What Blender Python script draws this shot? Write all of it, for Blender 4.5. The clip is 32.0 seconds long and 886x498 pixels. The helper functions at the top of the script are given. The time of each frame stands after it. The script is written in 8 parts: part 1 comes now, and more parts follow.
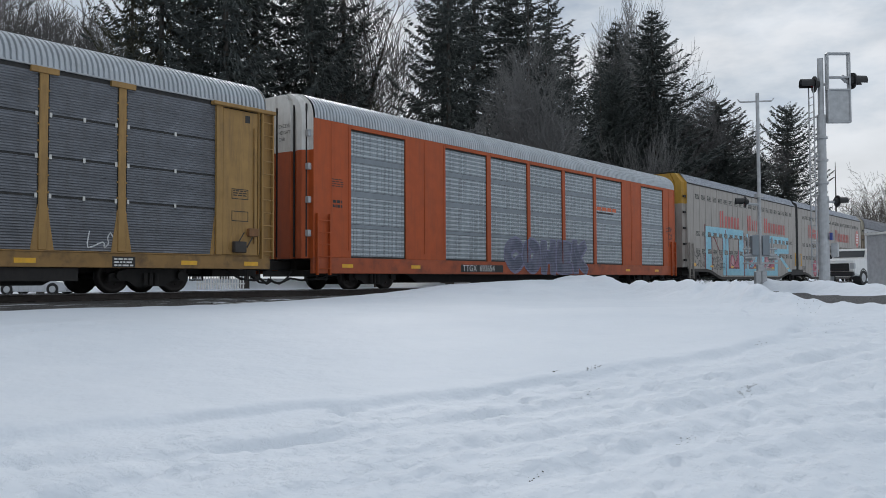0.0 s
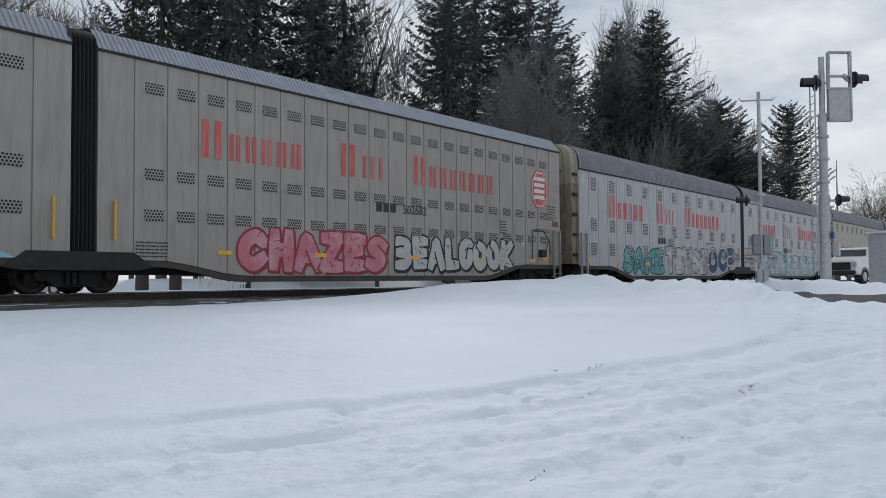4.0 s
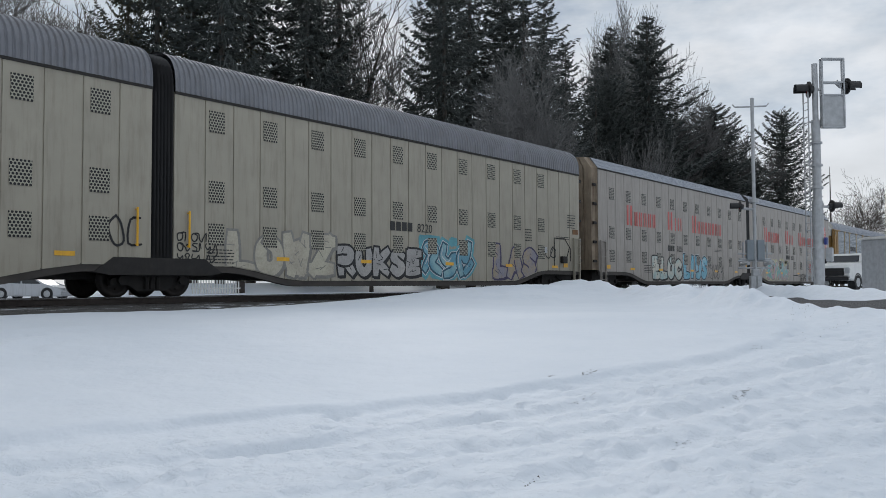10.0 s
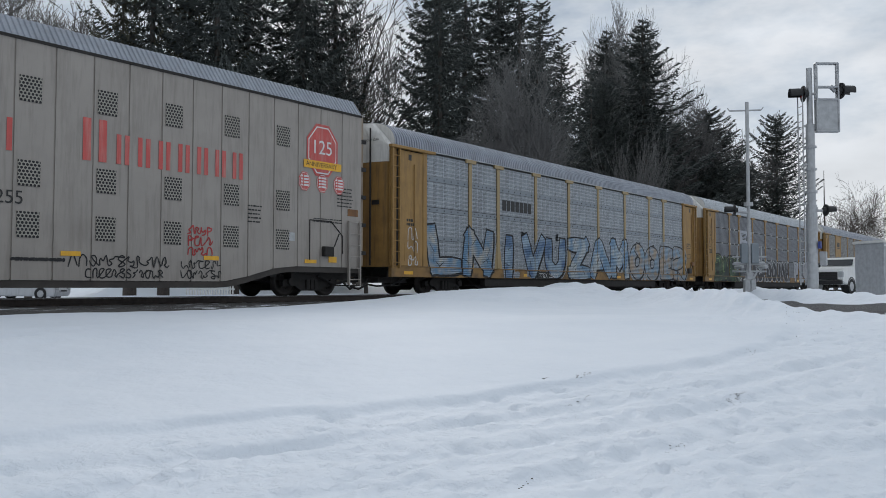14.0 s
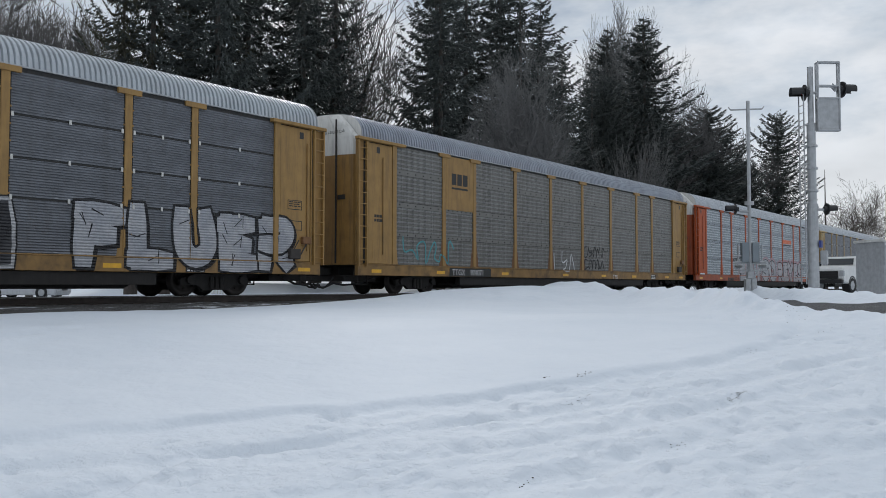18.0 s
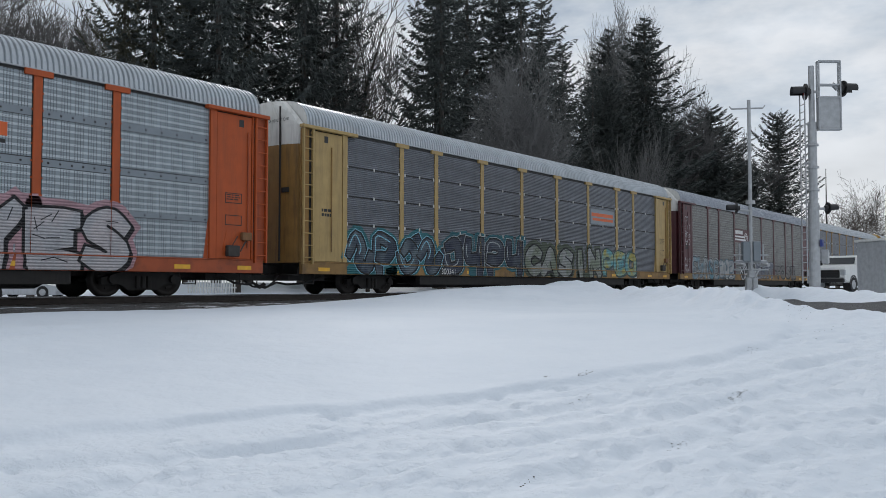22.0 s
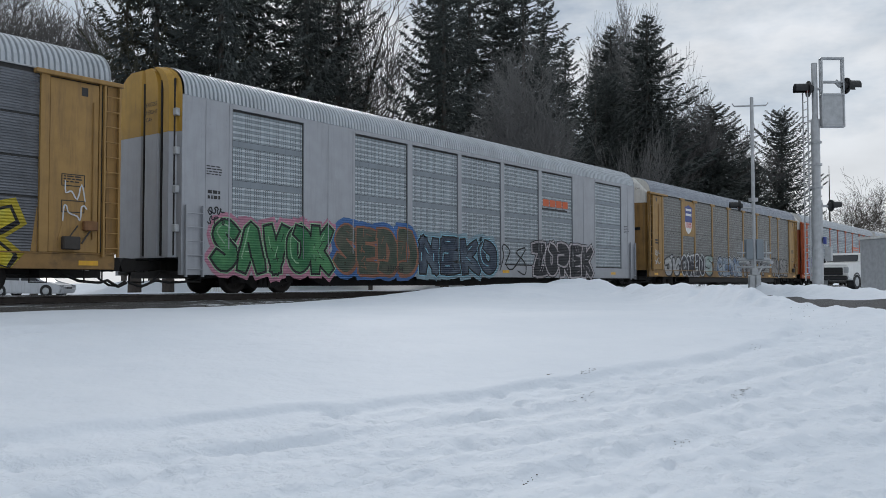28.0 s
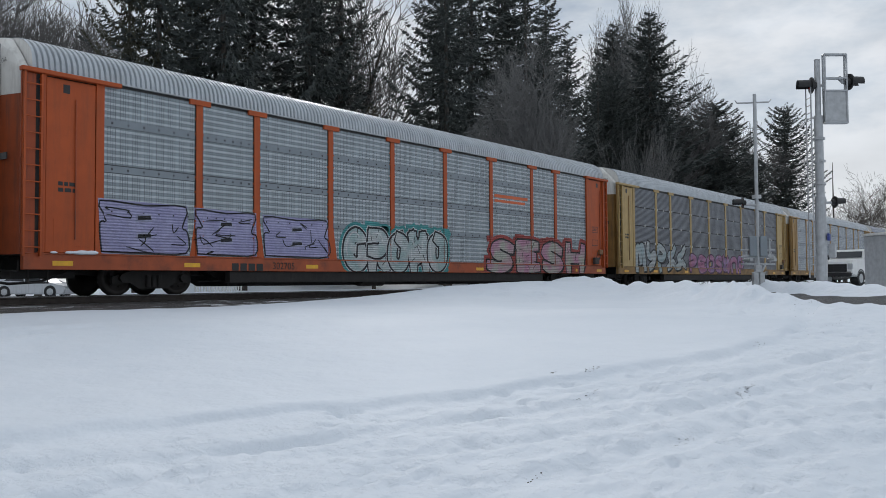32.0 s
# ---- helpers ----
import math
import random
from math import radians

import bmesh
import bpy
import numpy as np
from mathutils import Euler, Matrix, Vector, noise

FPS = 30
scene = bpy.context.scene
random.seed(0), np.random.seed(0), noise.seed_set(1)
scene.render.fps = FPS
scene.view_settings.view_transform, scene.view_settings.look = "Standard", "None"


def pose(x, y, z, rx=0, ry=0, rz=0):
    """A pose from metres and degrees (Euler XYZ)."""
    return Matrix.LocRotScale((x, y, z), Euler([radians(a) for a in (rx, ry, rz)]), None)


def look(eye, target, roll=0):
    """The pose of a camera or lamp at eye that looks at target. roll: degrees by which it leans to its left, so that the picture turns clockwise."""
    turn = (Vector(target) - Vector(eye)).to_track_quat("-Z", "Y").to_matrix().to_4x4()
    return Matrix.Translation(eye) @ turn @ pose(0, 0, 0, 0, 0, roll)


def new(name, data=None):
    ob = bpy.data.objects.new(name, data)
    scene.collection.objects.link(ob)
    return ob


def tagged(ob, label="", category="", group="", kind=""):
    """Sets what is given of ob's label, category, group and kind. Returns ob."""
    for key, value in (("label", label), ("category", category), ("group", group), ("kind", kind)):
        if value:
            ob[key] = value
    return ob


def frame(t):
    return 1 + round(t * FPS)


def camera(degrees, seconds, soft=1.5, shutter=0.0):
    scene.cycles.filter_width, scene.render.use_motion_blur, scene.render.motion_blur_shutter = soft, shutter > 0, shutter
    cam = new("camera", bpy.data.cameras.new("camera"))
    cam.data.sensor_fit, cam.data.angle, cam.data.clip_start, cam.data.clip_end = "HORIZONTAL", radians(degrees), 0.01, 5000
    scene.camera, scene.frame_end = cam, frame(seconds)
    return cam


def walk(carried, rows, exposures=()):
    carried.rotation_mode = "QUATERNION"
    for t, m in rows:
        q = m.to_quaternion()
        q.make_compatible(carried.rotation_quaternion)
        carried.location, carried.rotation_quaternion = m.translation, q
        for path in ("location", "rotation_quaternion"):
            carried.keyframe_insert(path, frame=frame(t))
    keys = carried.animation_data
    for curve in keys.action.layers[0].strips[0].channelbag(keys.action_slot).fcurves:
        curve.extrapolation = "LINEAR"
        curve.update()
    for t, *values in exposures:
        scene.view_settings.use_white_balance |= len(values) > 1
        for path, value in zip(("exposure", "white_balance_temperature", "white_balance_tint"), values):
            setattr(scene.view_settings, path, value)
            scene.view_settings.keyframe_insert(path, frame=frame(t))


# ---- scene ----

# ---- camera: held by hand beside the line, turned a little now and then ----
EYE = (0.0, 0.0, 0.28)


def aim(t, yaw, pitch, roll):
    a, p = radians(yaw), radians(pitch)
    ahead = Vector((math.sin(a) * math.cos(p), math.cos(a) * math.cos(p), math.sin(p)))
    return t, look(EYE, Vector(EYE) + ahead, roll)


cam = camera(55.19, 32.0, soft=0.5)
walk(cam, [aim(*row) for row in (
    (0, 52.032, 2.111, -0.254), (0.5, 51.987, 2.035, -0.297), (1, 51.994, 2.075, -0.312), (2, 51.953, 2.051, -0.34),
    (3, 51.96, 2.075, -0.335), (5.5, 51.945, 2.065, -0.35), (7, 51.964, 2.04, -0.309), (8, 51.921, 2.041, -0.306),
    (9, 51.921, 2.041, -0.306), (9.5, 51.921, 2.041, -0.306), (10, 52.331, 2.422, -0.252), (10.5, 52.908, 2.592, 0.02),
    (11, 52.824, 2.615, 0.023), (12, 52.797, 2.588, 0.038), (13, 52.827, 2.574, 0.06), (13.5, 52.672, 2.547, 0.03),
    (14, 52.68, 2.55, 0.03), (16.5, 52.655, 2.497, 0.03), (17, 52.637, 2.465, 0.05), (18, 52.631, 2.48, 0.04),
    (19, 52.647, 2.488, 0.026), (20, 52.67, 2.46, 0.06), (21, 52.658, 2.49, 0.01), (21.5, 52.657, 2.481, 0.01),
    (22, 52.569, 2.439, -0.004), (23, 52.38, 2.392, -0.043), (24, 52.233, 2.316, -0.085), (25, 52.054, 2.246, -0.125),
    (25.5, 52.217, 2.35, -0.12), (27.5, 52.403, 2.317, -0.08), (28, 52.388, 2.305, -0.085), (28.5, 52.396, 2.263, -0.07),
    (29, 52.19, 2.171, -0.332), (30, 52.156, 2.2, -0.34), (31, 52.158, 2.19, -0.35), (32, 52.171, 2.22, -0.39))],
     exposures=((0, -0.36, 6300, 10), (32, -0.36, 6300, 10)))

# ---- world: bright broken overcast ----
SUN_UP, SUN_TURN = radians(30), radians(48)


def make_world():
    world = bpy.data.worlds.new("overcast_sky")
    scene.world = world
    world.use_nodes = True
    nt = world.node_tree
    nt.nodes.clear()
    out, bg = nt.nodes.new("ShaderNodeOutputWorld"), nt.nodes.new("ShaderNodeBackground")
    sky = nt.nodes.new("ShaderNodeTexSky")
    sky.sky_type, sky.sun_disc, sky.sun_elevation, sky.sun_rotation = "NISHITA", False, SUN_UP, SUN_TURN
    gain = nt.nodes.new("ShaderNodeMixRGB")
    gain.blend_type, gain.inputs[0].default_value, gain.inputs[2].default_value = "MULTIPLY", 1.0, (0.09, 0.09, 0.09, 1)
    tc, mp = nt.nodes.new("ShaderNodeTexCoord"), nt.nodes.new("ShaderNodeMapping")
    mp.inputs["Scale"].default_value = (1, 1, 2.6)
    big, small = nt.nodes.new("ShaderNodeTexNoise"), nt.nodes.new("ShaderNodeTexNoise")
    big.inputs["Scale"].default_value, big.inputs["Detail"].default_value, big.inputs["Roughness"].default_value = 3.4, 6, 0.6
    small.inputs["Scale"].default_value, small.inputs["Detail"].default_value = 9, 6
    tone = nt.nodes.new("ShaderNodeValToRGB")
    e = tone.color_ramp.elements
    e[0].position, e[0].color = 0.36, (0.52, 0.61, 0.72, 1)
    e[1].position, e[1].color = 0.59, (0.98, 1.0, 1.02, 1)
    mid = e.new(0.47)
    mid.color = (0.76, 0.82, 0.88, 1)
    fine = nt.nodes.new("ShaderNodeMapRange")
    fine.inputs["To Min"].default_value, fine.inputs["To Max"].default_value = 0.78, 1.2
    cloud = nt.nodes.new("ShaderNodeMixRGB")
    cloud.blend_type, cloud.inputs[0].default_value = "MULTIPLY", 1.0
    mix = nt.nodes.new("ShaderNodeMixRGB")
    mix.inputs[0].default_value = 0.93
    # an overcast dome is brightest overhead
    part_xyz, dome, high = nt.nodes.new("ShaderNodeSeparateXYZ"), nt.nodes.new("ShaderNodeMixRGB"), nt.nodes.new("ShaderNodeMapRange")
    high.inputs["From Min"].default_value, high.inputs["From Max"].default_value = 0.2, 0.95
    high.inputs["To Min"].default_value, high.inputs["To Max"].default_value = 1.0, 1.1
    dome.blend_type, dome.inputs[0].default_value = "MULTIPLY", 1.0
    ln = nt.links.new
    ln(tc.outputs["Generated"], mp.inputs["Vector"])
    ln(mp.outputs[0], big.inputs["Vector"])
    ln(mp.outputs[0], small.inputs["Vector"])
    ln(big.outputs["Fac"], tone.inputs[0])
    ln(small.outputs["Fac"], fine.inputs["Value"])
    ln(tone.outputs[0], cloud.inputs[1])
    ln(fine.outputs[0], cloud.inputs[2])
    ln(sky.outputs[0], gain.inputs[1])
    ln(gain.outputs[0], mix.inputs[1])
    ln(tc.outputs["Generated"], part_xyz.inputs[0])
    ln(part_xyz.outputs["Z"], high.inputs["Value"])
    ln(cloud.outputs[0], dome.inputs[1])
    ln(high.outputs[0], dome.inputs[2])
    ln(dome.outputs[0], mix.inputs[2])
    ln(mix.outputs[0], bg.inputs["Color"])
    bg.inputs["Strength"].default_value = 1.0
    ln(bg.outputs[0], out.inputs["Surface"])


make_world()
sun = new("sun", bpy.data.lights.new("sun", "SUN"))
sun.data.energy, sun.data.angle, sun.data.color = 1.1, radians(12), (1.0, 0.97, 0.94)
SUN_AT = Vector((math.sin(SUN_TURN) * math.cos(SUN_UP), math.cos(SUN_TURN) * math.cos(SUN_UP), math.sin(SUN_UP))) * 60
sun.matrix_world = look(SUN_AT, (0, 0, 0))


# ---- materials ----
def nodes_of(name):
    m = bpy.data.materials.new(name)
    m.use_nodes = True
    nt = m.node_tree
    return m, nt, nt.nodes["Principled BSDF"]


def ramp(nt, fac, stops):
    r = nt.nodes.new("ShaderNodeValToRGB")
    e = r.color_ramp.elements
    while len(e) < len(stops):
        e.new(0.5)
    for i, (p, c) in enumerate(stops):
        e[i].position = p
        e[i].color = (*c, 1) if len(c) == 3 else c
    nt.links.new(fac, r.inputs[0])
    return r.outputs[0]


def coords(nt, scale=(1, 1, 1), rot=(0, 0, 0)):
    tc, mp = nt.nodes.new("ShaderNodeTexCoord"), nt.nodes.new("ShaderNodeMapping")
    mp.inputs["Scale"].default_value, mp.inputs["Rotation"].default_value = scale, rot
    nt.links.new(tc.outputs["Object"], mp.inputs["Vector"])
    return mp.outputs[0]


def grain(nt, scale, detail=4, stretch=(1, 1, 1), rough=0.55):
    n = nt.nodes.new("ShaderNodeTexNoise")
    n.inputs["Scale"].default_value, n.inputs["Detail"].default_value, n.inputs["Roughness"].default_value = scale, detail, rough
    nt.links.new(coords(nt, stretch), n.inputs["Vector"])
    return n.outputs["Fac"]


def blend(nt, kind, fac, a, b):
    m = nt.nodes.new("ShaderNodeMixRGB")
    m.blend_type = kind
    for socket, v in ((m.inputs[0], fac), (m.inputs[1], a), (m.inputs[2], b)):
        if isinstance(v, (int, float)):
            socket.default_value = v
        elif isinstance(v, tuple):
            socket.default_value = (*v, 1) if len(v) == 3 else v
        else:
            nt.links.new(v, socket)
    return m.outputs[0]


def arith(nt, op, a, b=0.0):
    m = nt.nodes.new("ShaderNodeMath")
    m.operation = op
    for socket, v in ((m.inputs[0], a), (m.inputs[1], b)):
        if isinstance(v, (int, float)):
            socket.default_value = v
        else:
            nt.links.new(v, socket)
    return m.outputs[0]


def relief(nt, bsdf, height, strength, distance):
    b = nt.nodes.new("ShaderNodeBump")
    b.inputs["Strength"].default_value, b.inputs["Distance"].default_value = strength, distance
    nt.links.new(height, b.inputs["Height"])
    nt.links.new(b.outputs[0], bsdf.inputs["Normal"])


MATS = {}


def paint(name, col, rough=0.5, metal=0.0, var=0.12, scale=3.0, dirt=(0.10, 0.08, 0.065), dirty=0.35, streak=True, bump=0.15):
    """Weathered paint or metal: mottled tone, grime that runs down, and a fine grain."""
    if name in MATS:
        return MATS[name]
    m, nt, bsdf = nodes_of(name)
    mott = ramp(nt, grain(nt, scale, 5), ((0.3, (1 - var,) * 3), (0.7, (1 + var * 0.6,) * 3)))
    base = blend(nt, "MULTIPLY", 1.0, col, mott)
    if dirty:
        run = grain(nt, 2.2, 5, (3.5, 3.5, 0.35) if streak else (1, 1, 1), 0.65)
        mask = ramp(nt, run, ((0.48, (0, 0, 0)), (0.78, (dirty,) * 3)))
        base = blend(nt, "MIX", mask, base, dirt)
    nt.links.new(base, bsdf.inputs["Base Color"])
    bsdf.inputs["Roughness"].default_value, bsdf.inputs["Metallic"].default_value = rough, metal
    if bump:
        relief(nt, bsdf, grain(nt, 40, 3), bump, 0.01)
    MATS[name] = m
    return m


def fracted(nt, value, pitch):
    return arith(nt, "FRACT", arith(nt, "DIVIDE", value, pitch))


def axes_of(nt):
    s = nt.nodes.new("ShaderNodeSeparateXYZ")
    nt.links.new(coords(nt), s.inputs[0])
    return s.outputs


def holes(nt, px, pz, rx, rz, stagger=True):
    """1 inside the holes of a punched sheet that lies in the xz plane."""
    x, _, z = axes_of(nt)
    row = arith(nt, "FLOOR", arith(nt, "DIVIDE", z, pz))
    if stagger:
        x = arith(nt, "ADD", x, arith(nt, "MULTIPLY", row, px * 0.5))
    u = arith(nt, "MULTIPLY", arith(nt, "SUBTRACT", fracted(nt, x, px), 0.5), px / rx)
    v = arith(nt, "MULTIPLY", arith(nt, "SUBTRACT", fracted(nt, z, pz), 0.5), pz / rz)
    d = arith(nt, "ADD", arith(nt, "MULTIPLY", u, u), arith(nt, "MULTIPLY", v, v))
    return arith(nt, "LESS_THAN", d, 1.0)


def perforated(name, col, dirt, dirty, bright=0.25):
    """Galvanised rack sheet: flat ribs with columns of small punched slots between them."""
    m, nt, bsdf = nodes_of(name)
    x, _, z = axes_of(nt)
    mott = ramp(nt, grain(nt, 1.6, 6), ((0.3, (0.78,) * 3), (0.7, (1.1,) * 3)))
    base = blend(nt, "MULTIPLY", 1.0, col, mott)
    ran = grain(nt, 1.5, 5, (2.5, 2.5, 0.5), 0.65)
    base = blend(nt, "MIX", ramp(nt, ran, ((0.4, (0, 0, 0)), (0.75, (dirty,) * 3))), base, dirt)
    rib = arith(nt, "LESS_THAN", arith(nt, "ABSOLUTE", arith(nt, "SUBTRACT", fracted(nt, z, 0.15), 0.5)), 0.17)
    wide = arith(nt, "GREATER_THAN", fracted(nt, x, 0.33), 0.2)
    punched = arith(nt, "MULTIPLY", holes(nt, 0.066, 0.05, 0.013, 0.019, False), wide)
    base = blend(nt, "MIX", arith(nt, "MULTIPLY", rib, bright), base, (0.66, 0.70, 0.73))
    base = blend(nt, "MIX", arith(nt, "MULTIPLY", punched, 0.72), base, (0.02, 0.02, 0.022))
    nt.links.new(base, bsdf.inputs["Base Color"])
    bsdf.inputs["Roughness"].default_value, bsdf.inputs["Metallic"].default_value = 0.5, 0.25
    relief(nt, bsdf, arith(nt, "SUBTRACT", arith(nt, "MULTIPLY", rib, 0.7), punched), 0.6, 0.014)
    MATS[name] = m
    return m


def corrugated(name, col, dirt, dirty):
    """Rack sheet rolled in close horizontal waves."""
    m, nt, bsdf = nodes_of(name)
    _, _, z = axes_of(nt)
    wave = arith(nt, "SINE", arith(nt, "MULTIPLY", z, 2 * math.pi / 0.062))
    mott = ramp(nt, grain(nt, 2.0, 6, (0.6, 1, 1.6)), ((0.3, (0.72,) * 3), (0.7, (1.12,) * 3)))
    base = blend(nt, "MULTIPLY", 1.0, col, mott)
    scuff = arith(nt, "MULTIPLY", grain(nt, 3.0, 6, (0.5, 1, 3.0), 0.7), 1.0)
    base = blend(nt, "MIX", ramp(nt, scuff, ((0.66, (0, 0, 0)), (0.72, (0.5,) * 3))), base, (0.55, 0.56, 0.57))
    ran = grain(nt, 1.5, 5, (2.5, 2.5, 0.5), 0.65)
    base = blend(nt, "MIX", ramp(nt, ran, ((0.45, (0, 0, 0)), (0.75, (dirty,) * 3))), base, dirt)
    # shade painted into the colour: the wave troughs are darkened
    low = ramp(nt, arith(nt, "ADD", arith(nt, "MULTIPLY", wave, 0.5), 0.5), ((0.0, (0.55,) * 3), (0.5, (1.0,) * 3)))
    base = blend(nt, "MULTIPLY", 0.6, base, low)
    nt.links.new(base, bsdf.inputs["Base Color"])
    bsdf.inputs["Roughness"].default_value, bsdf.inputs["Metallic"].default_value = 0.5, 0.3
    relief(nt, bsdf, wave, 0.8, 0.016)
    MATS[name] = m
    return m


def vent_sheet(name, col, px, pz, r):
    """Punched vent: round holes through light steel."""
    m, nt, bsdf = nodes_of(name)
    hole = holes(nt, px, pz, r, r)
    nt.links.new(blend(nt, "MIX", hole, col, (0.006, 0.006, 0.007)), bsdf.inputs["Base Color"])
    bsdf.inputs["Roughness"].default_value = 0.6
    relief(nt, bsdf, arith(nt, "SUBTRACT", 1.0, hole), 0.6, 0.02)
    MATS[name] = m
    return m


def spray(col, second=None, ribbed=False):
    """Sprayed paint: uneven cover, a second tone that drifts through it; over ribbed sheet it follows the waves and lets the steel show."""
    key = "spray_%s_%s_%s" % (col, second, ribbed)
    if key in MATS:
        return MATS[key]
    m, nt, bsdf = nodes_of("spray_paint")
    n = grain(nt, 1.3, 3)
    a = blend(nt, "MIX", ramp(nt, n, ((0.42, (0, 0, 0)), (0.6, (1, 1, 1)))), col, second or tuple(c * 0.8 for c in col))
    a = blend(nt, "MULTIPLY", 0.5, a, ramp(nt, grain(nt, 18, 4), ((0.3, (0.7,) * 3), (0.7, (1.1,) * 3))))
    nt.links.new(a, bsdf.inputs["Base Color"])
    bsdf.inputs["Roughness"].default_value = 0.6
    thin = ramp(nt, grain(nt, 5, 5, rough=0.7), ((0.34, (0.86,) * 3), (0.5, (1.0,) * 3)))
    if ribbed:
        _, _, z = axes_of(nt)
        wave = arith(nt, "SINE", arith(nt, "MULTIPLY", z, 2 * math.pi / 0.07))
        relief(nt, bsdf, wave, 0.7, 0.014)
        thin = arith(nt, "MULTIPLY", thin, arith(nt, "SUBTRACT", 1.0, arith(nt, "MULTIPLY", arith(nt, "GREATER_THAN", wave, 0.5), 0.14)))
    nt.links.new(thin, bsdf.inputs["Alpha"])
    MATS[key] = m
    return m


def snow_material():
    m, nt, bsdf = nodes_of("snow")
    a = ramp(nt, grain(nt, 0.35, 6), ((0.3, (0.66, 0.71, 0.77)), (0.7, (0.74, 0.78, 0.83))))
    speck = grain(nt, 26, 3, rough=0.7)
    a = blend(nt, "MIX", ramp(nt, speck, ((0.74, (0, 0, 0)), (0.8, (0.5,) * 3))), a, (0.42, 0.38, 0.33))
    nt.links.new(a, bsdf.inputs["Base Color"])
    bsdf.inputs["Roughness"].default_value = 0.7
    h = arith(nt, "ADD", arith(nt, "MULTIPLY", grain(nt, 3.5, 3), 0.6), arith(nt, "MULTIPLY", grain(nt, 30, 3), 0.035))
    # the driven and trodden part: crisp streaks and crumbs along the way of the wheels
    sep = nt.nodes.new("ShaderNodeSeparateXYZ")
    nt.links.new(coords(nt), sep.inputs[0])
    across = arith(nt, "ADD", sep.outputs[1], arith(nt, "MULTIPLY", sep.outputs[0], 0.385))
    wavy = arith(nt, "ADD", across, arith(nt, "MULTIPLY", grain(nt, 1.4, 4), 0.8))
    trod = ramp(nt, arith(nt, "MULTIPLY", wavy, 0.1), ((0.76, (1, 1, 1)), (0.83, (0, 0, 0))))
    turned = coords(nt, (1.2, 7.0, 3), (0, 0, radians(23)))
    n = nt.nodes.new("ShaderNodeTexNoise")
    n.inputs["Scale"].default_value, n.inputs["Detail"].default_value, n.inputs["Roughness"].default_value = 1.0, 2, 0.5
    nt.links.new(turned, n.inputs["Vector"])
    fold = arith(nt, "SUBTRACT", 0.5, n.outputs["Fac"])
    crumb = ramp(nt, grain(nt, 10, 4, rough=0.6), ((0.5, (0, 0, 0)), (0.64, (1, 1, 1))))
    h = arith(nt, "ADD", h, arith(nt, "MULTIPLY", trod, arith(nt, "ADD", arith(nt, "MULTIPLY", fold, 0.26), arith(nt, "MULTIPLY", crumb, 0.085))))
    relief(nt, bsdf, h, 0.5, 0.12)
    return m


def gravel_material(name, dark, light, cover):
    """Stones and wet grit with old snow lying between."""
    m, nt, bsdf = nodes_of(name)
    v = nt.nodes.new("ShaderNodeTexVoronoi")
    v.inputs["Scale"].default_value = 16
    nt.links.new(coords(nt), v.inputs["Vector"])
    a = blend(nt, "MIX", ramp(nt, v.outputs["Distance"], ((0.1, (1, 1, 1)), (0.6, (0, 0, 0)))), dark, light)
    lie = grain(nt, 1.3, 7, (0.4, 1.2, 1), 0.75)
    a = blend(nt, "MIX", ramp(nt, lie, ((cover, (0, 0, 0)), (cover + 0.05, (1, 1, 1)))), a, (0.74, 0.77, 0.8))
    nt.links.new(a, bsdf.inputs["Base Color"])
    bsdf.inputs["Roughness"].default_value = 0.75
    relief(nt, bsdf, v.outputs["Distance"], 0.7, 0.05)
    return m


def leafy(name, dark, light):
    m, nt, bsdf = nodes_of(name)
    g = nt.nodes.new("ShaderNodeNewGeometry")
    a = blend(nt, "MIX", g.outputs["Random Per Island"], dark, light)
    nt.links.new(a, bsdf.inputs["Base Color"])
    bsdf.inputs["Roughness"].default_value = 0.75
    return m


def bark(name, dark, light):
    m, nt, bsdf = nodes_of(name)
    n = grain(nt, 6, 6, (1, 1, 0.25), 0.7)
    nt.links.new(blend(nt, "MIX", n, dark, light), bsdf.inputs["Base Color"])
    bsdf.inputs["Roughness"].default_value = 0.9
    relief(nt, bsdf, n, 0.6, 0.03)
    return m


SNOW = snow_material()
BALLAST = gravel_material("ballast", (0.028, 0.027, 0.026), (0.15, 0.145, 0.14), 0.56)
ASPHALT = gravel_material("wet_asphalt", (0.032, 0.033, 0.036), (0.06, 0.06, 0.062), 0.68)
NEEDLES = leafy("needles", (0.044, 0.052, 0.050), (0.072, 0.082, 0.074))
NEEDLES_OLIVE = leafy("olive_needles", (0.040, 0.040, 0.026), (0.080, 0.076, 0.05))
BARK = bark("bark", (0.05, 0.042, 0.036), (0.13, 0.115, 0.1))
TWIG = bark("twig", (0.085, 0.08, 0.078), (0.17, 0.162, 0.157))
PALE_TWIG = bark("pale_twig", (0.105, 0.103, 0.10), (0.215, 0.21, 0.205))
STEEL_DARK = paint("grimy_steel", (0.02, 0.018, 0.017), 0.75, 0.1, 0.3, 6, dirty=0.1)
WHEEL = paint("wheel_steel", (0.026, 0.022, 0.02), 0.6, 0.3, 0.3, 5, dirty=0.12)
RAIL_TOP = paint("polished_rail", (0.45, 0.45, 0.46), 0.28, 0.9, 0.1, 4, dirty=0)
RUST = paint("rusted_rail", (0.055, 0.045, 0.04), 0.8, 0.2, 0.3, 8)
TIE = paint("creosoted_wood", (0.05, 0.04, 0.034), 0.85, 0, 0.3, 8)
GALV = paint("galvanised", (0.43, 0.44, 0.45), 0.5, 0.35, 0.18, 5, dirty=0.15)
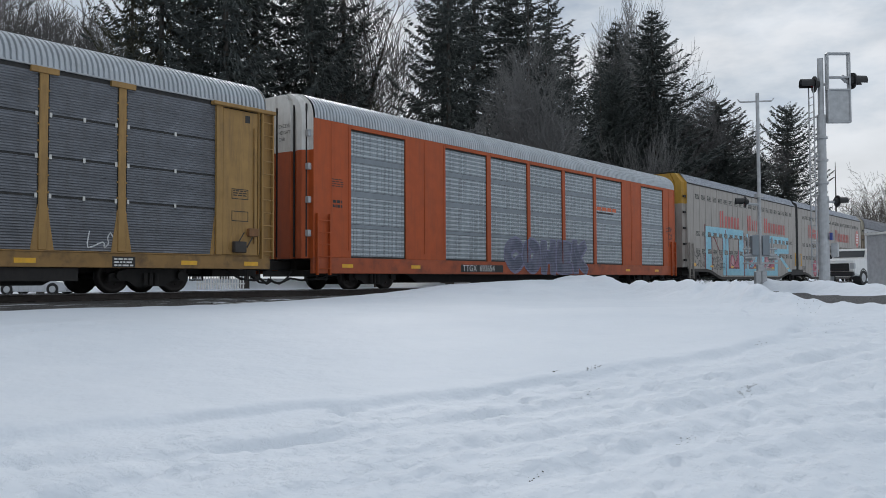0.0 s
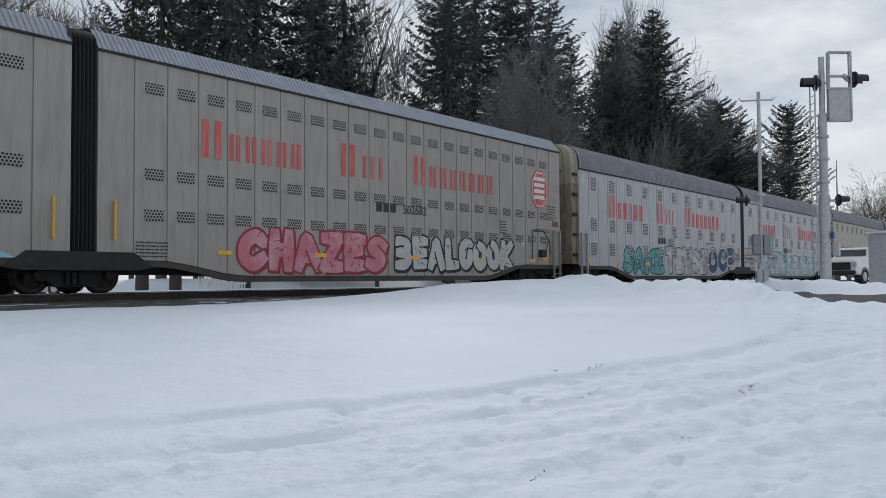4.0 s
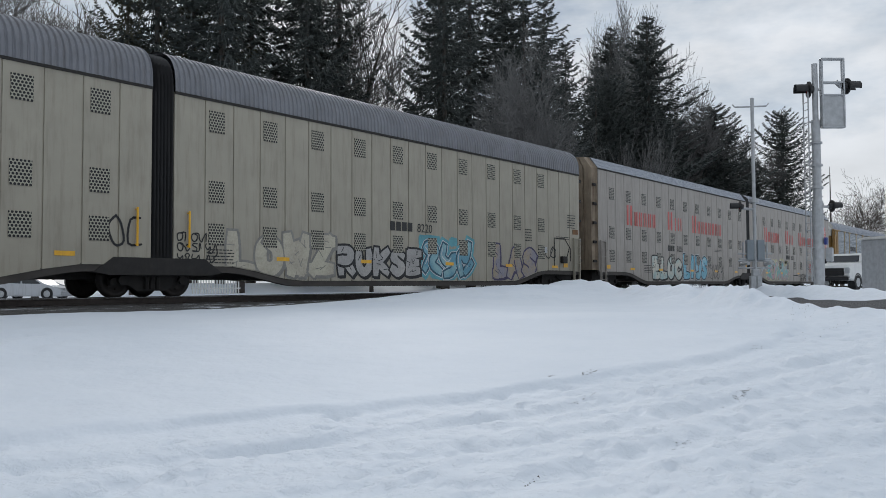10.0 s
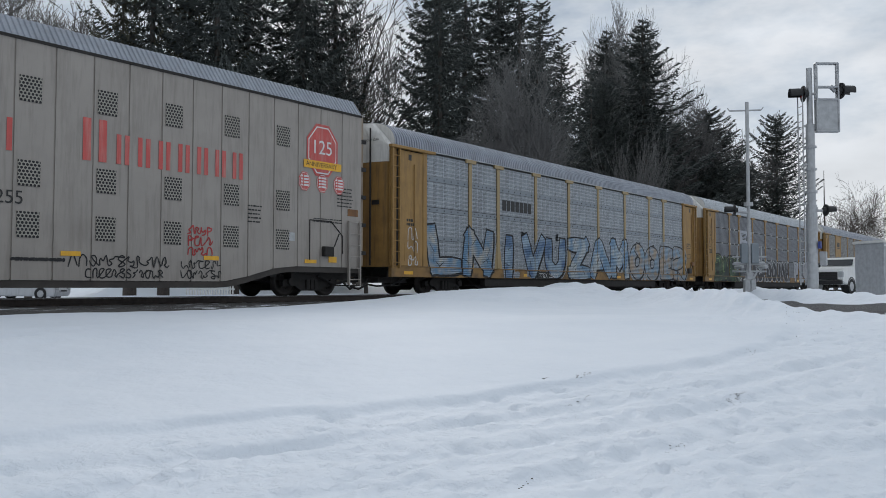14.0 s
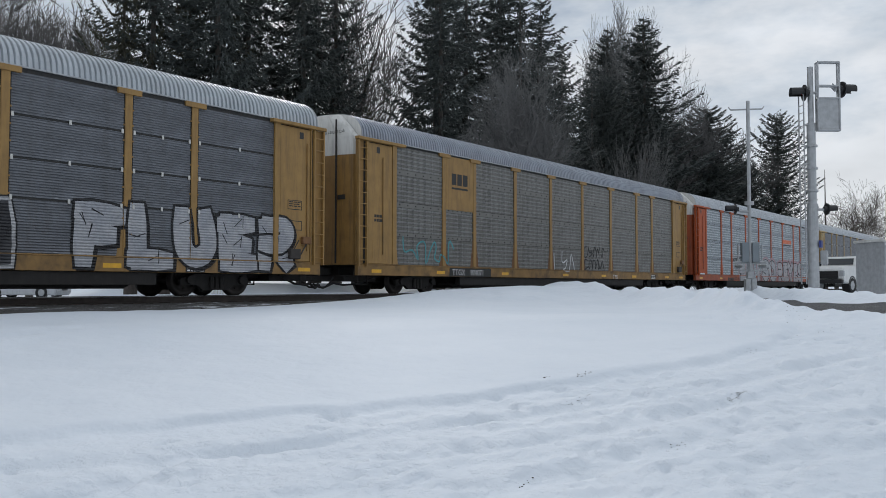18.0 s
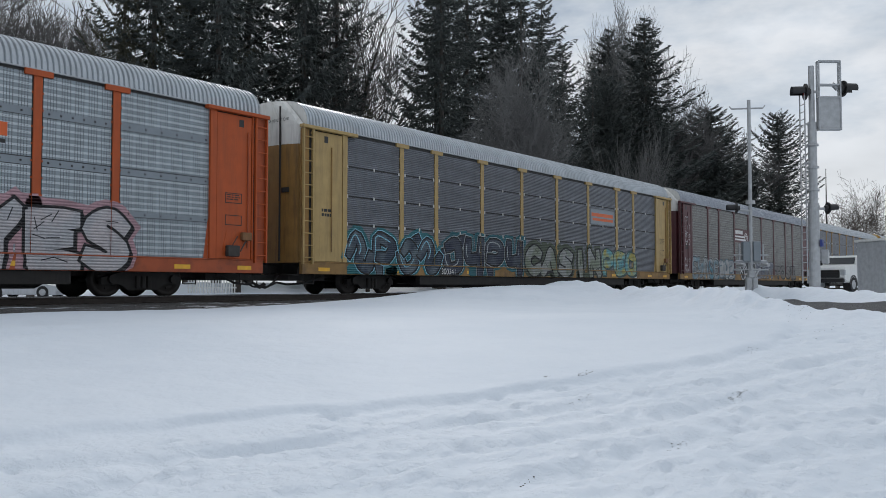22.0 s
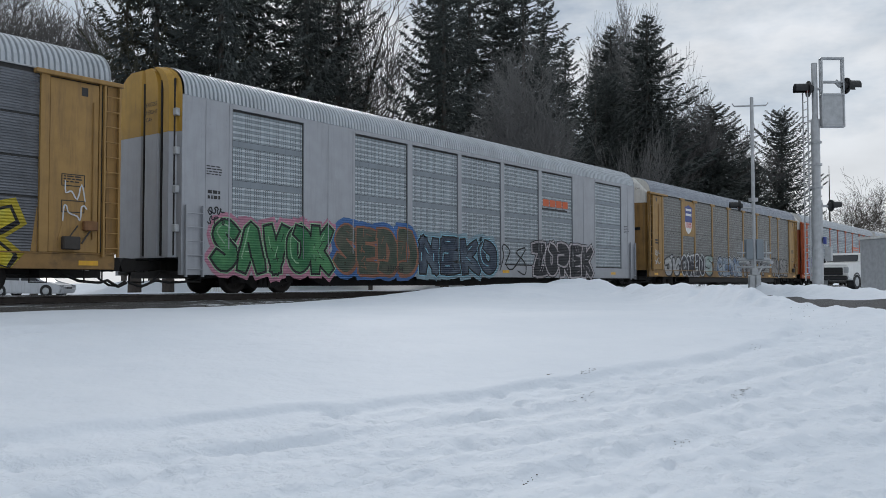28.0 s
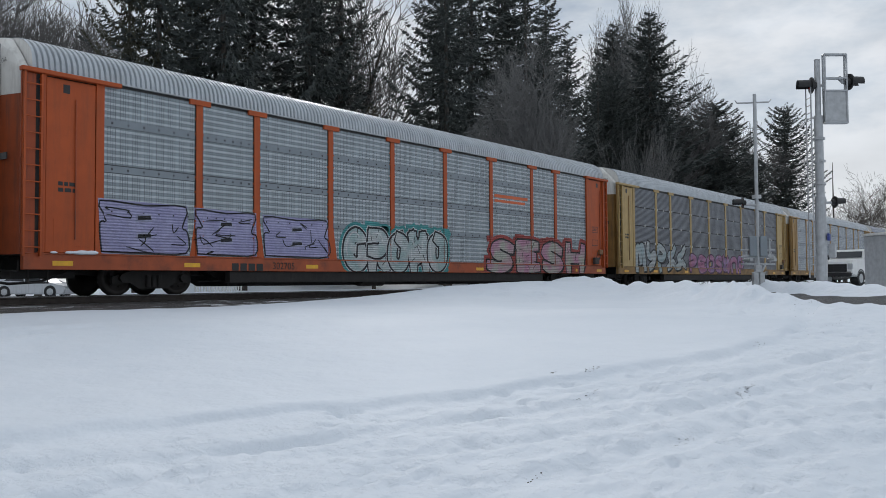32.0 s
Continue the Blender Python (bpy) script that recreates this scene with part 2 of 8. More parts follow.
BLACK = paint("black_paint", (0.012, 0.012, 0.013), 0.45, 0, 0.2, 4, dirty=0.1)
WHITE = paint("white_paint", (0.72, 0.72, 0.70), 0.45, 0, 0.06, 3, dirty=0.15)
YELLOW_MARK = paint("reflector_yellow", (0.75, 0.40, 0.02), 0.4, 0, 0.1, 5, dirty=0.2)
RUBBER = paint("rubber", (0.015, 0.015, 0.016), 0.8, 0, 0.2, 9, dirty=0.2)
GLASS_DARK = paint("dark_glass", (0.02, 0.024, 0.028), 0.08, 0, 0.05, 2, dirty=0, bump=0)
RED_LENS = paint("red_lens", (0.28, 0.012, 0.012), 0.2, 0, 0.05, 2, dirty=0, bump=0)


# ---- mesh helpers ----
def box(bm, x0, x1, y0, y1, z0, z1):
    vs = [bm.verts.new(p) for p in ((x0, y0, z0), (x1, y0, z0), (x1, y1, z0), (x0, y1, z0), (x0, y0, z1), (x1, y0, z1), (x1, y1, z1), (x0, y1, z1))]
    for f in ((3, 2, 1, 0), (4, 5, 6, 7), (0, 1, 5, 4), (1, 2, 6, 5), (2, 3, 7, 6), (3, 0, 4, 7)):
        bm.faces.new([vs[i] for i in f])
    return bm


def slab(bm, pts, y0, y1):
    """A polygon in the xz plane, given in order, made solid between y0 and y1."""
    a, b = [bm.verts.new((x, y0, z)) for x, z in pts], [bm.verts.new((x, y1, z)) for x, z in pts]
    n = len(pts)
    bm.faces.new(a)
    bm.faces.new(b[::-1])
    for i in range(n):
        bm.faces.new((a[i], b[i], b[(i + 1) % n], a[(i + 1) % n]))
    return bm


def tube(bm, p0, p1, r0, r1=None, n=8, caps=True):
    p0, p1 = Vector(p0), Vector(p1)
    q = (p1 - p0).to_track_quat("Z", "Y")
    r1 = r0 if r1 is None else r1
    ring = [[bm.verts.new(p + q @ Vector((r * math.cos(2 * math.pi * i / n), r * math.sin(2 * math.pi * i / n), 0))) for i in range(n)] for p, r in ((p0, r0), (p1, r1))]
    for i in range(n):
        bm.faces.new((ring[0][i], ring[0][(i + 1) % n], ring[1][(i + 1) % n], ring[1][i]))
    if caps:
        bm.faces.new(ring[0][::-1])
        bm.faces.new(ring[1])
    return bm


def loft(bm, rows, closed=False):
    """Skin rows of points of equal length."""
    vs = [[bm.verts.new(p) for p in row] for row in rows]
    n = len(rows[0])
    for i in range(len(vs) - 1):
        for j in range(n if closed else n - 1):
            k = (j + 1) % n
            bm.faces.new((vs[i][j], vs[i][k], vs[i + 1][k], vs[i + 1][j]))
    return vs


def soften(bm, width, segments=2):
    bmesh.ops.bevel(bm, geom=bm.edges[:], offset=width, segments=segments, affect="EDGES", clamp_overlap=True)
    return bm


def mesh_of(name, bm, material, smooth=False):
    bmesh.ops.recalc_face_normals(bm, faces=bm.faces[:])
    me = bpy.data.meshes.new(name)
    bm.to_mesh(me)
    bm.free()
    me.materials.append(material)
    if smooth:
        me.polygons.foreach_set("use_smooth", [True] * len(me.polygons))
    return me


def piece(name, me, parent, loc=(0, 0, 0), rz=0.0, label=""):
    ob = new(name, me)
    ob.parent = parent
    ob.location, ob.rotation_euler = loc, (0, 0, rz)
    return tagged(ob, label)


def part(name, bm, material, parent, label="", smooth=False):
    return piece(name, mesh_of(name, bm, material, smooth), parent, label=label)


def thing(name, loc, label, category, group="", rz=0.0):
    ob = new(name)
    ob.location, ob.rotation_euler = loc, (0, 0, rz)
    return tagged(ob, label, category, group)


def B():
    return bmesh.new()


def step(a, b, x):
    u = min(1.0, max(0.0, (x - a) / (b - a)))
    return u * u * (3 - 2 * u)


# ---- ground ----
EDGE = ((-2.0, 8.2), (1.0, 7.5), (3.0, 6.7), (4.0, 6.3), (5.6, 5.6), (6.6, 5.1), (7.8, 4.6), (8.7, 4.3), (9.5, 4.0), (10.4, 3.7), (11.4, 3.5), (13.1, 3.7), (15.4, 4.2), (18.0, 4.9))
RUTS = (((0.5, 6.6), (2.8, 6.0), (3.7, 5.4), (4.7, 4.95), (5.9, 4.5), (7.0, 3.9), (8.0, 3.4), (9.1, 3.0), (10.3, 2.65), (11.7, 2.2), (13.5, 1.6)),
        ((2.4, 5.0), (2.9, 5.1), (3.6, 5.3)),
        ((3.3, 4.2), (3.9, 4.05), (4.6, 4.05), (5.4, 4.0)),
        ((5.4, 3.8), (6.0, 3.55), (6.6, 3.2), (7.8, 2.8), (8.9, 2.4), (9.8, 2.1)),
        ((3.6, 3.3), (4.3, 3.2), (5.0, 3.05), (6.3, 2.6), (7.2, 2.3)),
        ((6.8, 2.2), (7.5, 1.9), (8.3, 1.4)), ((6.0, 1.9), (6.6, 1.7), (7.4, 1.1)))


def off_line(x, y, line, signed=False):
    """Distance to a line; signed: negative on the side where the camera stands."""
    best, side = 99.0, 1.0
    for (ax, ay), (bx, by) in zip(line, line[1:]):
        dx, dy = bx - ax, by - ay
        u = min(1.0, max(0.0, ((x - ax) * dx + (y - ay) * dy) / (dx * dx + dy * dy)))
        d = math.hypot(x - ax - u * dx, y - ay - u * dy)
        if d < best:
            best, side = d, 1.0 if dx * (y - ay) - dy * (x - ax) > 0 else -1.0
    return best * side if signed else best


PITS = {}
ROAD = ((14.0, -6.0), (17.5, -0.5), (21.0, 4.0), (25.5, 9.0), (31.0, 15.0), (38.0, 22.5), (46.0, 33.0))


def make_pits():
    """Footprints and knocked-out lumps, sorted into half-metre cells."""
    rng = random.Random(19)
    cells = {}
    for _ in range(900):
        x = rng.uniform(2.0, 14.5)
        y = rng.uniform(0.8, 7.0)
        if off_line(x, y, EDGE, True) > -0.15 or rng.random() > 0.35 + 0.65 * step(-2.0, 4.5, x - y):
            continue
        r = rng.uniform(0.035, 0.08)
        pit = (x, y, r, rng.uniform(0.010, 0.028), rng.uniform(-0.8, 0.5), rng.uniform(1.2, 2.6))
        for i in range(int((x - 0.5) * 2), int((x + 0.5) * 2) + 1):
            for j in range(int((y - 0.5) * 2), int((y + 0.5) * 2) + 1):
                cells.setdefault((i, j), []).append(pit)
    return cells


def pit_depth(x, y):
    z = 0.0
    for px, py, r, depth, turn, slim in PITS.get((int(x * 2), int(y * 2)), ()):
        dx, dy = x - px, y - py
        c, s = math.cos(turn), math.sin(turn)
        u, v = (dx * c + dy * s) / (r * slim), (dy * c - dx * s) / r
        d = u * u + v * v
        if d < 6:
            z += depth * (0.35 * math.exp(-(math.sqrt(d) - 1.45) ** 2 * 9) - math.exp(-d * d * d))
    return z


def ground_z(x, y):
    r = math.hypot(x, y)
    z = -1.25 + 1.0 * step(0.0, 17.5, r)
    z += 0.12 * step(17.0, 30.0, r)
    bank = math.exp(-(((x - 22.5) / 6.0) ** 2 + ((y - 14.2) / 2.6) ** 2))
    z += 0.42 * bank
    z += 0.16 * math.exp(-(((x - 32.0) / 6.5) ** 2 + ((y - 8.5) / 3.0) ** 2))
    side = off_line(x, y, ROAD, True) if 5 < x < 60 and -10 < y < 40 else 99.0
    road = abs(side)
    z += (0.22 + 0.2 * step(4.8, 6.2, y) * (1 - step(9.0, 11.0, y)) * (side > 0)) * math.exp(-((road - 3.4) / 0.7) ** 2) * (1 + 0.6 * noise.noise(Vector((x * 0.9, y * 0.9, 4))) + 0.45 * noise.noise(Vector((x * 2.4, y * 2.4, 14))))
    flat = 1 - step(2.4, 3.4, road)
    z = z * (1 - flat) + (-0.26) * flat
    bed = 1 - step(3.0, 4.6, abs(y - 20.2))
    z = z * (1 - bed) + (-0.30) * bed
    z += 0.55 * step(36.0, 38.5, y) * step(0.57, 0.62, x / max(y, 1.0)) * (1 - step(60, 75, x))
    z -= 0.36 * step(26.0, 31.0, y) * (1 - step(0.56, 0.62, x / max(y, 1.0))) * step(5, 12, x)
    if r < 60:
        soft = 1 - bed
        z += soft * (0.05 * noise.noise(Vector((x * 0.35, y * 0.35, 0))) + 0.02 * noise.noise(Vector((x * 1.3, y * 1.3, 7))))
        if r < 26 and -4 < x < 20:
            e = off_line(x, y, EDGE, True) + 0.12 * noise.noise(Vector((x * 1.7, y * 1.7, 11)))
            near = 1 - step(-0.16, 0.03, e)
            z += 0.012 * math.exp(-((e - 0.1) / 0.12) ** 2)
            along, across = x * 0.92 - y * 0.39, x * 0.39 + y * 0.92
            n = noise.noise(Vector((along * 1.5, across * 4.2, 3)))
            lump = noise.noise(Vector((x * 5.5, y * 5.5, 9)))
            right = step(-1.5, 4.0, x - y)
            fine = noise.noise(Vector((x * 13, y * 13, 15)))
            dent = step(0.1, 0.3, noise.noise(Vector((x * 2.6, y * 2.6, 5)))) + step(0.15, 0.3, noise.noise(Vector((x * 4.4, y * 4.4, 25))))
            ridge = 0.5 - abs(noise.noise(Vector((along * 1.1, across * 3.2, 33))))
            comb = 0.5 - abs(noise.noise(Vector((along * 0.42, across * 4.6, 41))))
            gate = step(-0.15, 0.2, noise.noise(Vector((along * 0.5, across * 0.9, 43))))
            knob = step(0.12, 0.3, noise.noise(Vector((along * 2.4, across * 4.4, 47))))
            z += near * (0.024 * gate * (comb - 0.3) + 0.009 * knob * right)
            z += near * (-0.055 + 0.013 * n + 0.014 * (ridge - 0.3) + (0.006 + 0.008 * right) * lump + (0.003 + 0.005 * right) * fine - 0.008 * right * dent)
            for line in RUTS:
                d = off_line(x, y, line)
                if d < 0.9:
                    w = 0.13 + 0.07 * noise.noise(Vector((x * 1.2, y * 1.2, 5)))
                    k = 0.6 + 0.8 * noise.noise(Vector((x * 0.9, y * 0.9, 21)))
                    z += k * (-0.06 * math.exp(-(d / w) ** 4) + 0.028 * math.exp(-((d - 0.26) / 0.085) ** 2) * (1 + 0.7 * lump))
            z += near * pit_depth(x, y)
            if 11.0 < r < 17.5 and e > 0:
                ripple = step(0.12, 0.3, noise.noise(Vector((along * 0.9, across * 2.2, 51)))) * step(0.0, 0.25, noise.noise(Vector((x * 0.3, y * 0.3, 53))))
                z -= 0.045 * ripple * step(11.0, 12.5, r) * (1 - step(16.3, 17.5, r))
            z += 0.11 * max(0.0, lump + 0.1 * fine) * math.exp(-((e - 0.9) / 0.8) ** 2) * step(13, 15, x)
        rough_bank = math.exp(-((math.hypot((x - 20) / 1.6, y - 12.5) - 0.5) / 2.2) ** 2)
        z += 0.07 * rough_bank * noise.noise(Vector((x * 1.3, y * 2.6, 13))) + 0.03 * rough_bank * noise.noise(Vector((x * 4, y * 5, 14)))
    else:
        z += 0.4 * noise.noise(Vector((x * 0.02, y * 0.02, 1))) * step(60, 200, r)
    return z


def spaced(marks):
    """Grid lines: (from, to, step) stretches joined."""
    out = []
    for a, b, s in marks:
        k = max(1, round((b - a) / s))
        out += [a + (b - a) * i / k for i in range(k)]
    return out + [marks[-1][1]]


def build_ground():
    PITS.update(make_pits())
    xs = spaced(((-3000, -400, 520), (-400, -60, 34), (-60, -4, 4), (-4, 1.5, 0.4), (1.5, 9, 0.042), (9, 15, 0.07), (15, 26, 0.2), (26, 44, 0.4), (44, 140, 3), (140, 600, 46), (600, 3000, 480)))
    ys = spaced(((-3000, -400, 520), (-400, -40, 36), (-40, -2, 2), (-2, 0.6, 0.2), (0.6, 7.5, 0.042), (7.5, 17.6, 0.16), (17.6, 24, 0.5), (24, 70, 2), (70, 600, 53), (600, 3000, 480)))
    verts = [(x, y, ground_z(x, y)) for y in ys for x in xs]
    n = len(xs)
    faces = [(j * n + i, j * n + i + 1, (j + 1) * n + i + 1, (j + 1) * n + i) for j in range(len(ys) - 1) for i in range(n - 1)]
    me = bpy.data.meshes.new("ground")
    me.from_pydata(verts, [], faces)
    me.materials.append(SNOW)
    me.polygons.foreach_set("use_smooth", [True] * len(faces))
    tagged(new("ground", me), "snow-covered ground with tyre ruts and churned lumps", "snow", kind="structure")


build_ground()


def build_clods():
    """Crumbs of frozen soil thrown up along the wheel tracks."""
    rng = random.Random(5)
    bm = B()
    for cx, cy, n, sx in ((8.30, 2.77, 16, 0.14), (8.40, 4.45, 7, 0.12), (7.29, 3.96, 6, 0.12), (8.00, 4.71, 4, 0.05), (6.47, 2.64, 5, 0.15), (5.02, 3.12, 4, 0.08), (10.93, 3.46, 5, 0.20), (16.5, 4.2, 22, 1.1), (13.4, 3.2, 6, 0.8)):
        for _ in range(n * 3):
            x, y, r = cx + rng.gauss(0, sx * 0.8), cy + rng.gauss(0, sx * 0.2), rng.uniform(0.002, 0.007)
            bmesh.ops.create_icosphere(bm, subdivisions=1, radius=r, matrix=Matrix.Translation((x, y, ground_z(x, y) + r * 0.3)) @ Matrix.Diagonal((1.4, 1, 0.7, 1)))
    tagged(new("soil_crumbs", mesh_of("soil_crumbs", bm, TIE)), "dark crumbs of frozen soil on the snow", "soil", kind="stuff")


build_clods()


def ribbon(name, line, width, lift, material, label, category, ragged=0.3):
    """A strip that follows the ground along a line, its edges uneven."""
    rows = []
    for i in range(len(line) - 1):
        (ax, ay), (bx, by) = line[i], line[i + 1]
        k = max(2, int(math.hypot(bx - ax, by - ay) / 0.3))
        for s in range(k):
            u = s / k
            x, y = ax + (bx - ax) * u, ay + (by - ay) * u
            d = Vector((by - ay, ax - bx, 0)).normalized()
            row = []
            for c in (-1, -0.6, -0.2, 0.2, 0.6, 1):
                w = width / 2 * c + (ragged * noise.noise(Vector((x * 0.9 + c * 9, y * 0.9, 2))) if abs(c) == 1 else 0)
                p = Vector((x, y, 0)) + d * w
                row.append((p.x, p.y, ground_z(p.x, p.y) + lift))
            rows.append(row)
    bm = B()
    loft(bm, rows)
    ob = new(name, mesh_of(name, bm, material, True))
    return tagged(ob, label, category, kind="structure")


ribbon("road", ROAD, 5.2, 0.035, ASPHALT, "wet dark asphalt road edged with ploughed snow", "road", 0.35)


def build_track():
    bm = B()
    xs = spaced(((-120, 0, 3), (0, 40, 0.5), (40, 260, 5)))
    prof = ((-5.2, -0.33), (-3.4, -0.22), (-1.9, -0.19), (-1.4, -0.17), (1.4, -0.17), (1.9, -0.19), (3.2, -0.24), (4.4, -0.36))
    rows = []
    for x in xs:
        near = -2.45 - 1.5 * (1 - step(11.9, 12.9, x + 0.25 * noise.noise(Vector((x * 1.1, 0, 8)))))
        row = []
        for i, (y, z) in enumerate(prof):
            y = near - (0.0 if i else 0.8) if i < 2 else y
            jag = 0.35 * noise.noise(Vector((x * 0.8, i, 3)))
            row.append((x, 20.0 + y + jag * (i in (0, 7)), z + 0.02 * noise.noise(Vector((x * 2, y * 2, 0)))))
        rows.append(row)
    loft(bm, rows)
    tagged(new("track_bed", mesh_of("track_bed", bm, BALLAST, True)), "dark gravel track bed with patches of old snow", "track bed", kind="structure")
    track = thing("railway_track", (0, 20, 0), "steel rails on dark wooden sleepers", "railway track")
    for s in (-0.7525, 0.7525):
        bm = B()
        half = ((0.07, -0.172), (0.07, -0.158), (0.012, -0.146), (0.01, -0.045), (0.036, -0.036), (0.036, -0.006))
        ring = [(s + y, z) for y, z in half] + [(s - y, z) for y, z in half[::-1]]
        loft(bm, [[(x, y, z) for y, z in ring] for x in (-120.0, 0.0, 40.0, 260.0)], True)
        rail = part("rail", bm, RUST, track)
        bm = B()
        box(bm, -120, 260, s - 0.034, s + 0.034, -0.0055, 0.0)
        part("running_surface", bm, RAIL_TOP, rail, "polished steel running surface")
    me = mesh_of("sleeper", soften(box(B(), -0.115, 0.115, -1.3, 1.3, -0.34, -0.15), 0.012, 1), TIE)
    for i in range(90):
        piece("sleeper", me, track, (2 + i * 0.53, 0, 0.0))


build_track()


def build_stones():
    """Loose ballast thrown out beside the track, lying in the old snow."""
    rng = random.Random(8)
    verts, faces = [], []
    for _ in range(1100):
        far = rng.random() < 0.7
        x = rng.uniform(6, 48)
        y = 22.6 + abs(rng.gauss(0, 0.9)) if far else 17.2 - abs(rng.gauss(0, 0.5))
        if not far and x > 12:
            continue
        r = rng.uniform(0.02, 0.055)
        z = max(ground_z(x, y), -0.36 if far else -0.34) + 0.02
        i = len(verts)
        for dx, dy, dz in ((1, 0, 0), (-1, 0, 0), (0, 1, 0), (0, -1, 0), (0, 0, 0.8), (0, 0, -0.8)):
            k = rng.uniform(0.75, 1.25) * r
            verts.append((x + dx * k * 1.3, y + dy * k, z + dz * k))
        faces += [(i + a, i + b, i + c) for a, b, c in ((0, 2, 4), (2, 1, 4), (1, 3, 4), (3, 0, 4), (2, 0, 5), (1, 2, 5), (3, 1, 5), (0, 3, 5))]
    me = bpy.data.meshes.new("ballast_stones")
    me.from_pydata(verts, [], faces)
    me.materials.append(TIE)
    tagged(new("ballast_stones", me), "loose dark ballast stones beside the track", "stones", kind="stuff")


build_stones()

# ---- the train ----
LINE_Y = 20.0
R_WHEEL = 0.43


def run(t):
    """How far the train has gone, from where it is at 16 s."""
    u = t - 16.0
    return 14.9314 * u + 0.018876 * u * u - 5.657e-5 * u ** 3


CARS, WHEELSETS = [], []
ORANGE = paint("orange_car_paint", (0.40, 0.070, 0.010), 0.62, 0, 0.12, 2.5, (0.13, 0.045, 0.02), 0.4)
YELLOW = paint("yellow_car_paint", (0.325, 0.19, 0.058), 0.6, 0, 0.16, 2.5, (0.11, 0.065, 0.035), 0.55)
PALE_YELLOW = paint("pale_yellow_paint", (0.40, 0.275, 0.105), 0.55, 0, 0.14, 2.5, (0.14, 0.09, 0.05), 0.5)
MAROON = paint("maroon_car_paint", (0.085, 0.022, 0.026), 0.55, 0, 0.16, 2.5, (0.06, 0.045, 0.04), 0.5)
SILVER = paint("silver_car_paint", (0.345, 0.355, 0.38), 0.45, 0.2, 0.08, 2.5, (0.2, 0.19, 0.18), 0.3)
OFFWHITE = paint("off_white_paint", (0.66, 0.65, 0.62), 0.5, 0, 0.1, 2.5, (0.2, 0.17, 0.14), 0.4)
ROOF_LIGHT = paint("light_galvanised_roof", (0.45, 0.48, 0.51), 0.42, 0.45, 0.14, 1.5, (0.3, 0.29, 0.28), 0.3)
ROOF_GREY = paint("dull_galvanised_roof", (0.30, 0.325, 0.37), 0.45, 0.45, 0.16, 1.5, (0.2, 0.18, 0.17), 0.35)
ROOF_DARK = paint("weathered_dark_roof", (0.20, 0.205, 0.225), 0.55, 0.35, 0.16, 1.5, (0.13, 0.115, 0.1), 0.45)
KCS_GREY = paint("grey_cream_paint", (0.315, 0.287, 0.258), 0.5, 0, 0.09, 1.4, (0.17, 0.15, 0.13), 0.6)
KCS_WHITE = paint("chalky_white_paint", (0.40, 0.40, 0.41), 0.5, 0, 0.08, 1.4, (0.23, 0.2, 0.165), 0.6)
KCS_CREAM = paint("cream_paint", (0.34, 0.312, 0.25), 0.5, 0, 0.08, 1.4, (0.2, 0.175, 0.135), 0.6)
VENTS = {"grey_cream_paint": vent_sheet("punched_grey_vent", (0.305, 0.288, 0.252), 0.086, 0.075, 0.031), "chalky_white_paint": vent_sheet("punched_white_vent", (0.40, 0.405, 0.415), 0.086, 0.075, 0.031),
         "cream_paint": vent_sheet("punched_cream_vent", (0.345, 0.33, 0.265), 0.086, 0.075, 0.031)}
SILL_YELLOW = paint("grimy_yellow_sill", (0.27, 0.155, 0.05), 0.65, 0, 0.25, 2.0, (0.055, 0.038, 0.028), 0.95, False)
SILL_ORANGE = paint("grimy_orange_sill", (0.36, 0.075, 0.022), 0.6, 0, 0.2, 2.0, (0.07, 0.03, 0.022), 0.75, False)
# dark both for grime and for shadow under the covered units' sides
SILL_DARK = paint("grimy_shaded_sill", (0.05, 0.043, 0.038), 0.75, 0, 0.3, 2.5, (0.022, 0.019, 0.018), 0.8, False)
SILLS = {"yellow_car_paint": SILL_YELLOW, "pale_yellow_paint": SILL_YELLOW, "orange_car_paint": SILL_ORANGE, "maroon_car_paint": SILL_YELLOW}
FOOT_RUST = paint("rust_stained_foot", (0.20, 0.095, 0.035), 0.7, 0, 0.3, 3, (0.07, 0.04, 0.03), 0.7)
# rust stains, with the shade of the set-back doors mixed into the tone
RUSTY_END = paint("rust_stained_shaded_end_paint", (0.27, 0.215, 0.155), 0.65, 0, 0.25, 2.0, (0.09, 0.05, 0.03), 0.85)
# car paints with soot, their base also lowered for shade between cars
END_ORANGE = paint("sooty_shaded_orange_end", (0.34, 0.066, 0.018), 0.6, 0, 0.2, 2.0, (0.07, 0.04, 0.03), 0.7)
END_YELLOW = paint("sooty_shaded_yellow_end", (0.28, 0.155, 0.042), 0.6, 0, 0.2, 2.0, (0.07, 0.045, 0.03), 0.75)
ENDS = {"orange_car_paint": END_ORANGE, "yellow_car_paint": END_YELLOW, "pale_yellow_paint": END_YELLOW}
PERF_BLUE = perforated("perforated_galvanised", (0.29, 0.32, 0.35), (0.18, 0.18, 0.18), 0.35)
PERF_WHITE = perforated("bright_perforated_sheet", (0.26, 0.30, 0.325), (0.2, 0.21, 0.22), 0.3, 0.55)
PERF_DULL = perforated("grimy_perforated_sheet", (0.165, 0.16, 0.147), (0.095, 0.087, 0.072), 0.65, 0.14)
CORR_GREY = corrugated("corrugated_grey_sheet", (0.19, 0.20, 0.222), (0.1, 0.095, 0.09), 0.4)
BAND_BLUE = paint("plain_galvanised_band", (0.22, 0.25, 0.275), 0.45, 0.3, 0.1, 2, (0.2, 0.2, 0.2), 0.3)
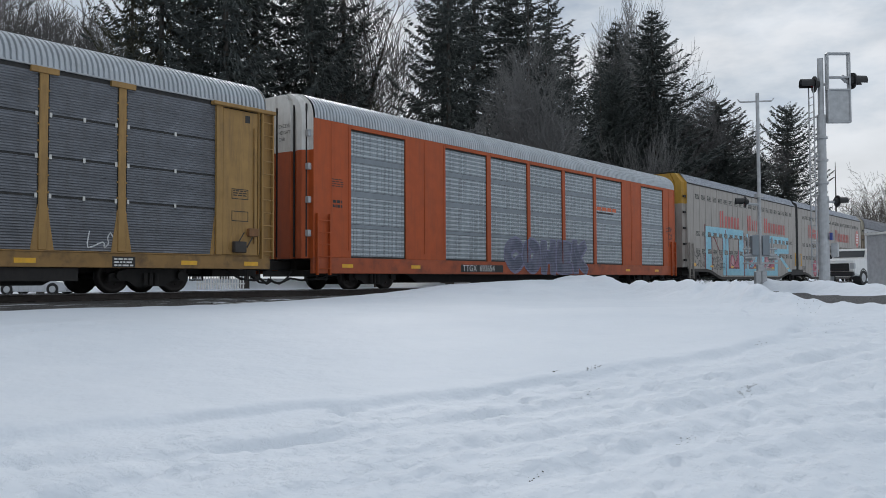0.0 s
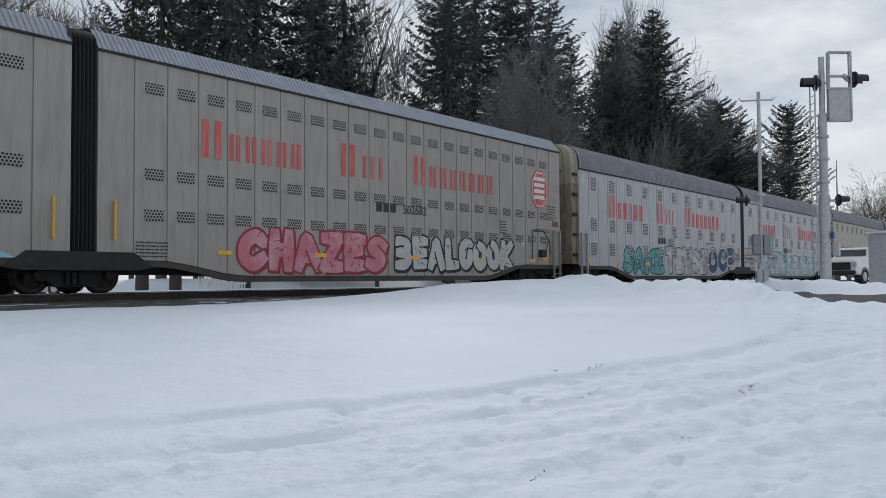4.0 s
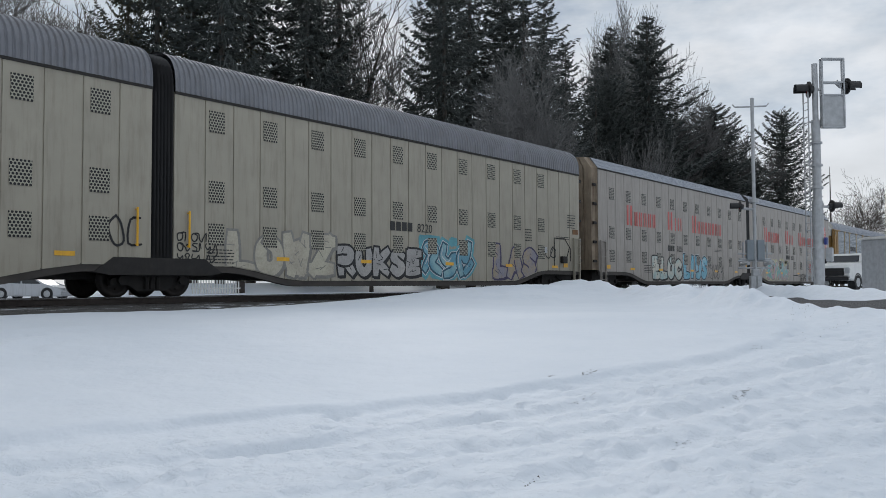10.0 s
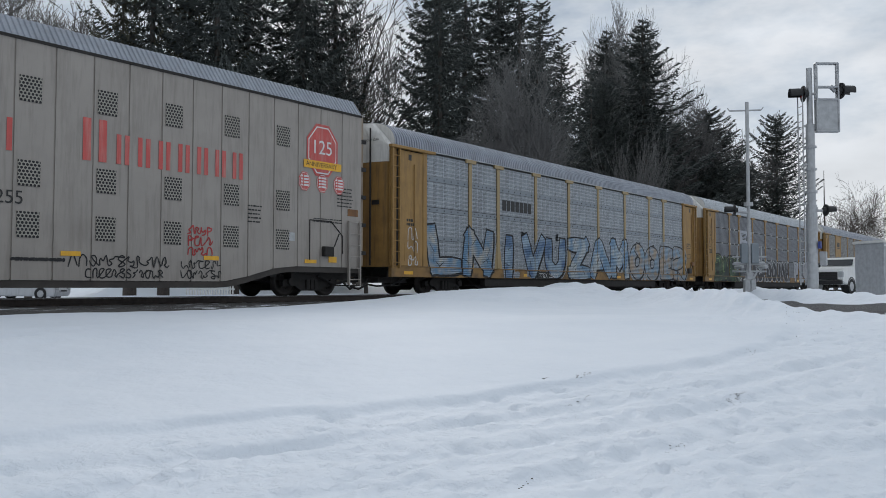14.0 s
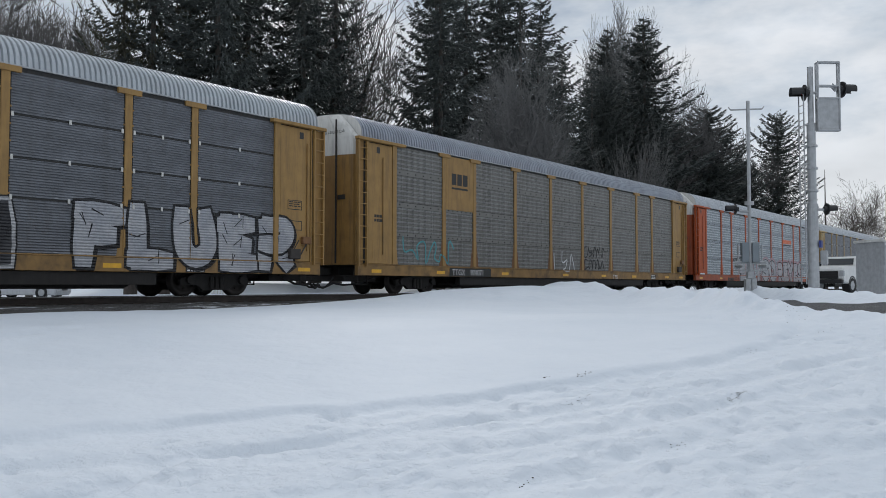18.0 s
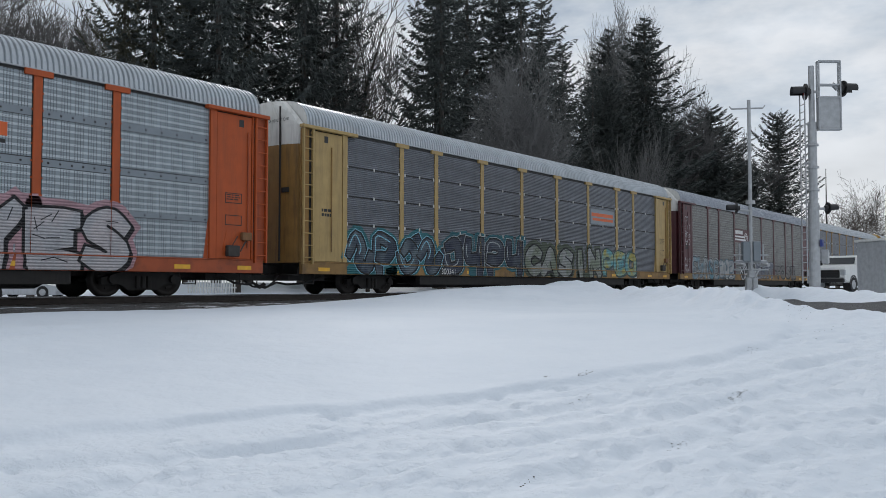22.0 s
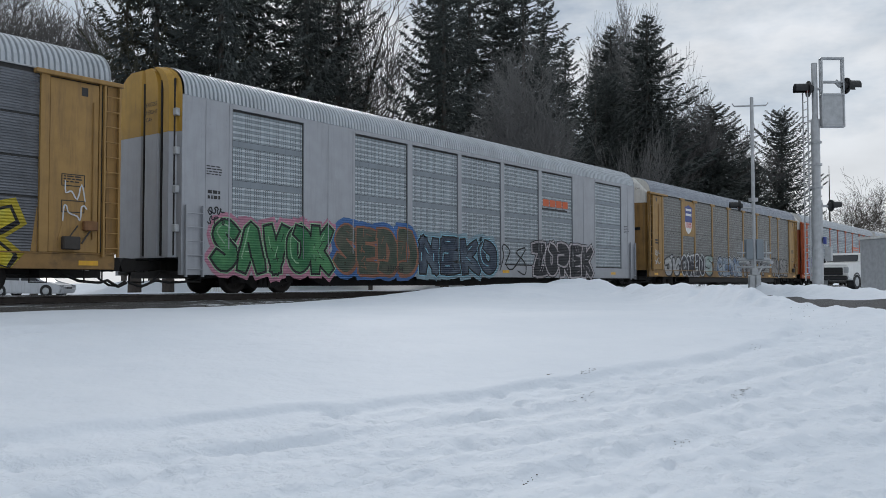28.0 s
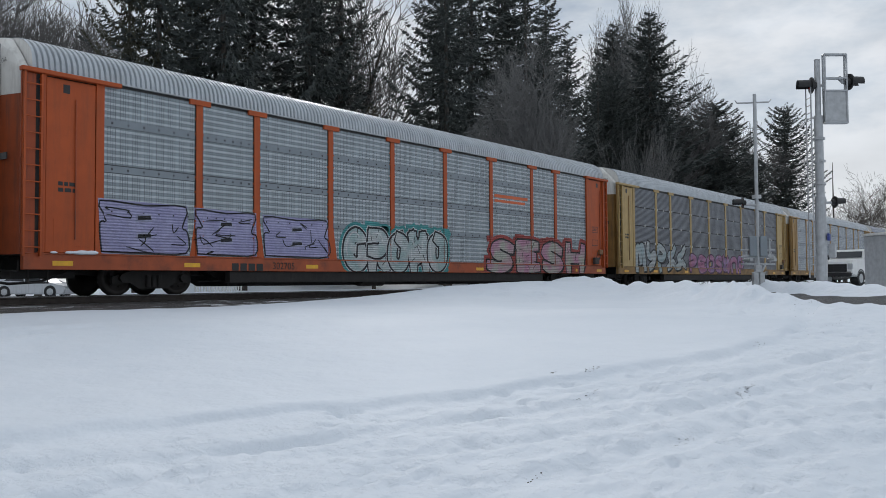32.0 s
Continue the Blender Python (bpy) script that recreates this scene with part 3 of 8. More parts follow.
BAND_DULL = paint("grimy_galvanised_band", (0.18, 0.177, 0.163), 0.5, 0.3, 0.14, 2, (0.12, 0.11, 0.09), 0.5)
# near-black colour that stands for shade in the gaps of the racks
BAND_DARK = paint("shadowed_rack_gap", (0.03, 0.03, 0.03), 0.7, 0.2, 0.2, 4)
LETTER_RED = paint("sun_faded_red", (0.52, 0.085, 0.075), 0.55, 0, 0.12, 3, (0.5, 0.45, 0.4), 0.4)
LETTER_BLACK = paint("stencil_black", (0.02, 0.02, 0.02), 0.6, 0, 0.1, 3, dirty=0)
PLATE_WHITE = paint("printed_white", (0.68, 0.68, 0.67), 0.5, 0, 0.06, 3, dirty=0.2)
BNSF_ORANGE = paint("logo_orange", (0.62, 0.11, 0.02), 0.5, 0, 0.08, 3, dirty=0.15)
LOGO_BLUE = paint("logo_blue", (0.03, 0.05, 0.22), 0.5, 0, 0.08, 3, dirty=0.15)

KEPT = {}


def kept(key, make):
    """One mesh for all pieces that are alike."""
    if key not in KEPT:
        KEPT[key] = make()
    return KEPT[key]


def wheelset_mesh():
    bm = B()
    prof = ((0.0, -0.06), (0.10, -0.06), (0.13, -0.035), (0.30, -0.03), (0.32, -0.065), (R_WHEEL, -0.065), (R_WHEEL, 0.045), (R_WHEEL + 0.028, 0.05), (R_WHEEL + 0.025, 0.075), (0.30, 0.075), (0.12, 0.03), (0.0, 0.03))
    for side in (-1, 1):
        rows = [[(r * math.cos(a), side * (0.755 - w), r * math.sin(a)) for r, w in prof] for a in [2 * math.pi * i / 24 for i in range(25)]]
        loft(bm, rows)
        for k in range(6):
            a = 2 * math.pi * k / 6
            c, s = 0.215 * math.cos(a), 0.215 * math.sin(a)
            tube(bm, (c, side * 0.775, s), (c, side * 0.802, s), 0.03, n=6)
    tube(bm, (0, -1.0, 0), (0, 1.0, 0), 0.075, n=10)
    bmesh.ops.remove_doubles(bm, verts=bm.verts[:], dist=0.0005)
    return mesh_of("wheelset", bm, WHEEL, True)


def side_frame_mesh():
    bm = B()
    for s in (-1, 1):
        y0, y1 = s * 0.97 - 0.07, s * 0.97 + 0.07
        slab(bm, [(-1.12, 0.30), (-0.62, 0.30), (-0.40, 0.16), (0.40, 0.16), (0.62, 0.30), (1.12, 0.30), (1.12, 0.46), (0.62, 0.60), (-0.62, 0.60), (-1.12, 0.46)], y0, y1)
        for x in (-0.86, 0.86):
            tube(bm, (x, s * 1.02, R_WHEEL), (x, s * 1.14, R_WHEEL), 0.11, n=10)
        for x in (-0.16, 0.0, 0.16):
            tube(bm, (x, s * 1.07, 0.2), (x, s * 1.07, 0.5), 0.07, n=8)
    box(bm, -0.2, 0.2, -0.95, 0.95, 0.36, 0.62)
    return mesh_of("bogie", bm, STEEL_DARK)


def bogie(car, x):
    b = piece("bogie", kept("bogie", side_frame_mesh), car, (x, 0, 0))
    for d in (-0.86, 0.86):
        w = piece("wheelset", kept("wheelset", wheelset_mesh), b, (d, 0, R_WHEEL))
        WHEELSETS.append((w, d))
    return b


def roof_rows(length, eave, top, power, x0=0.0, pitch=0.135, half=1.5, amp=0.022, facets=None):
    if facets:
        prof = facets
    else:
        prof = []
        for k in range(19):
            a = math.pi * k / 18
            c, s = math.cos(a), math.sin(a)
            prof.append((-half * math.copysign(abs(c) ** (2 / power), c), eave + (top - eave) * s ** (2 / power)))
    rows, count = [], int(length / pitch)
    mid = eave - 0.4
    # each rib: a broad crown, a steep side and a narrow deep valley
    for i in range(count * 4 + 1):
        k = (0.0, 0.5, 0.68, 0.84)[i % 4]
        x = x0 + length * (i // 4 + k) / count
        r = 1 + amp * (0.4, 0.4, -1.9, -1.9)[i % 4]
        rows.append([(x, y * (1 + (r - 1) * 0.6), mid + (z - mid) * r if z > eave + 0.01 else z) for y, z in prof])
    return rows


def reflectors(car, xs, y, z):
    me = kept("reflector", lambda: mesh_of("reflector", box(B(), 0, 0.48, -0.0045, 0, 0, 0.11), YELLOW_MARK))
    for x in xs:
        piece("reflector", me, car, (x, y, z))


def arch_width(z, eave, top, power):
    """Share of the full width that an arched roof still has at height z."""
    u = min(1.0, max(0.0, (z - eave) / (top - eave)))
    return (1 - u ** power) ** (1 / power)


def ladder(car, material, x0, x1, z0, z1, y=-1.57, gap=0.36):
    bm = B()
    for x in (x0, x1):
        box(bm, x - 0.025, x + 0.025, y - 0.03, y + 0.05, z0, z1)
    z = z0 + 0.2
    while z < z1:
        tube(bm, (x0, y - 0.02, z), (x1, y - 0.02, z), 0.016, n=6)
        z += gap
    for z in (z0 + 0.1, z1 - 0.1):
        for x in (x0, x1):
            box(bm, x - 0.015, x + 0.015, y, y + 0.14, z - 0.02, z + 0.02)
    return part("ladder", bm, material, car)


def couplers(car, length):
    for x, s in ((0.0, -1), (length, 1)):
        bm = B()
        box(bm, min(x - s * 0.6, x + s * 0.5), max(x - s * 0.6, x + s * 0.5), -0.16, 0.16, 0.62, 0.88)
        slab(bm, [(x + s * 0.45, 0.58), (x + s * 0.82, 0.6), (x + s * 0.88, 0.78), (x + s * 0.8, 0.94), (x + s * 0.45, 0.92)], -0.17, 0.17)
        part("coupler", bm, STEEL_DARK, car)
        bm = B()
        pts = [(x - s * 0.1, -0.45, 0.62), (x + s * 0.1, -0.5, 0.4), (x + s * 0.35, -0.52, 0.24), (x + s * 0.6, -0.5, 0.22), (x + s * 0.84, -0.45, 0.34)]
        for p, q in zip(pts, pts[1:]):
            tube(bm, p, q, 0.03, n=6)
        part("air_hose", bm, RUBBER, car)
        bm = B()
        pts = [(x - s * 1.4, -1.1, 0.6), (x - s * 0.7, -1.0, 0.34), (x - s * 0.1, -0.85, 0.3), (x + s * 0.2, -0.7, 0.36), (x + s * 0.55, -0.6, 0.2), (x + s * 0.84, -0.5, 0.3)]
        for p, q in zip(pts, pts[1:]):
            tube(bm, p, q, 0.035, n=6)
        part("brake_pipe", bm, RUBBER, car)
        bm = box(B(), min(x - s * 1.6, x - s * 0.1), max(x - s * 1.6, x - s * 0.1), -0.9, 0.9, 0.42, 0.6)
        for yy in (-1.3, 1.3):
            tube(bm, (x - s * 0.3, yy, 0.3), (x - s * 0.3, yy, 0.9), 0.02, n=6)
            tube(bm, (x - s * 0.75, yy, 0.3), (x - s * 0.75, yy, 0.9), 0.02, n=6)
            tube(bm, (x - s * 0.3, yy, 0.32), (x - s * 0.75, yy, 0.32), 0.02, n=6)
        part("draft_gear", bm, STEEL_DARK, car)
        bm = B()
        tube(bm, (x - s * 0.05, -1.35, 0.58), (x - s * 0.05, -0.3, 0.62), 0.02, n=6)
        tube(bm, (x - s * 0.05, -1.35, 0.58), (x - s * 0.05, -1.38, 0.8), 0.02, n=6)
        part("uncoupling_lever", bm, STEEL_DARK, car)


# ---- painted marks ----
# upright bowls, arches and bars
FORMS = (
    (((0.5, 1.0), (0.08, 0.8), (0.08, 0.2), (0.5, 0.0), (0.92, 0.2), (0.92, 0.8), (0.5, 1.0)),),
    (((0.08, 0.0), (0.08, 0.75), (0.5, 1.0), (0.92, 0.75), (0.92, 0.0)),),
    (((0.92, 0.95), (0.12, 0.95), (0.12, 0.05), (0.92, 0.05)), ((0.15, 0.5), (0.72, 0.5))),
    (((0.03, 0.0), (0.5, 1.0), (0.97, 0.0)), ((0.3, 0.33), (0.7, 0.33))),
    (((0.1, 1.0), (0.1, 0.0)), ((0.92, 1.0), (0.2, 0.52), (0.95, 0.0))),
    (((0.92, 0.88), (0.4, 1.0), (0.1, 0.7), (0.88, 0.38), (0.65, 0.0), (0.06, 0.12))),
    (((0.1, 1.0), (0.12, 0.42), (0.85, 0.46)), ((0.86, 1.0), (0.84, 0.0))),
    (((0.04, 0.0), (0.06, 0.9), (0.34, 0.96), (0.5, 0.4)), ((0.5, 0.3), (0.56, 0.9), (0.88, 0.95), (0.95, 0.0))),
    (((0.12, 0.0), (0.12, 1.0), (0.7, 0.96), (0.9, 0.72), (0.62, 0.48), (0.2, 0.46)),))
FORMS = tuple(f if isinstance(f[0][0], tuple) else (f,) for f in FORMS)
SKEL = (
    (((0.05, 0.15), (0.35, 0.62), (0.1, 0.85), (0.5, 0.98), (0.92, 0.72), (0.55, 0.4), (0.98, 0.05)),),
    (((0.0, 0.55), (0.3, 0.95), (0.62, 0.6), (0.4, 0.22), (0.78, 0.02), (1.0, 0.45)),),
    (((0.08, 0.9), (0.2, 0.2), (0.55, 0.02), (0.8, 0.3)), ((0.4, 0.35), (0.62, 0.95), (1.0, 0.8))),
    (((0.02, 0.05), (0.48, 0.3), (0.15, 0.62), (0.6, 0.7), (0.95, 1.0)), ((0.62, 0.4), (0.98, 0.12))),
    (((0.1, 0.5), (0.3, 0.08), (0.72, 0.12), (0.9, 0.5), (0.66, 0.9), (0.28, 0.72)), ((0.8, 0.85), (1.05, 1.05))),
    (((0.0, 1.0), (0.28, 0.5), (0.02, 0.1)), ((0.3, 0.9), (0.62, 0.5), (0.34, 0.05)), ((0.66, 1.0), (0.98, 0.48), (0.7, 0.0))),
    (((0.05, 0.3), (0.3, 0.02), (0.52, 0.3), (0.45, 0.75), (0.75, 1.0), (1.0, 0.7)), ((0.1, 0.75), (0.3, 0.98))),
    (((0.0, 0.7), (0.42, 0.98), (0.5, 0.5), (0.2, 0.25), (0.6, 0.0), (1.0, 0.2)), ((0.72, 0.5), (0.98, 0.85))),
    (((0.1, 0.02), (0.02, 0.5), (0.3, 0.8), (0.55, 0.45), (0.85, 0.95)), ((0.5, 0.02), (0.95, 0.4))),
    (((0.15, 1.0), (0.05, 0.6), (0.5, 0.42), (0.95, 0.62), (0.85, 0.15), (0.35, 0.0)),))


def rounded(pts, n=4):
    out = []
    for i in range(len(pts) - 1):
        p = [Vector(pts[max(0, min(len(pts) - 1, i + k))]) for k in (-1, 0, 1, 2)]
        for s in range(n):
            t = s / n
            out.append(0.5 * (2 * p[1] + (p[2] - p[0]) * t + (2 * p[0] - 5 * p[1] + 4 * p[2] - p[3]) * t * t + (3 * p[1] - p[0] - 3 * p[2] + p[3]) * t ** 3))
    return out + [Vector(pts[-1])]


def stroke(bm, line, half, depth, slot, grow=0.0):
    """A thick line with blunt ends, in the xz plane at the given depth before the car's side."""
    half = half + grow
    rows = []
    for i, p in enumerate(line):
        a, b = line[max(0, i - 1)], line[min(len(line) - 1, i + 1)]
        d = (b - a)
        d = d / (d.length or 1.0)
        q = p - d * half if i == 0 else p + d * half if i == len(line) - 1 else p
        w = half * (0.75 if i in (0, len(line) - 1) else 1.0)
        n = Vector((-d.y, d.x)) * w
        d_i = depth + 0.00006 * i
        rows.append(((q.x + n.x, -d_i, q.y + n.y), (q.x - n.x, -d_i, q.y - n.y)))
    vs = [[bm.verts.new(p) for p in r] for r in rows]
    for i in range(len(vs) - 1):
        try:
            bm.faces.new((vs[i][0], vs[i][1], vs[i + 1][1], vs[i + 1][0])).material_index = slot
        except ValueError:
            pass


def blob(bm, x0, x1, z0, z1, depth, slot, rng, wobble=0.12, n=40):
    cx, cz, rx, rz = (x0 + x1) / 2, (z0 + z1) / 2, (x1 - x0) / 2, (z1 - z0) / 2
    ring, ph = [], rng.random() * 9
    for i in range(n):
        a = 2 * math.pi * i / n
        c, s = math.cos(a), math.sin(a)
        k = 1 + wobble * math.sin(a * 7 + ph) + wobble * 0.6 * math.sin(a * 13 + ph * 2)
        ring.append(bm.verts.new((cx + k * rx * math.copysign(abs(c) ** 0.55, c), -depth, cz + k * rz * math.copysign(abs(s) ** 0.55, s))))
    mid = bm.verts.new((cx, -depth, cz))
    for i in range(n):
        bm.faces.new((ring[i], ring[(i + 1) % n], mid)).material_index = slot


def lay_on(bm, car_shape):
    """Cuts a painted sheet at the posts and ledges of the side, and lays each piece on what is there."""
    xs, zs, depth_at, *floor = car_shape
    for cuts, no in ((xs, (1, 0, 0)), (zs, (0, 0, 1))):
        for c in cuts:
            co = (c, 0, 0) if no[0] else (0, 0, c)
            bmesh.ops.bisect_plane(bm, geom=bm.verts[:] + bm.edges[:] + bm.faces[:], dist=1e-5, plane_co=co, plane_no=no)
    bmesh.ops.split_edges(bm, edges=[e for e in bm.edges if any(abs(e.verts[0].co.x - c) < 1e-4 and abs(e.verts[1].co.x - c) < 1e-4 for c in xs)
                                     or any(abs(e.verts[0].co.z - c) < 1e-4 and abs(e.verts[1].co.z - c) < 1e-4 for c in zs)])
    done = set()
    for f in bm.faces:
        m = f.calc_center_median()
        d = depth_at(m.x, m.z)
        for v in f.verts:
            if v not in done:
                done.add(v)
                v.co.y -= d
                if floor:
                    v.co.z = max(v.co.z, floor[0](v.co.x))


LETTERS = {
    "A": (((0.0, 0.0), (0.26, 0.55), (0.5, 1.0), (0.74, 0.55), (1.0, 0.0)), ((0.2, 0.3), (0.8, 0.3))),
    "B": (((0.1, 0.0), (0.1, 1.0)), ((0.1, 1.0), (0.65, 1.0), (0.86, 0.78), (0.62, 0.55), (0.1, 0.52)), ((0.1, 0.5), (0.7, 0.48), (0.95, 0.25), (0.65, 0.0), (0.1, 0.0))),
    "C": (((0.95, 0.82), (0.55, 1.0), (0.1, 0.74), (0.1, 0.26), (0.55, 0.0), (0.95, 0.18)),),
    "D": (((0.1, 0.0), (0.1, 1.0)), ((0.1, 1.0), (0.6, 0.97), (0.92, 0.65), (0.92, 0.35), (0.6, 0.03), (0.1, 0.0))),
    "E": (((0.12, 0.0), (0.12, 1.0)), ((0.12, 1.0), (0.92, 1.0)), ((0.12, 0.5), (0.78, 0.5)), ((0.12, 0.0), (0.94, 0.0))),
    "F": (((0.15, 0.0), (0.15, 1.0)), ((0.15, 1.0), (0.95, 1.0)), ((0.15, 0.52), (0.75, 0.52))),
    "G": (((0.92, 0.85), (0.5, 1.0), (0.1, 0.74), (0.1, 0.26), (0.5, 0.0), (0.9, 0.15), (0.9, 0.45)), ((0.9, 0.45), (0.55, 0.45))),
    "H": (((0.1, 0.0), (0.1, 1.0)), ((0.9, 0.0), (0.9, 1.0)), ((0.1, 0.5), (0.9, 0.5))),
    "I": (((0.5, 0.0), (0.5, 1.0)),),
    "J": (((0.85, 1.0), (0.85, 0.3), (0.5, 0.0), (0.1, 0.25)),),
    "K": (((0.1, 0.0), (0.1, 1.0)), ((0.92, 1.0), (0.2, 0.5)), ((0.2, 0.5), (0.95, 0.0))),
    "L": (((0.15, 1.0), (0.15, 0.0)), ((0.15, 0.0), (0.92, 0.0))),
    "M": (((0.05, 0.0), (0.12, 1.0)), ((0.12, 1.0), (0.5, 0.35)), ((0.5, 0.35), (0.88, 1.0)), ((0.88, 1.0), (0.95, 0.0))),
    "N": (((0.1, 0.0), (0.1, 1.0)), ((0.1, 1.0), (0.9, 0.0)), ((0.9, 0.0), (0.9, 1.0))),
    "O": (((0.5, 1.0), (0.1, 0.78), (0.1, 0.22), (0.5, 0.0), (0.9, 0.22), (0.9, 0.78), (0.5, 1.0)),),
    "P": (((0.12, 0.0), (0.12, 1.0)), ((0.12, 1.0), (0.7, 0.98), (0.92, 0.72), (0.66, 0.46), (0.12, 0.44))),
    "R": (((0.12, 0.0), (0.12, 1.0)), ((0.12, 1.0), (0.7, 0.98), (0.9, 0.75), (0.66, 0.5), (0.12, 0.48)), ((0.45, 0.48), (0.95, 0.0))),
    "S": (((0.9, 0.86), (0.5, 1.0), (0.12, 0.76), (0.5, 0.52), (0.88, 0.28), (0.5, 0.0), (0.08, 0.14)),),
    "T": (((0.0, 1.0), (1.0, 1.0)), ((0.5, 1.0), (0.5, 0.0))),
    "U": (((0.1, 1.0), (0.1, 0.3), (0.5, 0.0), (0.9, 0.3), (0.9, 1.0)),),
    "V": (((0.05, 1.0), (0.5, 0.0)), ((0.5, 0.0), (0.95, 1.0))),
    "W": (((0.02, 1.0), (0.25, 0.0)), ((0.25, 0.0), (0.5, 0.7)), ((0.5, 0.7), (0.75, 0.0)), ((0.75, 0.0), (0.98, 1.0))),
    "Y": (((0.05, 1.0), (0.5, 0.5)), ((0.95, 1.0), (0.5, 0.5)), ((0.5, 0.5), (0.5, 0.0))),
    "Z": (((0.08, 1.0), (0.92, 1.0)), ((0.92, 1.0), (0.08, 0.0)), ((0.08, 0.0), (0.95, 0.0))),
    "5": (((0.9, 1.0), (0.15, 1.0)), ((0.15, 1.0), (0.12, 0.55), (0.55, 0.6), (0.9, 0.32), (0.5, 0.0), (0.08, 0.14)))}


def graffiti(car, shape, spec, seed):
    """Sprayed lettering, letter over letter: glow, drop shade, outline, filled body, light accents."""
    x0, x1, z0, z1, word, fill, second, line, halo, shine, label = spec
    rng = random.Random(seed)
    bm = B()
    glyphs = [LETTERS[ch] for ch in word] if isinstance(word, str) else [rng.choice(SKEL + FORMS) for _ in range(word)]
    n = len(glyphs)
    w, h = (x1 - x0) / n, z1 - z0
    plain = isinstance(word, str)
    fat = min(w * 0.205, h * 0.155) if plain else min(w, h) * 0.14
    jit = 0.03 if plain else 0.06
    pale = sum(line) > 0.9
    letters = []
    for i, glyph in enumerate(glyphs):
        lean, tall, up = rng.uniform(-0.1, 0.1), rng.uniform(0.86, 1.0), rng.uniform(0, 0.08)
        strokes = []
        for s in glyph:
            pts = []
            for u, v in s:
                uu = 0.02 + u * 0.96 + rng.uniform(-jit, jit)
                vv = min(1.0, max(0.0, up + v * tall + rng.uniform(-jit, jit)))
                edge = fat / w
                pts.append((x0 + w * (i + edge * 0.7 + uu * (1 - 1.4 * edge) + lean * (vv - 0.5)), z0 + fat + (h - 2 * fat) * vv))
            strokes.append(rounded(pts))
        letters.append(strokes)
    if halo:
        # uneven cloud of colour round the whole word
        for i, strokes in enumerate(letters):
            for j, l in enumerate(strokes):
                stroke(bm, l, fat, 0.002 + 0.0001 * ((i + j) % 5), 3, 0.17 + 0.07 * rng.random())
        for _ in range(n * 2):
            cx, cz, r = rng.uniform(x0, x1), rng.choice((z0 + 0.12, z1 - 0.02)), rng.uniform(0.16, 0.34)
            blob(bm, cx - r, cx + r, max(z0, cz - r * 0.7), cz + r * 0.7, 0.0026, 3, rng, 0.08, 18)
    for i, strokes in enumerate(letters):
        d = 0.0034 + 0.0011 * i
        for j, l in enumerate(strokes):
            e = 0.00008 * j
            if pale or shine:
                stroke(bm, l, fat, d + e, 4 if pale else 2, 0.125 if pale else 0.1)
            else:
                # a heavier edge below and to one side
                stroke(bm, [p + Vector((0.06, -0.06)) for p in l], fat, d + e, 1, 0.04)
            stroke(bm, l, fat, d + 0.0003 + e, 1, 0.085 if pale else 0.07)
        for j, l in enumerate(strokes):
            e = 0.00008 * j
            stroke(bm, l, fat, d + 0.0007 + e, 0)
            if shine and len(l) > 4:
                o = Vector((-fat * 0.35, fat * 0.4))
                stroke(bm, [p + o for p in l[1:len(l) // 2 + 1]], fat * 0.13, d + 0.0009 + e, 2)
            for _ in range(2):
                p = l[rng.randrange(1, max(2, len(l) - 1))]
                a = rng.uniform(0, math.pi)
                q = Vector((math.cos(a), math.sin(a))) * fat * 0.9
                stroke(bm, [p - q * 0.3, p + q], 0.016, d + 0.0009 + e, 1)
    lay_on(bm, shape)
    ribbed = len(shape[0]) > 0
    me = mesh_of("graffiti", bm, spray(fill, second, ribbed))
    for c in (line, shine or line, halo or line, (0.012, 0.012, 0.014)):
        me.materials.append(spray(c, None, ribbed))
    return tagged(piece("graffiti", me, car, label=label), label, kind="stuff")


def scrawl(car, shape, x0, x1, z0, z1, col, seed, label, rows=1, pen=0.018):
    """A thin hand-drawn tag."""
    rng = random.Random(seed)
    bm = B()
    for r in range(rows):
        a, b = z0 + (z1 - z0) * r / rows, z0 + (z1 - z0) * (r + 0.8) / rows
        k = max(2, int((x1 - x0) / (b - a) * 1.1))
        w = (x1 - x0) / k
        run_on = []
        for i in range(k):
            s = rng.choice(FORMS + SKEL)[0]
            run_on += [(x0 + w * (i + u * 0.8 + rng.uniform(-0.08, 0.08)), a + (b - a) * (v + rng.uniform(-0.1, 0.1))) for u, v in s]
            if rng.random() < 0.3 or i == k - 1:
                stroke(bm, rounded(run_on, 3), pen, 0.0045 + 0.0004 * rng.randrange(5), 0)
                run_on = []
    lay_on(bm, shape)
    return tagged(piece("painted_tag", mesh_of("painted_tag", bm, spray(col)), car, label=label), kind="stuff")


def stencil(car, x, z, w, rows, material, y=-1.506, tall=0.035, gap=0.07, seed=1, name="stencil_text"):
    """Lines of small print too far off to read, as bars."""
    rng = random.Random(seed)
    bm = B()
    for r in range(rows):
        u = x
        while u < x + w - 0.05:
            k = rng.uniform(0.05, 0.16)
            box(bm, u, min(u + k, x + w), y - 0.003, y, z - r * gap - tall, z - r * gap)
            u += k + 0.03
    return tagged(part(name, bm, material, car), kind="stuff")


def text_mesh(words, size):
    cu = bpy.data.curves.new("number", "FONT")
    cu.body, cu.size = words, size
    ob = bpy.data.objects.new("number", cu)
    scene.collection.objects.link(ob)
    bpy.context.view_layer.update()
    me = bpy.data.meshes.new_from_object(ob.evaluated_get(bpy.context.evaluated_depsgraph_get()))
    bpy.data.objects.remove(ob)
    me.materials.clear()
    return me


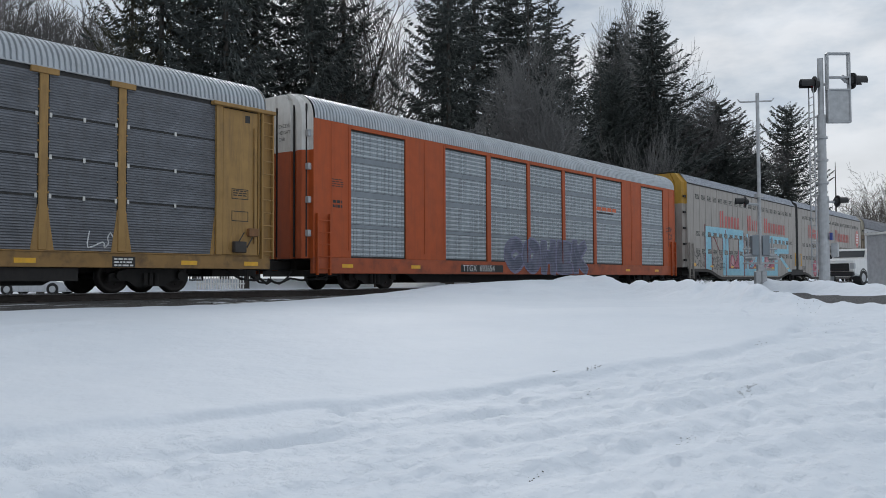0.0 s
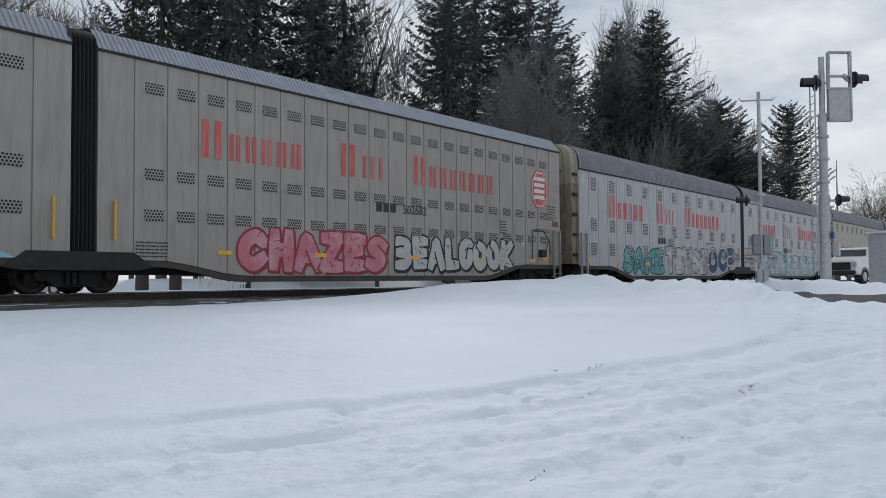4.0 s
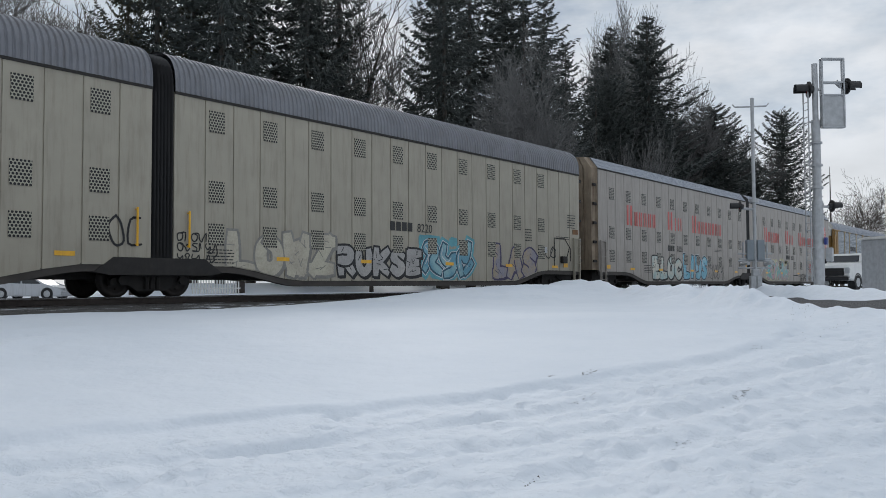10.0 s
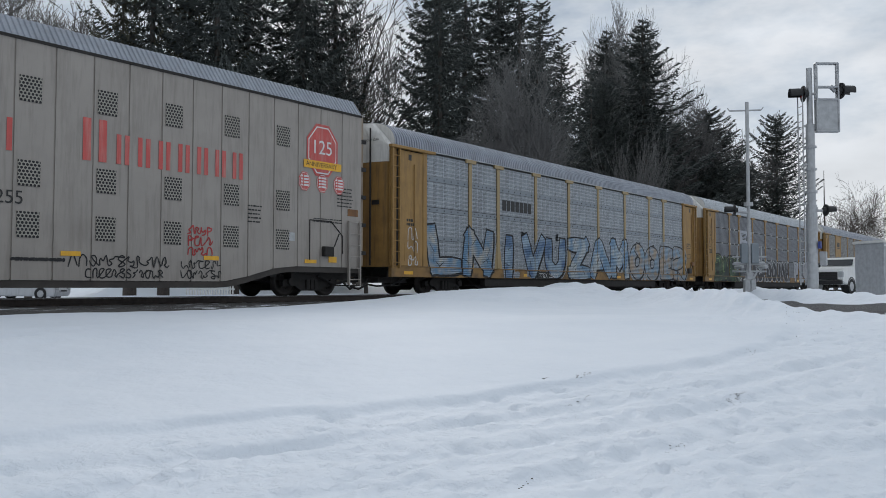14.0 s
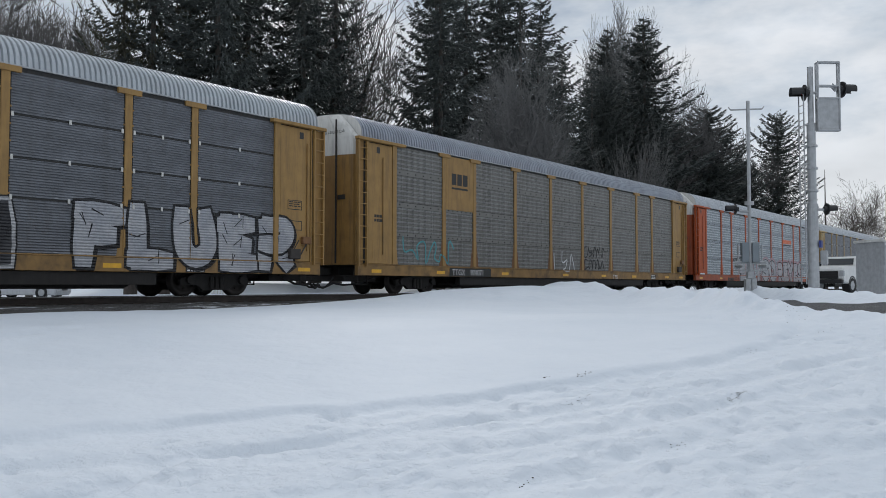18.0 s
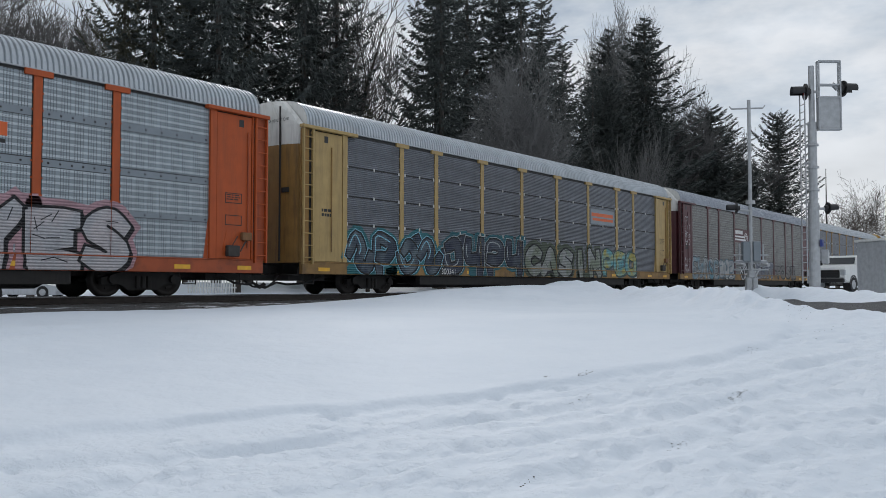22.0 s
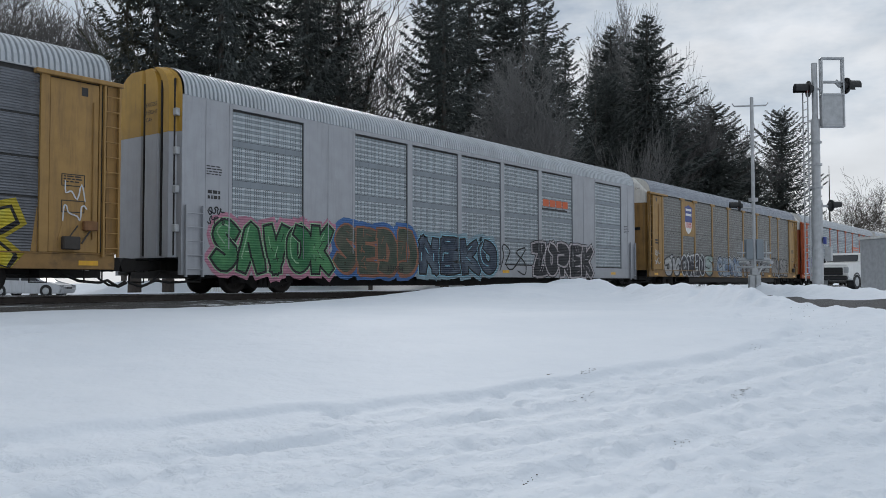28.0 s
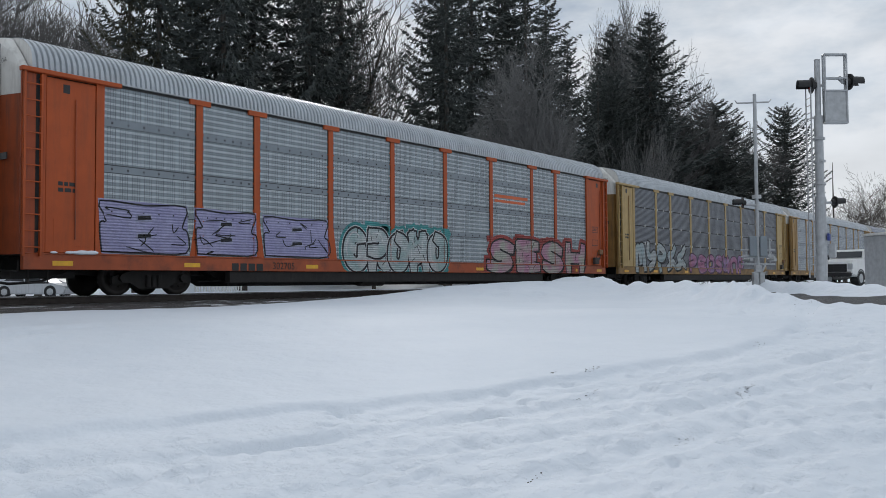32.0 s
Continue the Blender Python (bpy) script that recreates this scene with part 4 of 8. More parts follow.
def digits(car, text, x, z, size, material, y=-1.508, name="number"):
    me = text_mesh(text, size)
    me.transform(Matrix.Translation((x, y, z)) @ Matrix.Rotation(math.pi / 2, 4, "X"))
    me.materials.append(material)
    return tagged(piece(name, me, car), kind="stuff")


def bars(car, x, z, widths, tall, material, y=-1.506, gap=0.05, name="lettering"):
    """Letters of a company name as plain blocks."""
    bm = B()
    for w in widths:
        box(bm, x, x + w, y - 0.004, y, z, z + tall)
        x += w + gap
    return tagged(part(name, bm, material, car), kind="stuff")


POSTS = (1.85, 4.66, 6.57, 9.44, 12.3, 15.17, 18.07, 21.03, 22.95, 25.9)
RACK_LEN = 27.6
ROWS_PERF = ((0.99, 1.93), (2.06, 2.92), (3.12, 4.02), (4.2, 4.99))
ROWS_CORR = ((0.99, 2.17), (2.22, 3.05), (3.10, 3.99), (4.04, 4.96))


def rack_shape():
    cuts = sorted(p + s for p in POSTS for s in (-0.105, 0.105))

    def depth(x, z):
        if z < 0.985:
            return 1.503
        if x < 1.96 or x > 25.79:
            return 1.533
        if any(abs(x - p) < 0.105 for p in POSTS):
            return 1.4935
        return 1.468
    return cuts, (0.985,), depth, lambda x: 0.62


def with_second(me, material):
    me.materials.append(material)
    return me


def bolted_band(w, t):
    bm = box(B(), 0, w, -0.01, 0, 0, t)
    first = set(bm.faces)
    for k in range(6):
        x = w * (k + 0.5) / 6
        box(bm, x - 0.02, x + 0.02, -0.022, -0.01, t / 2 - 0.02, t / 2 + 0.02)
    for f in bm.faces:
        f.material_index = 0 if f in first else 1
    return bm


def rack_roof(material, lift):
    bm = B()
    loft(bm, roof_rows(RACK_LEN - 0.5, 5.08, 5.94 + lift, 2.5, 0.25))
    return mesh_of("roof", bm, material)


def end_text(words, size=0.13):
    me = text_mesh(words, size)
    me.transform(Matrix.Rotation(-math.pi / 2, 4, "Z") @ Matrix.Rotation(math.pi / 2, 4, "X"))
    me.materials.append(LETTER_BLACK)
    return me


def end_door(car, x, s, col, top, z_top=5.86, split=4.5):
    """A folding end door, pale above and coloured below, a little bowed."""
    for name, z0, z1, m in (("end_door", 0.95, split, col), ("end_door_top", split + 0.004, z_top, top)):
        bm = B()
        rows = []
        for z in (z0, z1) if name == "end_door" else (z0, 5.1, 5.45, z1 - 0.06, z1):
            w = 1.38 if z < 5.15 else 1.38 - (z - 5.15) * 1.05
            rows.append([(x + s * dx, y * w / 1.38, z) for y, dx in ((-1.38, -0.1), (-1.3, 0.05), (-0.75, 0.2), (-0.72, 0.16), (-0.68, 0.2), (0, 0.24), (0.68, 0.2), (0.75, 0.2), (1.3, 0.05), (1.38, -0.1))])
        loft(bm, rows)
        part(name, bm, m, car)
    for y in (-0.72, 0.72):
        part("door_bar", tube(B(), (x + s * 0.235, y, 1.0), (x + s * 0.235, y, z_top - 0.2), 0.028, n=8), STEEL_DARK, car)
    part("handle_slot", box(B(), min(x + s * 0.2, x + s * 0.222), max(x + s * 0.2, x + s * 0.222), -1.1, -0.78, 3.05, 3.2), BLACK, car)
    if s < 0:
        tagged(piece("stencil_text", kept("notice", lambda: end_text("EXCESS HEIGHT CAR")), car, (x - 0.255, 0.1, 5.2)), kind="stuff")


def rack_car(start, col, sheet, band, roof, label, rows, end_top=OFFWHITE, lift=0.0, upright=None):
    car = thing("autorack_car", (start, LINE_Y, 0), label, "train car", "cars of the train")
    CARS.append((car, start))
    L = RACK_LEN
    bm = box(B(), 0.1, L - 0.1, -1.5, -1.36, 0.61, 0.975)
    box(bm, 0.1, L - 0.1, -1.52, -1.36, 0.952, 0.985)
    part("side_sill", soften(bm, 0.008, 1), SILLS[col.name], car)
    part("far_sill", box(B(), 0.1, L - 0.1, 1.36, 1.5, 0.52, 0.985), col, car)
    bm = box(B(), 0.3, L - 0.3, -0.42, 0.42, 0.5, 0.92)
    slab(bm, [(5.4, 0.6), (6.2, 0.2), (L - 6.2, 0.2), (L - 5.4, 0.6)], -0.75, 0.75)
    for k in range(9):
        box(bm, 2.9 + k * 2.7, 3.1 + k * 2.7, -1.36, 1.36, 0.62, 0.9)
    box(bm, 5.7, L - 5.7, -1.42, -1.2, 0.3, 0.6)
    part("underframe", bm, STEEL_DARK, car)
    part("deck", box(B(), 0.15, L - 0.15, -1.36, 1.36, 0.925, 0.975), STEEL_DARK, car)
    # near-black backing that paints shade into the gaps beside posts and panels
    part("gap_shade_sheet", box(B(), 0.5, L - 0.5, -1.45, -1.41, 0.988, 5.06), BAND_DARK, car)
    part("far_side", box(B(), 0.3, L - 0.3, 1.41, 1.46, 0.988, 5.06), band, car)
    for i in range(len(POSTS) - 1):
        w = POSTS[i + 1] - POSTS[i] - 0.26
        if rows is ROWS_PERF:
            for z in (1.935, 2.925, 4.025):
                t = 0.115 if z < 2 else 0.165
                me = kept((band.name, round(w, 2), t), lambda: with_second(mesh_of("band", bolted_band(w, t), band), STEEL_DARK))
                piece("band", me, car, (POSTS[i] + 0.13, -1.4505, z + 0.01))
        for z0, z1 in rows:
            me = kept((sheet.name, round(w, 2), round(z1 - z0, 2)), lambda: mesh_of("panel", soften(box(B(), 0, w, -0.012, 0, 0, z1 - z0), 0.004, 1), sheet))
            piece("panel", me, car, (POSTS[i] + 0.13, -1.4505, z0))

        if rows is ROWS_CORR:
            me = kept("clip", lambda: mesh_of("clip", soften(box(B(), -0.03, 0.03, -0.03, 0, -0.055, 0.055), 0.008, 1), OFFWHITE))
            for z in (2.195, 3.075, 4.015):
                for x in (POSTS[i] + 0.16, (POSTS[i] + POSTS[i + 1]) / 2, POSTS[i + 1] - 0.16):
                    piece("clip", me, car, (x, -1.4605, z))

    def post():
        bm = slab(B(), [(-0.1, 0.99), (0.1, 0.99), (0.1, 4.98), (-0.1, 4.98)], -0.04, 0.0)
        soften(bm, 0.012, 1)
        box(bm, -0.32, 0.32, -0.085, -0.01, 4.93, 5.06)
        for k in range(9):
            for s in (-0.12, 0.12):
                box(bm, s - 0.018, s + 0.018, -0.025, -0.012, 1.5 + k * 0.38, 1.54 + k * 0.38)
        return mesh_of("post", bm, upright or col)
    for p in POSTS[1:-1]:
        piece("post", kept(((upright or col).name, "post"), post), car, (p, -1.4505, 0))
        foot = FOOT_RUST if sheet is PERF_DULL and col is YELLOW else upright or col
        piece("post_foot", kept((foot.name, "foot"), lambda: mesh_of("post_foot", slab(B(), [(-0.27, 0.99), (0.27, 0.99), (0.11, 2.0), (-0.11, 2.0)], -0.016, 0.0), foot)), car, (p, -1.4505, 0))

    def end_panel():
        bm = box(B(), 0.56, 1.74, -0.07, 0.0, 0.99, 4.93)
        soften(bm, 0.015, 1)
        box(bm, 1.75, 1.95, -0.085, 0.0, 0.99, 4.98)
        box(bm, 0.5, 0.55, -0.085, 0.0, 0.99, 4.98)
        slab(bm, [(1.96, 0.99), (2.1, 0.99), (1.97, 2.0), (1.96, 2.0)], -0.016, 0.0)
        slab(bm, [(0.75, 1.15), (1.55, 1.15), (1.4, 1.75), (0.75, 1.75)], -0.078, -0.071)
        return mesh_of("end_panel", bm, col)
    a = piece("end_panel", kept((col.name, "end"), end_panel), car, (0, -1.4505, 0))
    b = piece("end_panel", kept((col.name, "end"), end_panel), car, (L, -1.4505, 0))
    b.scale = (-1, 1, 1)
    for x0, x1 in ((-0.02, 2.35), (L - 2.1, L + 0.02)):
        part("head_bar", soften(box(B(), x0, x1, -1.63, -1.46, 4.96, 5.06), 0.012, 1), col, car)
    ladder(car, col, 0.06, 0.44, 0.9, 4.95)
    ladder(car, col, L - 0.44, L - 0.06, 0.9, 4.95)
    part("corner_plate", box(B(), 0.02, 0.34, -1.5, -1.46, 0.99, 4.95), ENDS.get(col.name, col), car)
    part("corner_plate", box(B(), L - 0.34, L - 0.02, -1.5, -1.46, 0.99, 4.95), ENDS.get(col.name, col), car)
    # dark boxes in the corner slots, their shade given as colour
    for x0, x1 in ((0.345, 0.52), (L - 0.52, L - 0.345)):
        part("corner_slot_shade", box(B(), x0, x1, -1.47, -1.44, 0.99, 4.95), BAND_DARK, car)
    for x in (0.95, L - 1.0):
        part("latch_opening", soften(box(B(), x, x + 0.16, -1.524, -1.519, 4.62, 4.82), 0.001, 1), BLACK, car)
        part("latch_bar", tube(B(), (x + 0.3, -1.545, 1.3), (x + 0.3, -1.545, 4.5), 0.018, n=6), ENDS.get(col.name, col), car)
    part("door_gear", soften(box(B(), L - 0.95, L - 0.62, -1.66, -1.53, 1.5, 1.72), 0.02, 1), FOOT_RUST, car)
    part("service_plate", box(B(), L - 1.3, L - 0.85, -1.526, -1.5215, 1.42, 1.6), YELLOW_MARK, car)
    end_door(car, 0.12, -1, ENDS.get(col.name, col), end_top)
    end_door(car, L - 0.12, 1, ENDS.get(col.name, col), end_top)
    piece("roof", kept((roof.name, "roof", lift), lambda: rack_roof(roof, lift)), car)
    rows_of_roof = roof_rows(RACK_LEN - 0.5, 5.08, 5.94 + lift, 2.5, 0.25)
    for row, dx in ((rows_of_roof[0], 0.012), (rows_of_roof[-1], -0.012)):
        bm = B()
        vs = [bm.verts.new((p[0] + dx, p[1] * 0.99, 5.05 + (p[2] - 5.05) * 0.985)) for p in row]
        bm.faces.new(vs)
        part("roof_end", bm, end_top, car)
    part("eave_rail", box(B(), 0.4, L - 0.4, -1.5, -1.455, 5.062, 5.10), GALV, car)
    bm = soften(box(B(), L - 1.45, L - 1.05, -1.68, -1.535, 1.05, 1.35), 0.02, 1)
    tube(bm, (L - 1.0, -1.62, 1.2), (L - 0.75, -1.6, 1.55), 0.02, n=6)
    tube(bm, (L - 1.3, -1.66, 1.35), (L - 1.1, -1.62, 1.6), 0.015, n=6)
    part("hand_brake", bm, SILL_DARK, car)
    bm = B()
    for z in (2.5, 1.9):
        for x0, x1, z0, z1 in ((0, 0.56, 0, 0.02), (0, 0.56, 0.26, 0.28), (0, 0.02, 0.02, 0.26), (0.54, 0.56, 0.02, 0.26)):
            box(bm, L - 1.45 + x0, L - 1.45 + x1, -1.526, -1.522, z + z0 * 1.0, z + z1)
    part("notice_border", bm, LETTER_BLACK, car)
    stencil(car, L - 1.4, 2.74, 0.45, 3, LETTER_BLACK, -1.5225, 0.03, 0.06, int(start))
    stencil(car, 0.85, 2.6, 0.4, 2, LETTER_BLACK, -1.5225, 0.09, 0.14, int(start) + 1)
    reflectors(car, (0.75, 4.2, 8.4, 13.3, 17.0, 20.4, 24.6, 26.6), -1.5, 0.7)
    part("data_plate", box(B(), L - 4.9, L - 4.3, -1.5045, -1.5, 0.62, 0.88), LETTER_BLACK, car)
    stencil(car, L - 4.85, 0.84, 0.5, 3, PLATE_WHITE, -1.505, 0.04, 0.075, 3)
    couplers(car, L)
    bogie(car, 3.6)
    bogie(car, L - 3.6)
    tank = tube(B(), (11.2, -0.95, 0.36), (12.3, -0.95, 0.36), 0.2, n=14)
    part("air_reservoir", tank, SILL_DARK, car)
    part("brake_cylinder", tube(B(), (14.0, -0.9, 0.38), (14.6, -0.9, 0.38), 0.15, n=12), SILL_DARK, car)
    part("brake_rod", tube(B(), (5.0, -0.95, 0.34), (11.0, -0.9, 0.36), 0.018, n=5), STEEL_DARK, car)
    return car


def boxed_car(start, col, sheet, roof, label, end_low, end_top):
    """A full-body rack car: plain plates at the ends and between, punched sheets set in."""
    L = 26.9
    car = thing("autorack_car", (start, LINE_Y, 0), label, "train car", "cars of the train")
    CARS.append((car, start))
    inset = ((1.6, 4.22), (6.42, 9.0), (9.26, 11.88), (12.1, 14.71), (14.96, 17.57), (17.82, 20.48), (22.67, 25.37))
    plates, x = [], 0.0
    for a, b in inset:
        plates.append((x, a))
        x = b
    plates.append((x, L))
    for a, b in plates:
        bm = soften(box(B(), a + (0.001 if a else 0), b - 0.001, -1.5, -1.42, 0.985, 5.16), 0.006, 1)
        if b - a > 1.2:
            for u in (a + 0.45 * (b - a), b - 0.12):
                box(bm, u, u + 0.03, -1.512, -1.498, 1.2, 5.1)
        for u in (a + 0.1, b - 0.1) if b - a < 1.2 else (a + 0.1, a + 0.45 * (b - a) - 0.12, a + 0.45 * (b - a) + 0.15, b - 0.2):
            for k in range(20 if b - a > 0.5 else 0):
                box(bm, u - 0.014, u + 0.014, -1.508, -1.499, 1.25 + k * 0.19, 1.278 + k * 0.19)
        part("plate", bm, col, car)
    for a, b in inset:
        part("header", box(B(), a, b, -1.5, -1.42, 5.03, 5.16), col, car)
        for z, t in ((1.93, 0.11), (2.91, 0.18), (4.01, 0.16)):
            w = b - a - 0.08
            me = kept((BAND_BLUE.name, round(w, 2), t), lambda: mesh_of("band", bolted_band(w, t), BAND_BLUE))
            piece("band", me, car, (a + 0.04, -1.4505, z))
        for z0, z1 in ((1.04, 1.92), (2.05, 2.9), (3.1, 4.0), (4.18, 4.965)):
            w = b - a - 0.08
            me = kept((sheet.name, round(w, 2), round(z1 - z0, 2)), lambda: mesh_of("panel", soften(box(B(), 0, w, -0.012, 0, 0, z1 - z0), 0.004, 1), sheet))
            piece("panel", me, car, (a + 0.04, -1.4505, z0))
    # backing coloured near-black: painted shade round the insets and under the headers
    part("gap_shade_sheet", box(B(), 0.5, L - 0.5, -1.45, -1.425, 0.988, 5.02), BAND_DARK, car)
    part("far_side", box(B(), 0.0, L, 1.42, 1.5, 0.985, 5.16), col, car)
    part("side_sill", soften(box(B(), 0.0, L, -1.5, -1.36, 0.50, 0.983), 0.008, 1), SILLS.get(col.name, col), car)
    part("far_sill", box(B(), 0.0, L, 1.36, 1.5, 0.50, 0.983), col, car)
    bm = box(B(), 0.3, L - 0.3, -0.42, 0.42, 0.48, 0.92)
    slab(bm, [(4.9, 0.6), (5.7, 0.2), (L - 5.7, 0.2), (L - 4.9, 0.6)], -0.75, 0.75)
    for k in range(9):
        box(bm, 2.6 + k * 2.7, 2.8 + k * 2.7, -1.36, 1.36, 0.62, 0.9)
    part("underframe", bm, STEEL_DARK, car)
    part("deck", box(B(), 0.1, L - 0.1, -1.36, 1.36, 0.925, 0.975), STEEL_DARK, car)
    bm = B()
    loft(bm, roof_rows(L - 0.1, 5.162, 6.04, 2.5, 0.05))
    part("roof", bm, roof, car)
    for x, s in ((0.0, -1), (L, 1)):
        for name, z0, z1, m in (("end_door", 0.95, 4.2, end_low), ("end_door_top", 4.204, 5.97, end_top)):
            bm = B()
            rows = []
            for z in (z0, z1) if name == "end_door" else (z0, 5.16, 5.35, 5.55, 5.75, 5.88, z1):
                k = arch_width(z, 5.162, 6.04, 2.5)
                rows.append([(x + s * dx, y * k, z) for y, dx in ((-1.49, 0.0), (-1.3, 0.02), (-1.15, 0.16), (-0.9, 0.16), (-0.86, 0.06), (-0.7, 0.06), (-0.66, 0.16), (-0.1, 0.16), (0, 0.1), (0.1, 0.16), (1.15, 0.16), (1.3, 0.02), (1.49, 0.0))])
            loft(bm, rows)
            part(name, bm, m, car)
        for y in (-1.24, -0.78, 0.0):
            part("door_bar", tube(B(), (x + s * (0.05 if y < -1 else 0.12), y, 1.0), (x + s * (0.05 if y < -1 else 0.12), y, 5.6), 0.03, n=8), STEEL_DARK, car)
        for z in (1.6, 2.6, 3.6, 4.6):
            part("hinge", soften(box(B(), min(x, x + s * 0.13), max(x, x + s * 0.13), -1.42, -1.26, z, z + 0.2), 0.02, 1), GALV, car)
        if s < 0:
            for k, words in enumerate(("EXCESS", "HEIGHT", "CAR")):
                tagged(piece("stencil_text", kept(("notice", words), lambda: end_text(words, 0.15)), car, (x - 0.165, -0.12, 4.95 - k * 0.2)), kind="stuff")
    ladder(car, col, 0.1, 0.62, 0.45, 2.3, -1.57)
    ladder(car, col, L - 0.62, L - 0.1, 0.45, 2.3, -1.57)
    reflectors(car, (1.2, 4.5, 9.1, 14.8, 20.8, 24.2), -1.5, 0.68)
    stencil(car, 0.75, 3.4, 0.5, 4, LETTER_BLACK, -1.5005, 0.03, 0.07, 5)
    stencil(car, 0.8, 2.75, 0.4, 2, LETTER_BLACK, -1.5005, 0.09, 0.14, 6)
    stencil(car, L - 1.2, 3.1, 0.5, 5, LETTER_BLACK, -1.5005, 0.03, 0.08, 7)
    couplers(car, L)
    bogie(car, 3.1)
    bogie(car, L - 3.1)
    cuts = sorted(v for ab in inset for v in ab)
    shape = cuts, (0.985,), lambda x, z: 1.468 if z > 0.985 and any(a < x < b for a, b in inset) else 1.503
    return car, shape


UNIT_LEN = 21.25


def unit_low(x, first):
    """The lower edge of a covered unit's side: raised over the bogies, deep between."""
    d, e = (x, UNIT_LEN - x) if first else (UNIT_LEN - x, x)
    return max(0.88 - 0.46 * step(2.9, 5.6, d), 0.80 - 0.38 * step(1.6, 4.4, e))


def plain_shape(first):
    return (), (), lambda x, z: 1.506, lambda x: unit_low(x, first) + 0.02


def cover_unit(start, first, col, roof_mat, round_roof, wide_vents, label, end_low, end_top, ribbed):
    """One half of a two-part covered auto carrier; the halves share a middle bogie."""
    L = UNIT_LEN
    unit = thing("articulated_autorack_unit", (start, LINE_Y, 0), label, "train car", "cars of the train")
    CARS.append((unit, start))
    eave = 5.25 if round_roof else 5.77

    def low(x):
        return unit_low(x, first)
    for y, name in ((-1.5, "side_wall"), (1.5, "far_side")):
        bm = B()
        s = -1 if y < 0 else 1
        rows = []
        seams = [1.4 + 0.925 * k - 0.46 for k in range(24)]
        n = 200 if ribbed and y < 0 else 24
        xs = set([0, L])
        for u in seams:
            if 0.1 < u < L - 0.1:
                xs |= {u - 0.022, u - 0.014, u + 0.014, u + 0.022}
        xs |= set(L * k / n for k in range(n))
        for x in sorted(xs):
            d = -0.028 if any(abs(x - u) < 0.015 for u in seams) else 0.0
            if ribbed and y < 0 and not d:
                d = 0.004 * math.sin(2 * math.pi * x / 0.31)
            yy = y + s * d
            rows.append([(x, yy, low(x)), (x, yy, eave), (x, y - s * 0.06, eave), (x, y - s * 0.06, low(x) + 0.0)])
        loft(bm, rows, True)
        part(name, bm, col, unit)
    bm = B()
    rows = [[(x, -1.47, low(x) + 0.05), (x, -1.49, low(x) - 0.17), (x, -1.30, low(x) - 0.17), (x, -1.30, low(x) + 0.05)] for x in [L * k / 60 for k in range(61)]]
    loft(bm, rows, True)
    part("side_sill", bm, SILL_DARK, unit)
    bm = box(B(), 0.2, L - 0.2, -0.5, 0.5, 0.45, 1.0)
    box(bm, 0.1, L - 0.1, -1.42, 1.42, 0.95, 1.02)
    for k in range(7):
        box(bm, 3.2 + k * 2.4, 3.4 + k * 2.4, -1.38, 1.38, 0.55, 0.95)
    part("underframe", bm, STEEL_DARK, unit)
    bm = B()
    if round_roof:
        rows = roof_rows(L, eave, 6.43, 2.9, 0, 0.16, 1.53, 0.013)
    else:
        rows = roof_rows(L, eave, 6.4, 2, 0, 0.14, 1.5, 0.014, ((-1.5, eave), (-1.46, eave + 0.06), (-1.12, 6.28), (-0.5, 6.4), (0.5, 6.4), (1.12, 6.28), (1.46, eave + 0.06), (1.5, eave)))
    loft(bm, rows)
    part("roof", bm, roof_mat, unit)
    # added dark strip that draws the shadow line under the roof edge
    part("eave_shade_strip", box(B(), 0.0, L, -1.535, -1.5, eave - 0.07, eave - 0.005), STEEL_DARK, unit)
    if wide_vents:
        spots = [1.5 + 0.92 * k for k in range(21)]
        heights, vw, vh = (5.05, 2.92, 1.91), 0.52, 0.27
    else:
        spots = [(1.4 if first else 1.31) + 1.847 * k for k in range(11 if first else 10)]
        heights, vw, vh = (4.64, 2.77, 1.64), 0.5, 0.57
    me = kept(("vent", vw, col.name), lambda: mesh_of("vent", soften(box(B(), -vw / 2, vw / 2, -0.022, 0.02, -vh / 2, vh / 2), 0.004, 1), VENTS[col.name]))
    for x in spots:
        for z in heights:
            if x < L - 0.5:
                piece("vent", me, unit, (x, -1.5, z))
    # the outer end, with its doors
    x, s = (0.0, -1) if first else (L, 1)
    zt = 6.36 if round_roof else 6.3
    for name, z0, z1, m in (("end_door", 0.95, 4.55, end_low), ("end_door_top", 4.554, zt, end_top)):
        bm = B()
        rows = []
        for z in (z0, z1) if name == "end_door" else (z0, eave, 5.8, 5.95, 6.1, 6.24, z1):
            k = arch_width(z, eave, 6.43, 2.9) if round_roof else 1.0 - max(0.0, z - eave) * 0.56
            rows.append([(x + s * dx, y * k, z) for y, dx in ((-1.49, 0.0), (-1.36, 0.03), (-1.3, 0.3), (-0.95, 0.34), (-0.92, 0.28), (-0.88, 0.34), (-0.05, 0.38), (0, 0.32), (0.05, 0.38), (0.95, 0.34), (1.3, 0.3), (1.36, 0.03), (1.49, 0.0))])
        loft(bm, rows)
        part(name, bm, m, unit)
    for z in (1.3, 2.2, 3.1, 4.0, 4.9):
        part("door_hinge", box(B(), min(x, x + s * 0.3), max(x, x + s * 0.3), -1.44, -1.36, z, z + 0.12), STEEL_DARK, unit)
    lx = 0.12 if first else L - 0.62
    ladder(unit, col, lx, lx + 0.5, 0.3, 2.35, -1.58)
    part("step_board", box(B(), lx - 0.05, lx + 0.55, -1.6, -1.3, 0.3, 0.34), STEEL_DARK, unit)
    px = 0.85 if first else L - 1.45
